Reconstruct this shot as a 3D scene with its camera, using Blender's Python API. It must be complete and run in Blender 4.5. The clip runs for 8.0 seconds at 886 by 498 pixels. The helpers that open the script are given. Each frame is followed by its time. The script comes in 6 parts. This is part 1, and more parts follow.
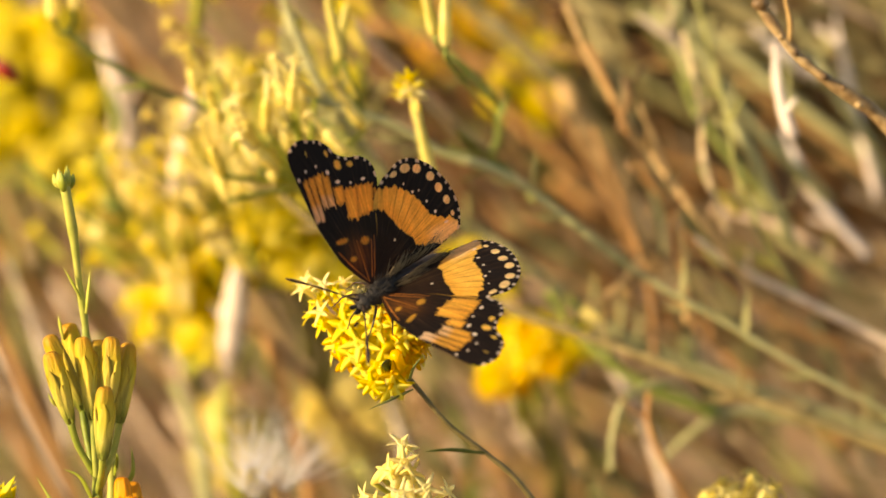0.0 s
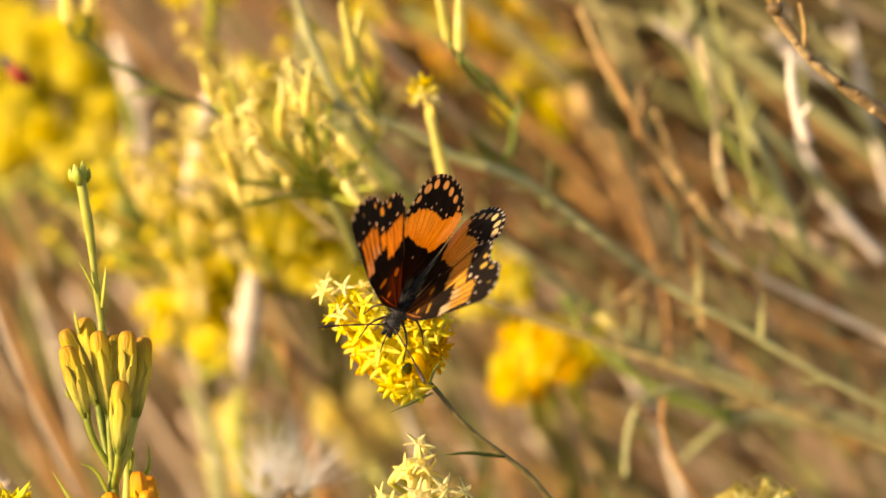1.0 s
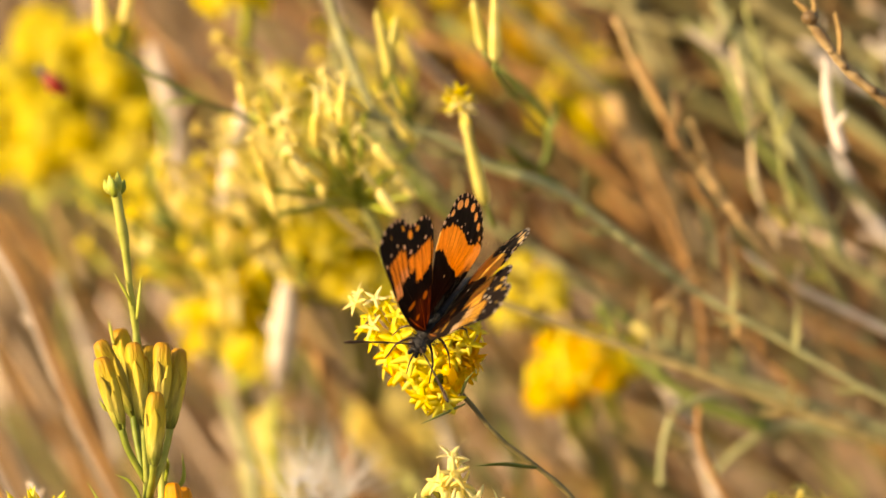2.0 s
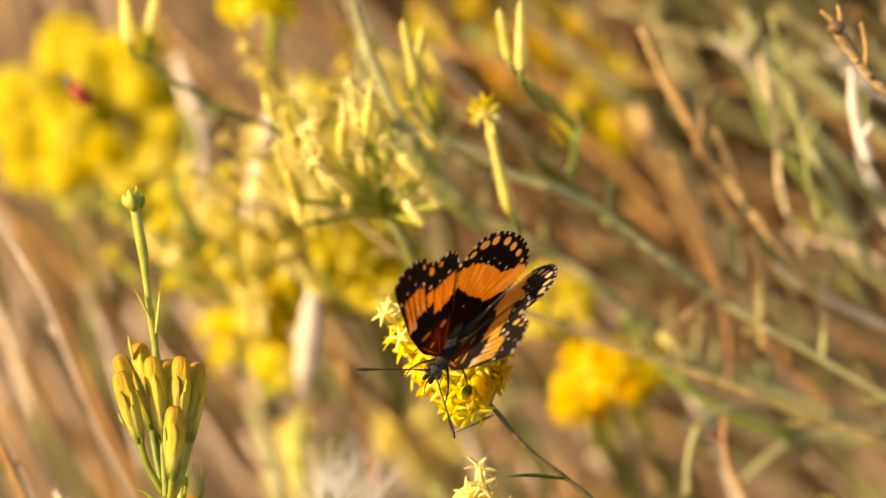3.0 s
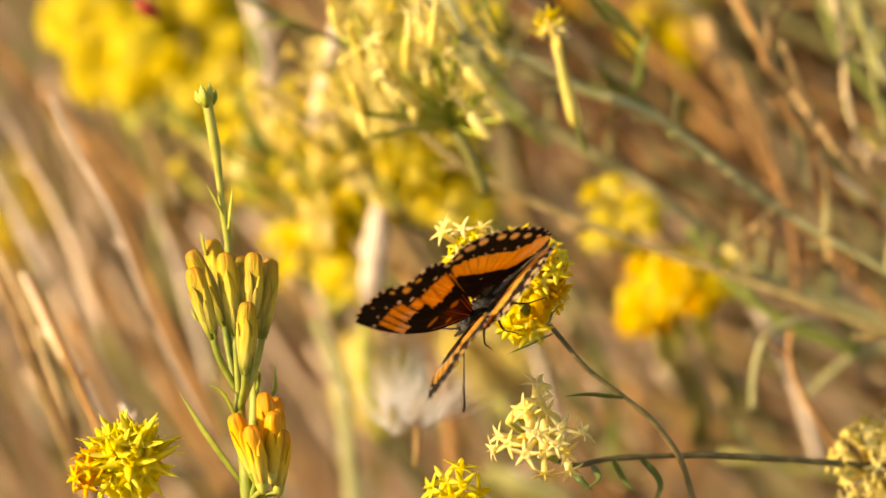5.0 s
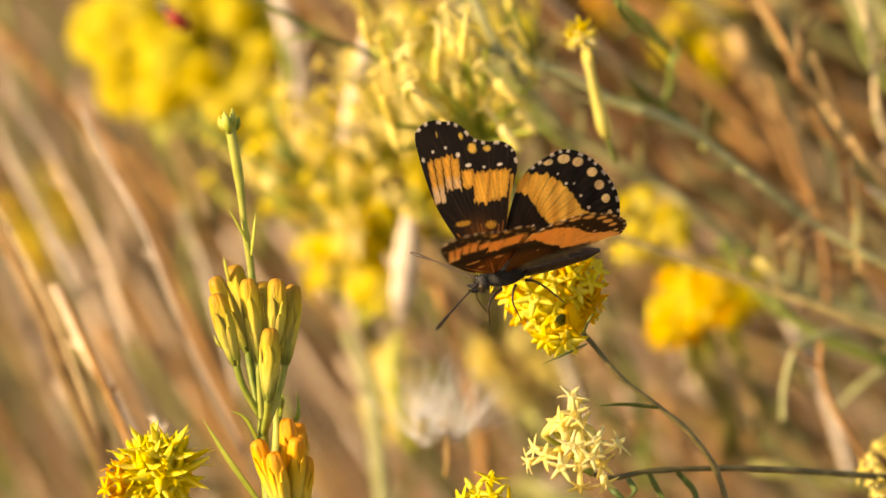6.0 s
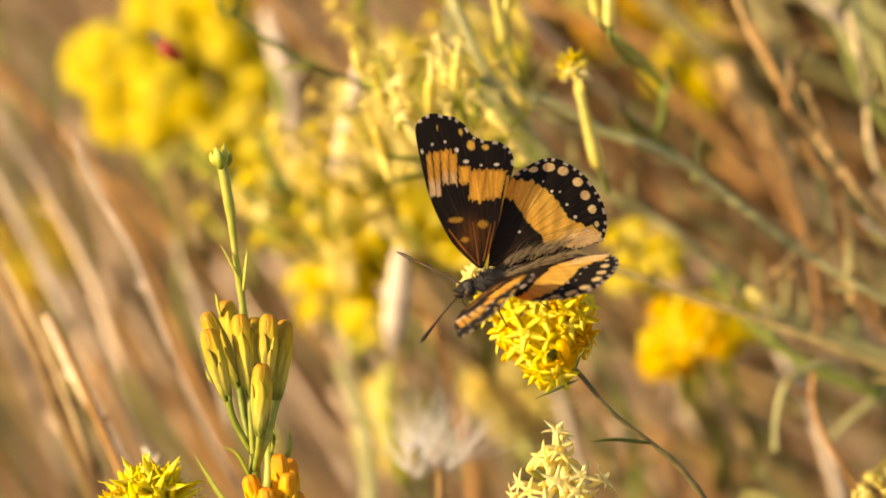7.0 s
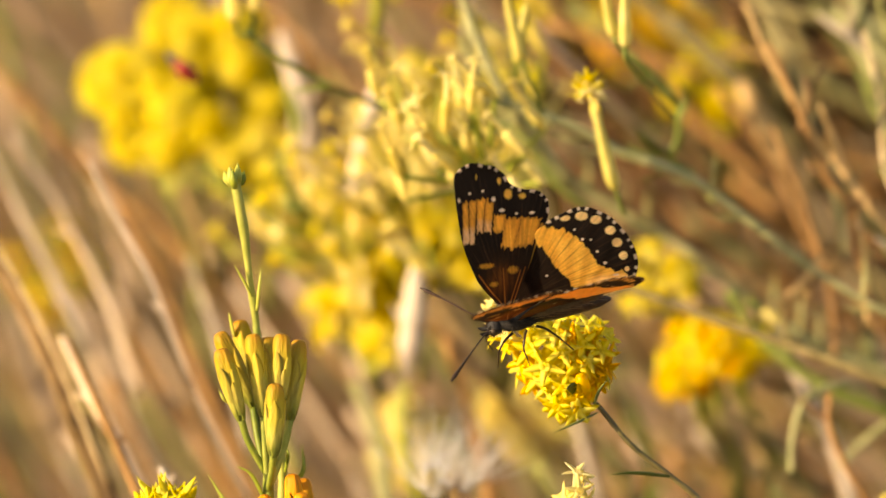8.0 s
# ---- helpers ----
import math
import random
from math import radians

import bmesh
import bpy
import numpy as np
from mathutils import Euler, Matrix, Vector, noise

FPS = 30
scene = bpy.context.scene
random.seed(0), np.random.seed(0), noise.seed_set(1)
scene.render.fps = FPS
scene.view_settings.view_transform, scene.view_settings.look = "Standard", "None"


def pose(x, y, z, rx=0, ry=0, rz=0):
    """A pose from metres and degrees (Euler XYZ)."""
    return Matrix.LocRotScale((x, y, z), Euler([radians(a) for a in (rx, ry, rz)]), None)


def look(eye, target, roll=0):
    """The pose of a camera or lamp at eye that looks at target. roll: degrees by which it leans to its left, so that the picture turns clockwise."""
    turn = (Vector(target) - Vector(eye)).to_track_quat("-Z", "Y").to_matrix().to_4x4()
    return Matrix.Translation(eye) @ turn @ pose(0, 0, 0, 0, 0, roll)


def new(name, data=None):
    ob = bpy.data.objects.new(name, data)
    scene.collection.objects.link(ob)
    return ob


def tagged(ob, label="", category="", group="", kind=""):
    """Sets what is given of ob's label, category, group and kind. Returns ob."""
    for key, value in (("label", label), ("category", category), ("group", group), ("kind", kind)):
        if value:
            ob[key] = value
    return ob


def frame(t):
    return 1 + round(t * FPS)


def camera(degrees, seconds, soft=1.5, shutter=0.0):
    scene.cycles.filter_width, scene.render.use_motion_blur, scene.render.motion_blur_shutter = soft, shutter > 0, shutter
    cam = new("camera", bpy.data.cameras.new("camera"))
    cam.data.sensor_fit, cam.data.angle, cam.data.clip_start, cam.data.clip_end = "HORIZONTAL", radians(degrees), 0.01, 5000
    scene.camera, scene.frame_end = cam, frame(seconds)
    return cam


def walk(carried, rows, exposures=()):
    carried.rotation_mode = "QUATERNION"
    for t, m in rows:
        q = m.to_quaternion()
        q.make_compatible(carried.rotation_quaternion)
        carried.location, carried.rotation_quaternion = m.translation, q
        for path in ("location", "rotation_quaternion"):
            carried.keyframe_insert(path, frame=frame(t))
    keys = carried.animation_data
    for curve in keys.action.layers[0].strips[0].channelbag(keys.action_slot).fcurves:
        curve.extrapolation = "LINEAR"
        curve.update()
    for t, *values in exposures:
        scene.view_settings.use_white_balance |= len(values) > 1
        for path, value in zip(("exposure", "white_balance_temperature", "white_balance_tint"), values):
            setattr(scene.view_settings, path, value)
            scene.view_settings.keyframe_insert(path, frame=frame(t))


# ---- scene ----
# Lengths in the bush frame are millimetres: x to the right, y up the slope of the bush, z towards the viewer.
LEAN = 20.0
FRAME = pose(0, 0, 0.70, 90 - LEAN)


def aim(across, up):
    """The camera at its stand, turned by degrees to the right and up."""
    return FRAME @ Matrix.Translation((0, 0, 0.6)) @ pose(0, 0, 0, 0, -across, 0) @ pose(0, 0, 0, up)


# ---- camera ----
cam = camera(12, 8.0, soft=1.55)
cam.data.dof.use_dof = True
cam.data.dof.focus_distance = 0.597
cam.data.dof.aperture_fstop = 12.0
walk(cam, [
    (0.0, aim(2.226, 0.269)),
    (0.2, aim(1.920, 0.292)),
    (0.5, aim(1.766, 0.507)),
    (0.7, aim(2.065, 0.530)),
    (1.0, aim(2.027, 0.338)),
    (1.2, aim(1.874, 0.484)),
    (2.3, aim(1.313, 0.430)),
    (2.5, aim(1.075, 0.361)),
    (2.7, aim(0.983, 0.230)),
    (3.0, aim(1.198, 0.599)),
    (3.2, aim(1.544, 0.799)),
    (3.5, aim(1.352, 0.714)),
    (3.7, aim(1.075, 0.522)),
    (4.0, aim(0.783, 0.061)),
    (4.3, aim(0.899, -0.438)),
    (4.5, aim(0.730, -0.676)),
    (4.7, aim(0.622, -0.561)),
    (5.0, aim(0.307, -0.584)),
    (5.2, aim(0.069, -0.599)),
    (6.3, aim(-0.138, -0.215)),
    (6.5, aim(-0.184, -0.092)),
    (6.7, aim(-0.230, -0.192)),
    (7.0, aim(-0.000, 0.000)),
    (7.3, aim(-0.169, -0.046)),
    (7.5, aim(-0.253, 0.031)),
    (7.7, aim(-0.261, 0.146)),
    (8.0, aim(-0.215, 0.277)),
], exposures=[(0.0, 0.89, 9600, 16), (8.0, 0.89, 9600, 16)])

# ---- light ----
SUN_DIR = (FRAME.to_3x3() @ Vector((-0.87, 0.25, 0.43))).normalized()
world = bpy.data.worlds.new("sky")
scene.world = world
world.use_nodes = True
wn = world.node_tree
sky = wn.nodes.new("ShaderNodeTexSky")
sky.sky_type = 'NISHITA'
sky.sun_disc = False
sky.sun_elevation = math.asin(SUN_DIR.z)
sky.sun_rotation = math.atan2(SUN_DIR.x, SUN_DIR.y)
wn.links.new(sky.outputs[0], wn.nodes["Background"].inputs[0])
wn.nodes["Background"].inputs[1].default_value = 0.13
sun = new("sun", bpy.data.lights.new("sun", 'SUN'))
sun.data.energy = 4.5
sun.data.angle = radians(0.53)
sun.data.color = (1.0, 0.89, 0.70)
sun.matrix_world = look(SUN_DIR * 20, (0, 0, 0))


# ---- materials ----
def material(name, build):
    m = bpy.data.materials.new(name)
    m.use_nodes = True
    build(m.node_tree, m.node_tree.nodes["Principled BSDF"])
    return m


def ramp_of(nt, fac, stops):
    r = nt.nodes.new("ShaderNodeValToRGB")
    while len(r.color_ramp.elements) < len(stops):
        r.color_ramp.elements.new(0.5)
    for e, (p, c) in zip(r.color_ramp.elements, stops):
        e.position, e.color = p, (*c, 1)
    nt.links.new(fac, r.inputs[0])
    return r.outputs[0]


def mixed(nt, fac, a, b, mode='MIX'):
    m = nt.nodes.new("ShaderNodeMix")
    m.data_type, m.blend_type = 'RGBA', mode
    for k, v in ((0, fac), (6, a), (7, b)):
        if isinstance(v, (int, float)):
            m.inputs[k].default_value = v
        elif isinstance(v, tuple):
            m.inputs[k].default_value = (*v, 1)
        else:
            nt.links.new(v, m.inputs[k])
    return m.outputs[2]


def noise_of(nt, scale, detail=4.0, stretch=(1, 1, 1), coord="Object"):
    tc = nt.nodes.new("ShaderNodeTexCoord")
    mp = nt.nodes.new("ShaderNodeMapping")
    mp.inputs["Scale"].default_value = stretch
    n = nt.nodes.new("ShaderNodeTexNoise")
    n.inputs["Scale"].default_value, n.inputs["Detail"].default_value = scale, detail
    nt.links.new(tc.outputs[coord], mp.inputs[0])
    nt.links.new(mp.outputs[0], n.inputs[0])
    return n.outputs[0]


def bumped(nt, bsdf, height, strength, distance):
    b = nt.nodes.new("ShaderNodeBump")
    b.inputs["Strength"].default_value, b.inputs["Distance"].default_value = strength, distance
    nt.links.new(height, b.inputs["Height"])
    nt.links.new(b.outputs[0], bsdf.inputs["Normal"])


def thin(nt, bsdf, colour, amount):
    """Lets light through a thin sheet: a translucent share of the same colour."""
    tr = nt.nodes.new("ShaderNodeBsdfTranslucent")
    mx = nt.nodes.new("ShaderNodeMixShader")
    mx.inputs[0].default_value = amount
    if isinstance(colour, tuple):
        tr.inputs[0].default_value = (*colour, 1)
    else:
        nt.links.new(colour, tr.inputs[0])
    nt.links.new(bsdf.outputs[0], mx.inputs[1])
    nt.links.new(tr.outputs[0], mx.inputs[2])
    nt.links.new(mx.outputs[0], nt.nodes["Material Output"].inputs[0])


def plant(name, stops, scale=900.0, rough=0.55, through_light=0.0, stretch=(1, 1, 1), vary=0.35, islands=False):
    """Plant tissue: a ramp of colours over fine noise, varied from piece to piece."""
    def build(nt, bsdf):
        n = noise_of(nt, scale, 5, stretch)
        big = noise_of(nt, scale * 0.17, 3)
        add = nt.nodes.new("ShaderNodeMath")
        add.operation = 'MULTIPLY_ADD'
        nt.links.new(n, add.inputs[0])
        add.inputs[1].default_value = 0.55
        half = nt.nodes.new("ShaderNodeMath")
        half.operation = 'MULTIPLY'
        nt.links.new(big, half.inputs[0])
        half.inputs[1].default_value = 0.45
        nt.links.new(half.outputs[0], add.inputs[2])
        src = nt.nodes.new("ShaderNodeNewGeometry" if islands else "ShaderNodeObjectInfo")
        rnd = src.outputs["Random Per Island" if islands else "Random"]
        shift = nt.nodes.new("ShaderNodeMath")
        shift.operation = 'MULTIPLY_ADD'
        nt.links.new(rnd, shift.inputs[0])
        shift.inputs[1].default_value = vary
        off = nt.nodes.new("ShaderNodeMath")
        off.operation = 'SUBTRACT'
        nt.links.new(add.outputs[0], off.inputs[0])
        off.inputs[1].default_value = vary * 0.5
        nt.links.new(off.outputs[0], shift.inputs[2])
        col = ramp_of(nt, shift.outputs[0], stops)
        nt.links.new(col, bsdf.inputs["Base Color"])
        bsdf.inputs["Roughness"].default_value = rough
        bsdf.inputs["Specular IOR Level"].default_value = 0.35
        bumped(nt, bsdf, n, 0.35, 0.0002)
        if through_light:
            thin(nt, bsdf, col, through_light)
    return material(name, build)


YELLOW = plant("yellow_petal", [(0.25, (0.87, 0.69, 0.014)), (0.5, (0.92, 0.815, 0.05)), (0.75, (0.95, 0.885, 0.165))], 700, 0.5, 0.58)
LEMON = plant("lemon_petal", [(0.25, (0.87, 0.71, 0.018)), (0.5, (0.925, 0.825, 0.068)), (0.75, (0.955, 0.90, 0.21))], 700, 0.5, 0.57)
CREAM_PETAL = plant("cream_petal", [(0.25, (0.88, 0.72, 0.19)), (0.5, (0.93, 0.83, 0.36)), (0.75, (0.95, 0.89, 0.54))], 700, 0.5, 0.52)
PALE = plant("pale_petal", [(0.25, (0.78, 0.61, 0.11)), (0.5, (0.85, 0.73, 0.25)), (0.75, (0.90, 0.83, 0.43))], 700, 0.5, 0.40)
LEMON_CALYX = plant("lemon_calyx", [(0.25, (0.44, 0.40, 0.08)), (0.5, (0.64, 0.56, 0.17)), (0.75, (0.80, 0.72, 0.33))], 400, 0.5, 0.3, (1, 1, 0.2), vary=0.5)
CANARY = plant("canary_petal", [(0.25, (0.74, 0.62, 0.045)), (0.5, (0.83, 0.74, 0.12)), (0.75, (0.88, 0.82, 0.26))], 700, 0.5, 0.45)
GOLD = plant("gold_petal", [(0.25, (0.84, 0.44, 0.003)), (0.5, (0.90, 0.58, 0.006)), (0.75, (0.92, 0.70, 0.02))], 700, 0.45, 0.5)
FADED = plant("faded_petal", [(0.25, (0.62, 0.49, 0.08)), (0.5, (0.80, 0.68, 0.19)), (0.75, (0.90, 0.81, 0.38))], 700, 0.6, 0.35)
STEM = plant("green_stem", [(0.3, (0.085, 0.07, 0.025)), (0.5, (0.19, 0.15, 0.06)), (0.7, (0.32, 0.25, 0.11))], 500, 0.5)
SPROUT = plant("sprout_green", [(0.3, (0.20, 0.26, 0.028)), (0.5, (0.37, 0.41, 0.06)), (0.7, (0.58, 0.56, 0.14))], 400, 0.5, 0.2)
SHOOT = plant("shoot_green", [(0.3, (0.12, 0.17, 0.02)), (0.5, (0.24, 0.29, 0.045)), (0.7, (0.42, 0.42, 0.09))], 400, 0.5, 0.15)
MOSS = plant("moss_green", [(0.3, (0.10, 0.14, 0.02)), (0.5, (0.20, 0.25, 0.05)), (0.7, (0.34, 0.38, 0.12))], 400, 0.6, 0.2)
LEAF = plant("leaf_green", [(0.3, (0.05, 0.09, 0.02)), (0.5, (0.10, 0.15, 0.035)), (0.7, (0.18, 0.22, 0.06))], 500, 0.5, 0.2)
OLIVE = plant("olive_stem", [(0.25, (0.055, 0.06, 0.014)), (0.5, (0.15, 0.15, 0.036)), (0.75, (0.32, 0.32, 0.11))], 300, 0.65, islands=True, vary=0.5)
SAGE = plant("sage_stem", [(0.3, (0.13, 0.14, 0.052)), (0.5, (0.23, 0.235, 0.10)), (0.7, (0.35, 0.345, 0.17))], 300, 0.65, islands=True)
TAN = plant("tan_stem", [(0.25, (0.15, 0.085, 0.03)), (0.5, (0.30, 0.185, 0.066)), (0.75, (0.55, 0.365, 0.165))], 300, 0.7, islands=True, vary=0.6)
# brown of dry stems, darkened to carry the shade between them as well
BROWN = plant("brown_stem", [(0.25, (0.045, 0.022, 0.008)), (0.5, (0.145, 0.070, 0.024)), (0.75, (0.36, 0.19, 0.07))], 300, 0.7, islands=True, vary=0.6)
BARK_DARK = plant("dark_bark", [(0.3, (0.035, 0.017, 0.008)), (0.5, (0.10, 0.05, 0.02)), (0.7, (0.24, 0.13, 0.055))], 250, 0.75, stretch=(1, 1, 1))
TWIG_BROWN = plant("brown_twig", [(0.3, (0.035, 0.018, 0.008)), (0.5, (0.095, 0.052, 0.021)), (0.7, (0.24, 0.145, 0.062))], 250, 0.7)
# dark stem colour that stands in for the shade inside the bush
SHADE_DARK = plant("shade_dark_stem", [(0.3, (0.055, 0.045, 0.018)), (0.5, (0.12, 0.10, 0.04)), (0.7, (0.21, 0.18, 0.08))], 300, 0.65)
STRAW = plant("straw", [(0.3, (0.42, 0.27, 0.12)), (0.5, (0.60, 0.44, 0.23)), (0.7, (0.74, 0.60, 0.38))], 300, 0.7, islands=True)
PINK = plant("bleached_straw", [(0.3, (0.46, 0.31, 0.20)), (0.5, (0.62, 0.46, 0.33)), (0.7, (0.76, 0.62, 0.48))], 300, 0.75, islands=True)
BLEACHED = plant("bleached_fragment", [(0.3, (0.46, 0.38, 0.33)), (0.5, (0.60, 0.52, 0.46)), (0.7, (0.72, 0.65, 0.59))], 300, 0.8)
ASH = plant("ashen_stem", [(0.3, (0.34, 0.27, 0.215)), (0.5, (0.44, 0.36, 0.295)), (0.7, (0.54, 0.46, 0.385))], 300, 0.8, islands=True)
BARK = plant("twig_bark", [(0.3, (0.05, 0.028, 0.012)), (0.48, (0.15, 0.09, 0.038)), (0.7, (0.42, 0.30, 0.15))], 420, 0.55)
FLUFF = plant("seed_fluff", [(0.3, (0.80, 0.80, 0.80)), (0.7, (0.92, 0.92, 0.92))], 400, 0.8, 0.5)


def bud_build(nt, bsdf, stops=((0.15, (0.20, 0.24, 0.03)), (0.35, (0.62, 0.55, 0.11)), (0.55, (0.70, 0.57, 0.065)), (0.72, (0.64, 0.49, 0.03)), (0.86, (0.60, 0.37, 0.014)), (1.0, (0.54, 0.22, 0.008))), length=12.5):
    tc = nt.nodes.new("ShaderNodeTexCoord")
    sep = nt.nodes.new("ShaderNodeSeparateXYZ")
    nt.links.new(tc.outputs["Object"], sep.inputs[0])
    n = noise_of(nt, 1100, 5, (1, 1, 0.16))
    h = nt.nodes.new("ShaderNodeMath")
    h.operation = 'MULTIPLY_ADD'
    nt.links.new(n, h.inputs[0])
    h.inputs[1].default_value = 0.0052
    nt.links.new(sep.outputs[2], h.inputs[2])
    k = nt.nodes.new("ShaderNodeMath")
    k.operation = 'MULTIPLY_ADD'
    nt.links.new(h.outputs[0], k.inputs[0])
    k.inputs[1].default_value = 1000 / length
    k.inputs[2].default_value = -0.18
    col = ramp_of(nt, k.outputs[0], list(stops))
    oi = nt.nodes.new("ShaderNodeObjectInfo")
    tint = ramp_of(nt, oi.outputs["Random"], [(0.0, (0.78, 0.80, 0.70)), (0.5, (0.97, 0.92, 0.85)), (1.0, (1, 1, 1))])
    col = mixed(nt, 1.0, col, tint, 'MULTIPLY')
    col = mixed(nt, 0.55, col, ramp_of(nt, n, [(0.36, (0.45, 0.34, 0.22)), (0.5, (0.90, 0.86, 0.78)), (0.66, (1, 1, 1))]), 'MULTIPLY')
    nt.links.new(col, bsdf.inputs["Base Color"])
    bsdf.inputs["Roughness"].default_value = 0.62
    bumped(nt, bsdf, n, 0.9, 0.0007)
    thin(nt, bsdf, col, 0.2)


BUD = material("bud_skin", bud_build)
BUD_ORANGE = material("orange_bud", lambda nt, bsdf: bud_build(nt, bsdf, ((0.1, (0.42, 0.42, 0.06)), (0.3, (0.78, 0.60, 0.10)), (0.52, (0.84, 0.56, 0.045)), (0.66, (0.90, 0.52, 0.012)), (0.82, (0.92, 0.42, 0.004)), (1.0, (0.86, 0.32, 0.003))), 10.0))
ORANGE_CALYX = plant("orange_calyx", [(0.25, (0.72, 0.26, 0.003)), (0.5, (0.82, 0.40, 0.006)), (0.75, (0.88, 0.58, 0.03))], 500, 0.45, 0.35)


def wing_build(nt, bsdf):
    at = nt.nodes.new("ShaderNodeAttribute")
    at.attribute_name = "scales"
    n = noise_of(nt, 2600, 3)
    col = mixed(nt, 0.35, at.outputs["Color"], ramp_of(nt, n, [(0.3, (0.55, 0.5, 0.45)), (0.7, (1, 1, 1))]), 'MULTIPLY')
    nt.links.new(col, bsdf.inputs["Base Color"])
    bsdf.inputs["Roughness"].default_value = 0.62
    bsdf.inputs["Specular IOR Level"].default_value = 0.25
    bsdf.inputs["Sheen Weight"].default_value = 0.025
    bsdf.inputs["Sheen Tint"].default_value = (1.0, 0.75, 0.55, 1)
    bsdf.inputs["Sheen Roughness"].default_value = 0.4
    bumped(nt, bsdf, n, 0.3, 0.00012)
    glow = mixed(nt, 1.0, col, (1.0, 0.67, 0.33), 'MULTIPLY')
    thin(nt, bsdf, glow, 0.60)


WING = material("wing_scales", wing_build)
FUR = plant("dark_fur", [(0.3, (0.006, 0.005, 0.005)), (0.5, (0.014, 0.013, 0.013)), (0.7, (0.040, 0.037, 0.036))], 1500, 0.8)
HAIR = plant("pale_hair", [(0.3, (0.06, 0.042, 0.021)), (0.7, (0.20, 0.145, 0.08))], 1500, 0.6)
LIMB = plant("dark_limb", [(0.3, (0.015, 0.009, 0.006)), (0.7, (0.07, 0.035, 0.02))], 1500, 0.4)
EYE_MAT = plant("compound_eye", [(0.3, (0.02, 0.015, 0.01)), (0.7, (0.10, 0.07, 0.045))], 3000, 0.2)
RED = plant("red_shell", [(0.3, (0.16, 0.014, 0.006)), (0.7, (0.34, 0.03, 0.012))], 900, 0.35)
GREY = plant("grey_shell", [(0.3, (0.03, 0.03, 0.035)), (0.7, (0.10, 0.10, 0.11))], 900, 0.35)


def soil_build(nt, bsdf):
    big = noise_of(nt, 9.0, 4)
    hue = noise_of(nt, 6.0, 3, (1, 1, 1.7))
    fine = noise_of(nt, 55.0, 6)
    a = ramp_of(nt, big, [(0.36, (0.075, 0.042, 0.016)), (0.5, (0.24, 0.150, 0.066)), (0.64, (0.44, 0.30, 0.16))])
    a = mixed(nt, 0.8, a, ramp_of(nt, hue, [(0.38, (1.0, 0.72, 0.50)), (0.5, (1, 1, 1)), (0.62, (0.72, 0.82, 0.42))]), 'MULTIPLY')
    col = mixed(nt, 0.6, a, ramp_of(nt, fine, [(0.3, (0.4, 0.36, 0.33)), (0.7, (1, 1, 1))]), 'MULTIPLY')
    nt.links.new(col, bsdf.inputs["Base Color"])
    bsdf.inputs["Roughness"].default_value = 0.95
    bumped(nt, bsdf, fine, 0.8, 0.01)


SOIL = material("dry_soil", soil_build)

# ---- helpers of the place ----
MM = 0.001


def B(x, y, z):
    return Vector((x, y, z))


def thing(name, base, label, category, group="", kind=""):
    ob = new(name)
    ob.matrix_world = FRAME @ Matrix.Translation(base * MM)
    ob.empty_display_size = 0.004
    return tagged(ob, label, category, group, kind)


def bases(parent):
    """Where the parent's origin lies in the bush frame, in millimetres."""
    return (FRAME.inverted() @ parent.matrix_world).translation / MM


def mesh_of(name, bm, mat, smooth=True):
    me = bpy.data.meshes.new(name)
    bm.to_mesh(me)
    bm.free()
    me.materials.append(mat)
    for p in me.polygons:
        p.use_smooth = smooth
    return me


def part(name, bm, mat, parent, label=""):
    """Links a bmesh, built in millimetres of the bush frame, as one mesh under a thing."""
    bm.transform(Matrix.Scale(MM, 4) @ Matrix.Translation(-bases(parent)))
    ob = new(name, mesh_of(name, bm, mat))
    ob.parent = parent
    return tagged(ob, label)


def piece(name, me, parent, m, label=""):
    """A part that shares its mesh with others, at the pose m in the parent's space."""
    ob = new(name, me)
    ob.parent = parent
    ob.matrix_basis = m
    return tagged(ob, label)


def spline(pts, n):
    """A smooth line through the points."""
    p = [pts[0] * 2 - pts[1]] + list(pts) + [pts[-1] * 2 - pts[-2]]
    out = []
    for i in range(1, len(p) - 2):
        a, b, c, d = p[i - 1:i + 3]
        for j in range(n):
            t = j / n
            out.append(0.5 * (2 * b + (c - a) * t + (2 * a - 5 * b + 4 * c - d) * t * t + (3 * b - a - 3 * c + d) * t ** 3))
    out.append(pts[-1].copy())
    return out


def tube(bm, pts, radii, seg=8, n=6, knobs=0.0, flat=1.0):
    """A round, tapering stalk along a smooth line; radii are spread over its length."""
    line = spline(pts, n)
    rings = []
    side = None
    for i, p in enumerate(line):
        d = (line[min(i + 1, len(line) - 1)] - line[max(i - 1, 0)]).normalized()
        if side is None:
            side = d.orthogonal().normalized()
        side = (side - d * side.dot(d)).normalized()
        up = d.cross(side)
        f = i / (len(line) - 1) * (len(radii) - 1)
        k = min(int(f), len(radii) - 2)
        r = radii[k] + (radii[k + 1] - radii[k]) * (f - k)
        if knobs:
            r *= 1 + knobs * noise.noise(p * 0.35)
        rings.append([bm.verts.new(p + (side * math.cos(a) + up * math.sin(a) * flat) * r) for a in (2 * math.pi * j / seg for j in range(seg))])
    for a, b in zip(rings, rings[1:]):
        for j in range(seg):
            bm.faces.new((a[j], a[(j + 1) % seg], b[(j + 1) % seg], b[j]))
    bm.faces.new(list(reversed(rings[0])))
    bm.faces.new(rings[-1])
    return line


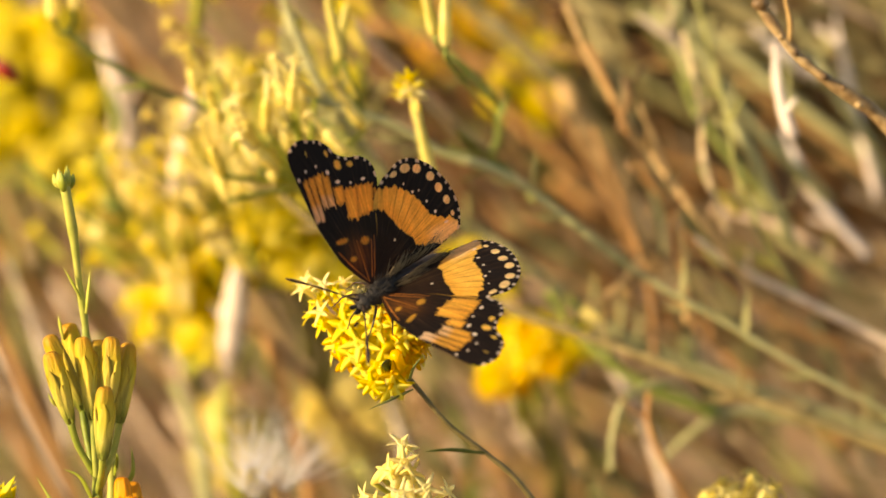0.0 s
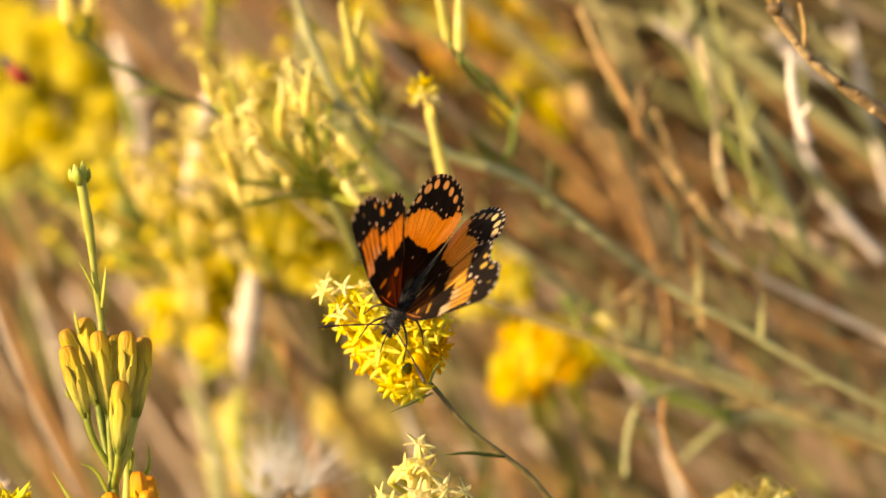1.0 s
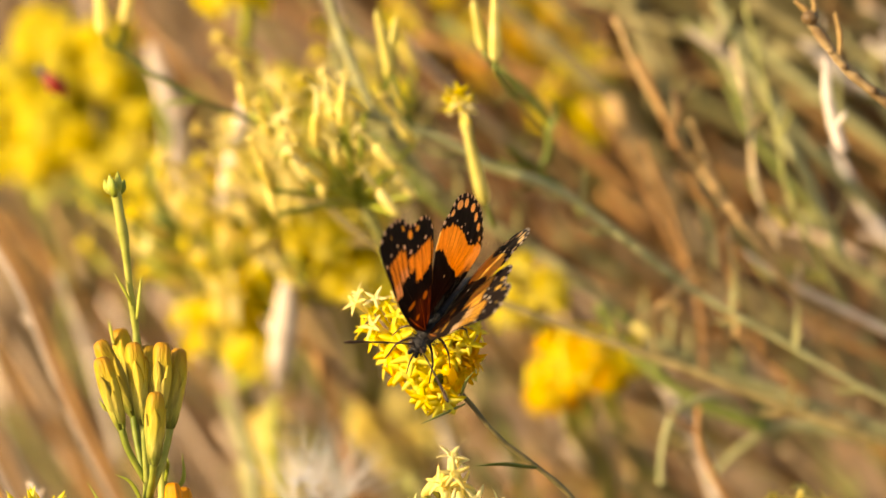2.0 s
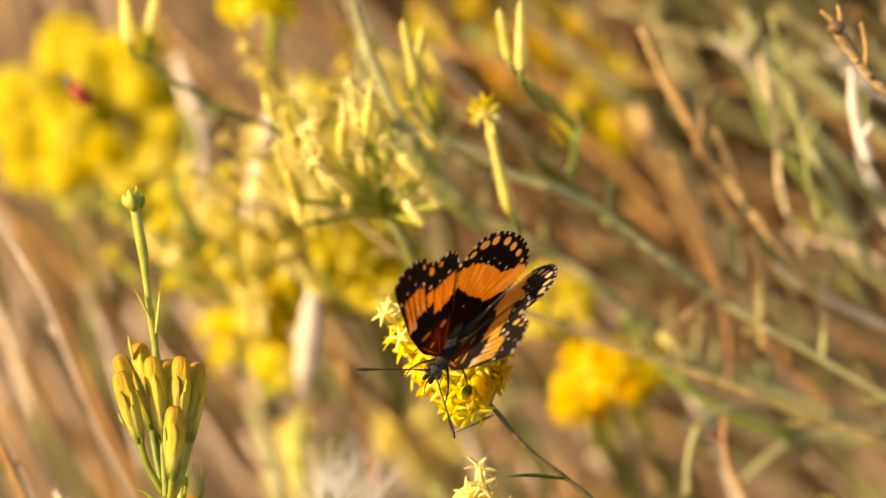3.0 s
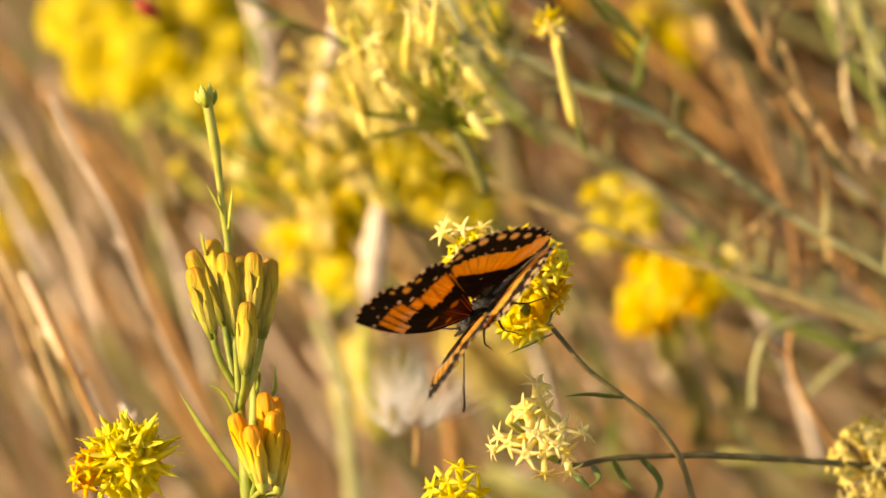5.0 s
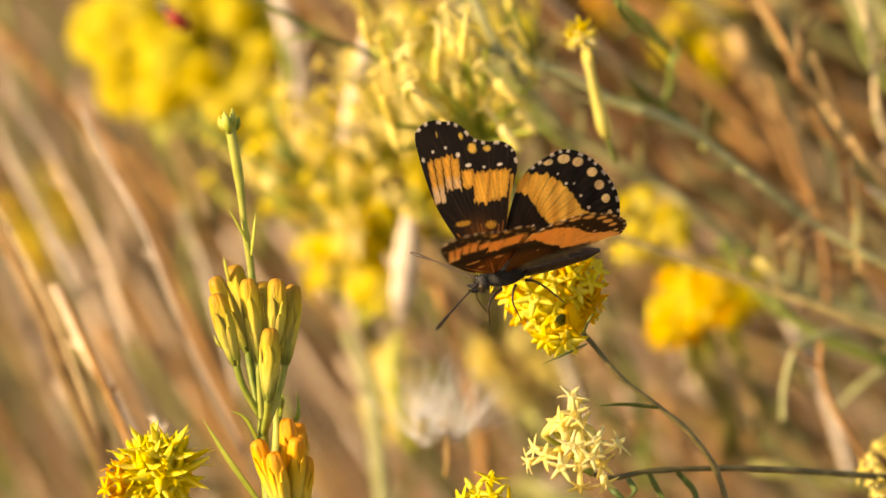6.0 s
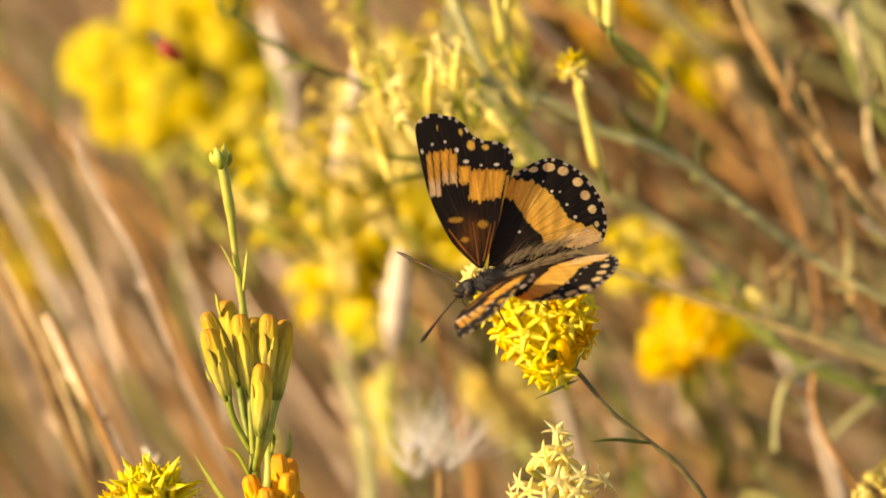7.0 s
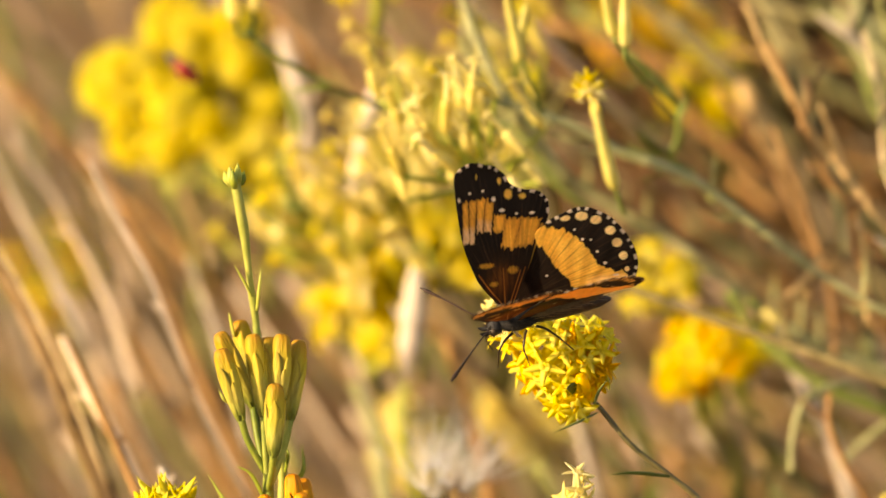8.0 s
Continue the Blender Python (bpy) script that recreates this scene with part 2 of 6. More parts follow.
def blade(bm, pts, width, thick=0.18, n=6):
    """A slender leaf: a lens-shaped section along a line, pointed at its end."""
    tube(bm, pts, [width * 0.35, width * 0.5, width * 0.48, width * 0.3, width * 0.03], 8, n, 0.0, max(thick / width * 2, 0.25))


def lathe(bm, profile, seg=12, m=Matrix(), ribs=0, depth=0.0):
    """A turned body along z from (z, radius) pairs."""
    rings = []
    for z, r in profile:
        rings.append([bm.verts.new(m @ Vector((math.cos(a) * r * (1 + depth * math.cos(ribs * a)), math.sin(a) * r * (1 + depth * math.cos(ribs * a)), z))) for a in (2 * math.pi * j / seg for j in range(seg))])
    for a, b in zip(rings, rings[1:]):
        for j in range(seg):
            bm.faces.new((a[j], a[(j + 1) % seg], b[(j + 1) % seg], b[j]))
    bm.faces.new(list(reversed(rings[0])))
    bm.faces.new(rings[-1])


def facing(p, d, spin=0.0, scale=1.0):
    """A pose at p (metres) whose z axis points along d."""
    q = Vector(d).normalized().to_track_quat('Z', 'Y')
    return Matrix.LocRotScale(p, q @ Euler((0, 0, spin)).to_quaternion(), (scale, scale, scale))


# ---- ground and distance ----
def ground():
    bm = bmesh.new()
    step = [-400, -60, -12, -5] + [-3 + 0.25 * i for i in range(33)] + [8, 14, 60, 400]
    grid = [[bm.verts.new((x, y, 0.03 * noise.noise(Vector((x, y, 0)) * 1.1) + 0.012 * noise.noise(Vector((x, y, 3)) * 5) if abs(x) < 6 and abs(y) < 8 else 0)) for x in step] for y in step]
    for a, b in zip(grid, grid[1:]):
        for j in range(len(step) - 1):
            bm.faces.new((a[j], a[j + 1], b[j + 1], b[j]))
    tagged(new("ground", mesh_of("ground", bm, SOIL)), "dry tan desert soil with scattered litter", "ground", kind="structure")


def rand(a, b):
    return random.uniform(a, b)


def field(name, mat, count, xs, ys, zs, angle, radius, length, label, category="dry stems", bow=0.08, jitter=16):
    """A thicket of slender stems that nobody could count, in one mesh. angle(x) gives their slope in degrees."""
    random.seed(sum(map(ord, name)))
    bm = bmesh.new()
    for _ in range(count):
        z = rand(*zs)
        k = (600 - z) / 600
        p = Vector((rand(*xs) * k, rand(*ys) * k, z))
        a = radians(angle(p.x / k) + rand(-jitter, jitter))
        d = Vector((math.cos(a), math.sin(a), rand(-0.35, 0.35)))
        L = rand(*length)
        b = Vector((rand(-1, 1), rand(-1, 1), rand(-1, 1))) * L * bow
        r = rand(*radius)
        tube(bm, [p - d * L / 2, p + b, p + d * L / 2], [r, r * 0.9, r * 0.45], 6, 4)
    holder = thing(name, B(0, 0, 0), label, category, kind="stuff")
    ob = part(name + "_mesh", bm, mat, holder)
    ob.parent = None
    ob.matrix_world = FRAME.copy()
    ob.name = name
    tagged(ob, label, category, kind="stuff")
    bpy.data.objects.remove(holder)
    ob.name = name
    return ob


# ---- florets and heads ----
def floret_mesh(name, mat, tube_len, lobe, width, curl, seed):
    """One disc floret: a slim tube that opens in five pointed lobes, with a style in the middle."""
    rng = random.Random(seed)
    bm = bmesh.new()
    lathe(bm, [(-tube_len, 0.28), (-tube_len * 0.6, 0.40), (-0.9, 0.55), (-0.15, 0.78), (0.0, 0.70), (-0.5, 0.35)], 10)
    for i in range(5):
        a = 2 * math.pi * i / 5 + rng.uniform(-0.12, 0.12)
        out = Vector((math.cos(a), math.sin(a), 0))
        side = Vector((-out.y, out.x, 0))
        L = lobe * rng.uniform(0.85, 1.12)
        c = curl * rng.uniform(0.5, 1.4)
        rows = []
        for k in range(6):
            t = k / 5
            w = width * (0.62 + 0.25 * t - 0.86 * t * t) + 0.012
            mid = out * (0.55 + L * t) + Vector((0, 0, -0.25 + 0.55 * t - c * t * t))
            rows.append([bm.verts.new(mid - side * w + Vector((0, 0, 0.16 * w))), bm.verts.new(mid - Vector((0, 0, 0.02))), bm.verts.new(mid + side * w + Vector((0, 0, 0.16 * w))), bm.verts.new(mid - Vector((0, 0, 0.09)))])
        for p, q in zip(rows, rows[1:]):
            for j in range(4):
                bm.faces.new((p[j], p[(j + 1) % 4], q[(j + 1) % 4], q[j]))
        bm.faces.new(rows[-1])
    st = Vector((rng.uniform(-0.3, 0.3), rng.uniform(-0.3, 0.3), 0.9))
    tube(bm, [Vector((0, 0, -0.6)), st * 0.5, st], [0.09, 0.10, 0.12], 5, 3)
    bmesh.ops.recalc_face_normals(bm, faces=bm.faces)
    bm.transform(Matrix.Scale(MM, 4))
    return mesh_of(name, bm, mat)


STARS = [floret_mesh("floret", YELLOW, 5.5, 2.2, 0.70, 0.35, s) for s in (1, 2, 3)]
STARS_FLAT = [floret_mesh("floret", LEMON, 5.0, 2.0, 0.86, 0.10, s) for s in (11, 12, 13)]
STARS_SPIKY = [floret_mesh("floret", YELLOW, 5.0, 2.6, 0.80, -0.9, s) for s in (17, 18, 19)]
STARS_CREAM = [floret_mesh("floret", CREAM_PETAL, 6.0, 2.3, 0.62, 0.35, s) for s in (14, 15, 16)]
STARS_CANARY = [floret_mesh("floret", CANARY, 6.0, 2.2, 0.65, 0.4, s) for s in (20, 21, 22)]
STARS_GOLD = [floret_mesh("floret", GOLD, 5.5, 2.1, 0.70, 0.35, s) for s in (4, 5)]
STARS_PALE = [floret_mesh("floret", PALE, 6.5, 2.3, 0.55, 0.7, s) for s in (6, 7, 8)]
STARS_FADED = [floret_mesh("floret", FADED, 6.5, 1.9, 0.45, 1.0, s) for s in (9, 10)]


def bud_mesh(name, mat, length, r, seed):
    """A closed bud: the meshes of its ribbed body and of its overlapping bracts."""
    rng = random.Random(seed)
    bm = bmesh.new()
    prof = [(0, 0.30), (0.06, 0.48), (0.16, 0.64), (0.35, 0.84), (0.55, 1.0), (0.75, 1.0), (0.88, 0.92), (0.95, 0.78), (0.985, 0.58), (1.0, 0.22)]
    lathe(bm, [(z * length, k * r) for z, k in prof], 20, Matrix(), 5, 0.09)
    bm.transform(Matrix.Scale(MM, 4))
    body = mesh_of(name, bm, mat)
    bracts = []
    for row, (z0, z1) in enumerate(((0.02, 0.34), (0.10, 0.55), (0.28, 0.78))):
        for i in range(4):
            a = 2 * math.pi * (i + 0.5 * row) / 4 + rng.uniform(-0.2, 0.2)
            bm = bmesh.new()
            rows = []
            for k in range(6):
                t = k / 5
                z = z0 + (z1 - z0) * t
                f = next(j for j in range(len(prof) - 1) if prof[j + 1][0] >= z)
                rr = (prof[f][1] + (prof[f + 1][1] - prof[f][1]) * (z - prof[f][0]) / (prof[f + 1][0] - prof[f][0])) * r
                w = 0.70 * (1 - t ** 5) + 0.06
                rows.append([bm.verts.new((math.cos(a + s * w) * (rr * 1.02 + e), math.sin(a + s * w) * (rr * 1.02 + e), z * length)) for s, e in ((-1, 0.05), (-0.5, 0.11), (0, 0.14), (0.5, 0.11), (1, 0.05), (0, -0.1))])
            for p, q in zip(rows, rows[1:]):
                for j in range(6):
                    bm.faces.new((p[j], p[(j + 1) % 6], q[(j + 1) % 6], q[j]))
            bm.transform(Matrix.Scale(MM, 4))
            bracts.append(mesh_of("bract", bm, mat))
    return body, bracts


BUDS = [bud_mesh("bud", BUD, 11.5, 1.36, s) for s in (1, 2, 3)]
BUDS_ORANGE = [bud_mesh("orange_bud", BUD_ORANGE, 9.0, 1.3, s) for s in (4, 5)]


def head(parent, centre, radius, axis, count, meshes, rng, spread=1.75, label="", big=1.0, lift=(0, 0, 0)):
    """Florets set over a dome: tips on a ball round the centre, on the side that the axis names."""
    base = bases(parent)
    ax = Vector(axis).normalized()
    golden = math.pi * (3 - math.sqrt(5))
    q = ax.to_track_quat('Z', 'Y')
    for i in range(count):
        t = (i + 0.5) / count
        th = math.acos(1 - t * (1 - math.cos(spread)))
        ph = i * golden + rng.uniform(-0.25, 0.25)
        d = q @ Vector((math.sin(th) * math.cos(ph), math.sin(th) * math.sin(ph), math.cos(th)))
        r = radius * rng.uniform(0.82, 1.12)
        tip = centre + Vector((d.x * r, d.y * r, d.z * r))
        dd = (d + ax * 0.25 + Vector(lift) + Vector((rng.uniform(-1, 1), rng.uniform(-1, 1), rng.uniform(-1, 1))) * 0.22).normalized()
        piece("floret", rng.choice(meshes), parent, facing((tip - base) * MM, dd, rng.uniform(0, 6.3), big * rng.uniform(0.85, 1.12)), label)


def cup(parent, a, b, r, mat=None, name="involucre"):
    """A calyx of overlapping bracts between a and b."""
    bm = bmesh.new()
    m = facing(a, b - a)
    L = (b - a).length
    lathe(bm, [(0, r * 0.35), (L * 0.2, r * 0.75), (L * 0.55, r), (L * 0.85, r * 0.92), (L, r * 0.75)], 12, m, 5, 0.08)
    return part(name, bm, mat or SPROUT, parent)


def bunch(parent, tip, d, meshes, rng, scale=1.0, calyx=None):
    """One slim head of the bush: a long calyx with a tuft of five or six florets."""
    base = bases(parent)
    d = Vector(d).normalized()
    q = d.to_track_quat('Z', 'Y')
    cup(parent, tip - d * 11 * scale, tip - d * 2.2 * scale, 1.5 * scale, calyx or SPROUT, "calyx")
    for i in range(6):
        a = i * 1.05 + rng.uniform(-0.3, 0.3)
        r = 0.55 * rng.uniform(0.5, 1.2)
        e = q @ Vector((math.cos(a) * r, math.sin(a) * r, 1))
        piece("floret", rng.choice(meshes), parent, facing((tip + e * 1.6 * scale - d * 1.6 * scale + (e - d) * 2.4 * scale - base) * MM, e, rng.uniform(0, 6.3), scale * rng.uniform(0.9, 1.15)))


# ---- butterfly ----
def smooth_loop(pts, n):
    return [(p.x, p.y) for p in spline([Vector((x, y, 0)) for x, y in pts], n)]


FORE = [(5.8, -0.2), (7.5, 1.5), (9.5, 4.0), (10.9, 7.1), (11.9, 10.1), (12.5, 13.4), (12.9, 17.0), (13.0, 19.9), (12.3, 21.2), (11.0, 21.9), (9.7, 21.9), (8.4, 21.5), (7.4, 21.3), (6.5, 20.6), (5.7, 19.8), (5.2, 18.8), (4.3, 18.1), (3.0, 17.6), (1.8, 17.5), (0.8, 17.1), (-0.1, 16.3), (-0.5, 15.5), (-0.6, 14.2), (-0.3, 13.0), (0.3, 11.6), (1.3, 9.3), (2.2, 6.5), (3.4, 3.3), (4.5, 1.0), (5.1, -0.2), (5.8, -0.2)]
HIND = [(4.2, 0.1), (3.3, 4.6), (1.9, 8.6), (0.6, 11.3), (-1.2, 13.0), (-3.0, 13.9), (-4.8, 14.7), (-6.6, 14.8), (-8.2, 14.2), (-9.9, 13.1), (-11.2, 11.7), (-12.2, 10.2), (-12.9, 8.7), (-13.4, 7.1), (-13.5, 5.3), (-13.1, 3.7), (-12.5, 2.6), (-11.2, 2.3), (-8.5, 1.4), (-4.9, 0.7), (-1.4, 0.2), (2.1, -0.3), (4.2, 0.1)]
# cells of the forewing's band, from the costa to the hind margin
FORE_CELLS = [[(11.9, 16.3), (11.15, 16.4), (11.05, 10.4), (11.85, 10.2)], [(10.85, 16.4), (9.95, 16.5), (10.35, 10.4), (10.9, 10.2)], [(9.75, 16.5), (8.7, 16.8), (9.1, 11.9), (9.9, 11.9)], [(8.5, 16.6), (7.5, 15.9), (7.95, 11.7), (8.9, 11.9)], [(7.3, 14.3), (5.8, 14.1), (6.15, 11.8), (7.6, 11.9)], [(5.75, 13.6), (3.5, 13.5), (4.75, 8.9), (6.45, 9.4)], [(3.35, 13.5), (0.5, 13.3), (1.9, 9.4), (4.5, 9.4)]]
FORE_SPOTS = [(6.6, 19.1, 0.30, 0.52), (5.35, 17.1, 0.62, 0.72), (3.3, 16.7, 0.52, 0.42), (9.9, 19.9, 0.15, 0.45), (8.5, 6.75, 1.1, 0.40), (4.7, 5.9, 0.78, 0.58), (7.4, 3.9, 0.65, 0.38)]
FORE_DOTS = [(12.4, 16.7, 0.22, 0.28), (10.85, 17.6, 0.20, 0.20), (9.0, 17.85, 0.19, 0.19), (7.5, 16.55, 0.30, 0.33), (6.3, 14.85, 0.42, 0.25), (4.2, 14.2, 0.20, 0.19), (1.95, 14.15, 0.40, 0.20)]
FORE_LINES = [(5.7, 0.2, 6.1, 6.2), (5.0, 0.8, 3.6, 5.7), (0.5, 12.3, 2.7, 4.1), (4.6, 0.6, 2.9, 6.1), (8.4, 3.6, 6.0, 0.5), (9.6, 5.4, 7.4, 2.2)]
HIND_BAND = [(-0.6, 12.1), (-2.7, 11.7), (-3.9, 11.2), (-5.1, 10.2), (-6.3, 8.9), (-7.2, 7.4), (-7.9, 6.1), (-9.3, 5.2), (-11.5, 4.6), (-12.7, 3.3), (-12.3, 2.7), (-9.0, 1.7), (-5.1, 2.2), (-3.9, 3.3), (-3.1, 4.8), (-2.0, 5.9), (-1.1, 7.2), (-0.6, 8.6), (0.4, 9.4), (2.5, 10.0), (1.5, 12.2)]
HIND_SPOTS = [(-3.55, 13.3, 0.70, 0.42), (-5.85, 13.5, 0.86, 0.64), (-7.85, 12.85, 0.76, 0.64), (-9.8, 11.15, 0.72, 0.64), (-10.7, 9.2, 0.70, 0.68), (-11.5, 7.15, 0.60, 0.62), (-11.95, 5.0, 0.33, 0.42)]
HIND_DOTS = [(-4.8, 11.5, 0.15, 0.15), (-5.9, 10.0, 0.20, 0.20), (-7.05, 9.85, 0.15, 0.15), (-7.9, 8.0, 0.20, 0.20), (-8.9, 6.15, 0.25, 0.25), (-10.4, 4.2, 0.42, 0.20), (-0.65, 4.5, 0.18, 0.18)]
BLACK, DARK, ORANGE, AMBER, CREAM, WHITE, RUST = (np.array(c) for c in ((0.016, 0.010, 0.008), (0.032, 0.017, 0.010), (0.84, 0.48, 0.075), (0.90, 0.63, 0.14), (0.90, 0.75, 0.40), (0.88, 0.84, 0.76), (0.40, 0.15, 0.03)))


def step(a, b, x):
    t = np.clip((x - a) / (b - a), 0, 1)
    return t * t * (3 - 2 * t)


def put(c, colour, k):
    return c + (colour - c) * k[:, None]


def from_line(p, a, b):
    """Distance of points from a stretch of line, and the share of its length at which they lie nearest."""
    ab = b - a
    t = np.clip(((p - a) @ ab) / (ab @ ab), 0, 1)
    return np.linalg.norm(p - (a + t[:, None] * ab), axis=1), t


def from_edge(p, poly):
    """Signed distance of points from a closed outline, negative inside."""
    q = np.array(poly)
    d = np.full(len(p), 1e9)
    inside = np.zeros(len(p), bool)
    for a, b in zip(q, np.roll(q, -1, 0)):
        d = np.minimum(d, from_line(p, a, b)[0])
        cross = (a[1] > p[:, 1]) != (b[1] > p[:, 1])
        inside ^= cross & (p[:, 0] < (b[0] - a[0]) * (p[:, 1] - a[1]) / (b[1] - a[1] + 1e-12) + a[0])
    return np.where(inside, -d, d)


def wing_colours(x, y, fore, under, outer):
    """The pattern of the scales: bands, cells, spots and veins, in millimetres of the wing."""
    p = np.stack([x, y], 1)
    spots = [Vector((a, b, 0)) for a, b in zip(x, y)]
    grain = np.array([noise.noise(v * 3.3) + 0.6 * noise.noise(v * 8.0) for v in spots])
    wob = p + np.array([(0.16 * noise.noise(v * 1.7), 0.55 * noise.noise(Vector((v.x * 2.6, v.y * 0.9, 5))) + 0.25 * noise.noise(v * 1.7 + Vector((9, 4, 2)))) for v in spots])
    d_out, arc, run = np.full(len(p), 1e9), np.zeros(len(p)), 0.0
    for a, b in zip(outer, outer[1:]):
        d, t = from_line(p, a, b)
        L = np.linalg.norm(b - a)
        arc = np.where(d < d_out, run + t * L, arc)
        d_out = np.minimum(d_out, d)
        run += L
    c = np.tile(BLACK, (len(p), 1))
    c = put(c, DARK, step(12, 4, np.hypot(x - 3.5, y)) * (0.7 + 0.3 * grain))
    if fore:
        c = put(c, RUST, 0.55 * np.exp(-((x - 6.4) / 1.8) ** 2 - ((y - 4.3) / 2.4) ** 2) * (0.75 + 0.25 * np.sin(x * 7 + grain)))
        for i, cell in enumerate(FORE_CELLS):
            k = step(0.10, -0.06, from_edge(wob, cell) + 0.04 * grain)
            mid = (np.array(cell[0]) + np.array(cell[1])) / 2, (np.array(cell[2]) + np.array(cell[3])) / 2
            t = from_line(p, *mid)[1]
            c = put(c, ORANGE * (0.93 + 0.05 * (i % 3)), k)
            c = put(c, AMBER, k * (0.35 * t + 0.15 * (1 + grain)))
            c = put(c, RUST, 0.55 * k * step(-0.42, -0.05, from_edge(p, cell)) * (0.8 + 0.3 * grain))
            if i < 4:
                c = put(c, WHITE * 0.95, k * step(0.52, 0.80, t) * (0.75 if i < 2 else 0.5) * (0.7 + 0.3 * grain))
        for i, (cx, cy, rx, ry) in enumerate(FORE_SPOTS):
            e = ((x - cx) / rx) ** 2 + ((y - cy) / ry) ** 2
            k = step(1.5, 0.35, e + 0.45 * grain)
            c = put(c, AMBER if i < 4 else ORANGE, k * (0.95 if i < 3 else 0.5 if i == 3 else 0.7))
        for cx, cy, rx, ry in FORE_DOTS:
            c = put(c, WHITE, step(1.5, 0.7, ((x - cx) / rx) ** 2 + ((y - cy) / ry) ** 2))
        for i, (x0, y0, x1, y1) in enumerate(FORE_LINES):
            d, t = from_line(p, np.array((x0, y0)), np.array((x1, y1)))
            wide = 0.30 if i == 2 else 0.13
            c = put(c, ORANGE if i == 2 else RUST * 1.8, step(wide, wide * 0.4, d) * (0.75 - 0.35 * t))
    else:
        s = from_edge(wob, HIND_BAND) + 0.05 * grain
        k = step(0.10, -0.08, s)
        c = put(c, AMBER, k)
        c = put(c, ORANGE, k * 0.55 * step(-2.2, 0.2, s + 0.25 * (x + 4)) * step(-8, -2, x))
        c = put(c, CREAM, k * step(4.8, 3.2, y) * step(-5.5, -8.5, x))
        for (ax, ay, _, _), (bx, by, _, _) in zip(HIND_SPOTS, HIND_SPOTS[1:]):
            d, _ = from_line(p, np.array((2.2, 1.6)), np.array(((ax + bx) / 2, (ay + by) / 2)))
            c = put(c, DARK, 0.38 * step(0.11, 0.03, d) * step(3.0, 5.0, np.hypot(x - 2.2, y - 1.6)))
        for cx, cy, rx, ry in HIND_SPOTS:
            e = ((x - cx) / rx) ** 2 + ((y - cy) / ry) ** 2
            k = step(1.25, 0.85, e + 0.14 * grain)
            c = put(c, CREAM, k)
            c = put(c, BLACK, 0.22 * k * step(0.12, 0.03, np.abs((x - cx) * (cy - 1.6) - (y - cy) * (cx - 2.2)) / np.hypot(cx - 2.2, cy - 1.6)))
        for cx, cy, rx, ry in HIND_DOTS:
            c = put(c, WHITE, step(1.5, 0.7, ((x - cx) / rx) ** 2 + ((y - cy) / ry) ** 2))
        # pale hairs that lie over the base
        ray = np.arctan2(y - 0.6, 3.2 - x)
        c = put(c, np.array((0.36, 0.25, 0.12)), 0.18 * np.clip(np.sin(ray * 70 + 3 * np.sin(ray * 23)), 0, 1) * step(0.85, 0.35, ray) * step(8.5, 3.0, np.hypot(x - 2.2, y)))
    hub = (4.6, -2.0) if fore else (3.5, 1.0)
    turn, far = np.arctan2(x - hub[0], y - hub[1]), np.hypot(x - hub[0], y - hub[1])
    streak = np.array([noise.noise(Vector((a * 38, b * 0.22, 3))) + 0.6 * noise.noise(Vector((a * 90, b * 0.4, 7))) for a, b in zip(turn, far)])
    c = np.clip(c * (1 + 0.30 * streak[:, None]) + np.clip(streak - 0.25, 0, 1)[:, None] * np.array((0.045, 0.026, 0.015)), 0, 1)
    fringe = step(0.55, 0.34, d_out)
    c = put(c, BLACK, fringe)
    c = put(c, WHITE, fringe * step(0.15, 0.6, np.cos(arc * 4.1 + 1.2 * np.sin(arc * 1.3)) + 0.35 * grain) * 0.8)
    if under:
        c = put(c, RUST * 1.25, 0.75 * step(8.5, 4.0, np.hypot(x - 3.5, y)) * (0.65 + 0.35 * grain))
        c = put(c, CREAM, 0.7 * step(0.35, 0.7, c[:, 0]))
        c = put(c, np.array((0.22, 0.12, 0.06)), 0.30 * step(0.06, 0.02, c[:, 0]))
    return c


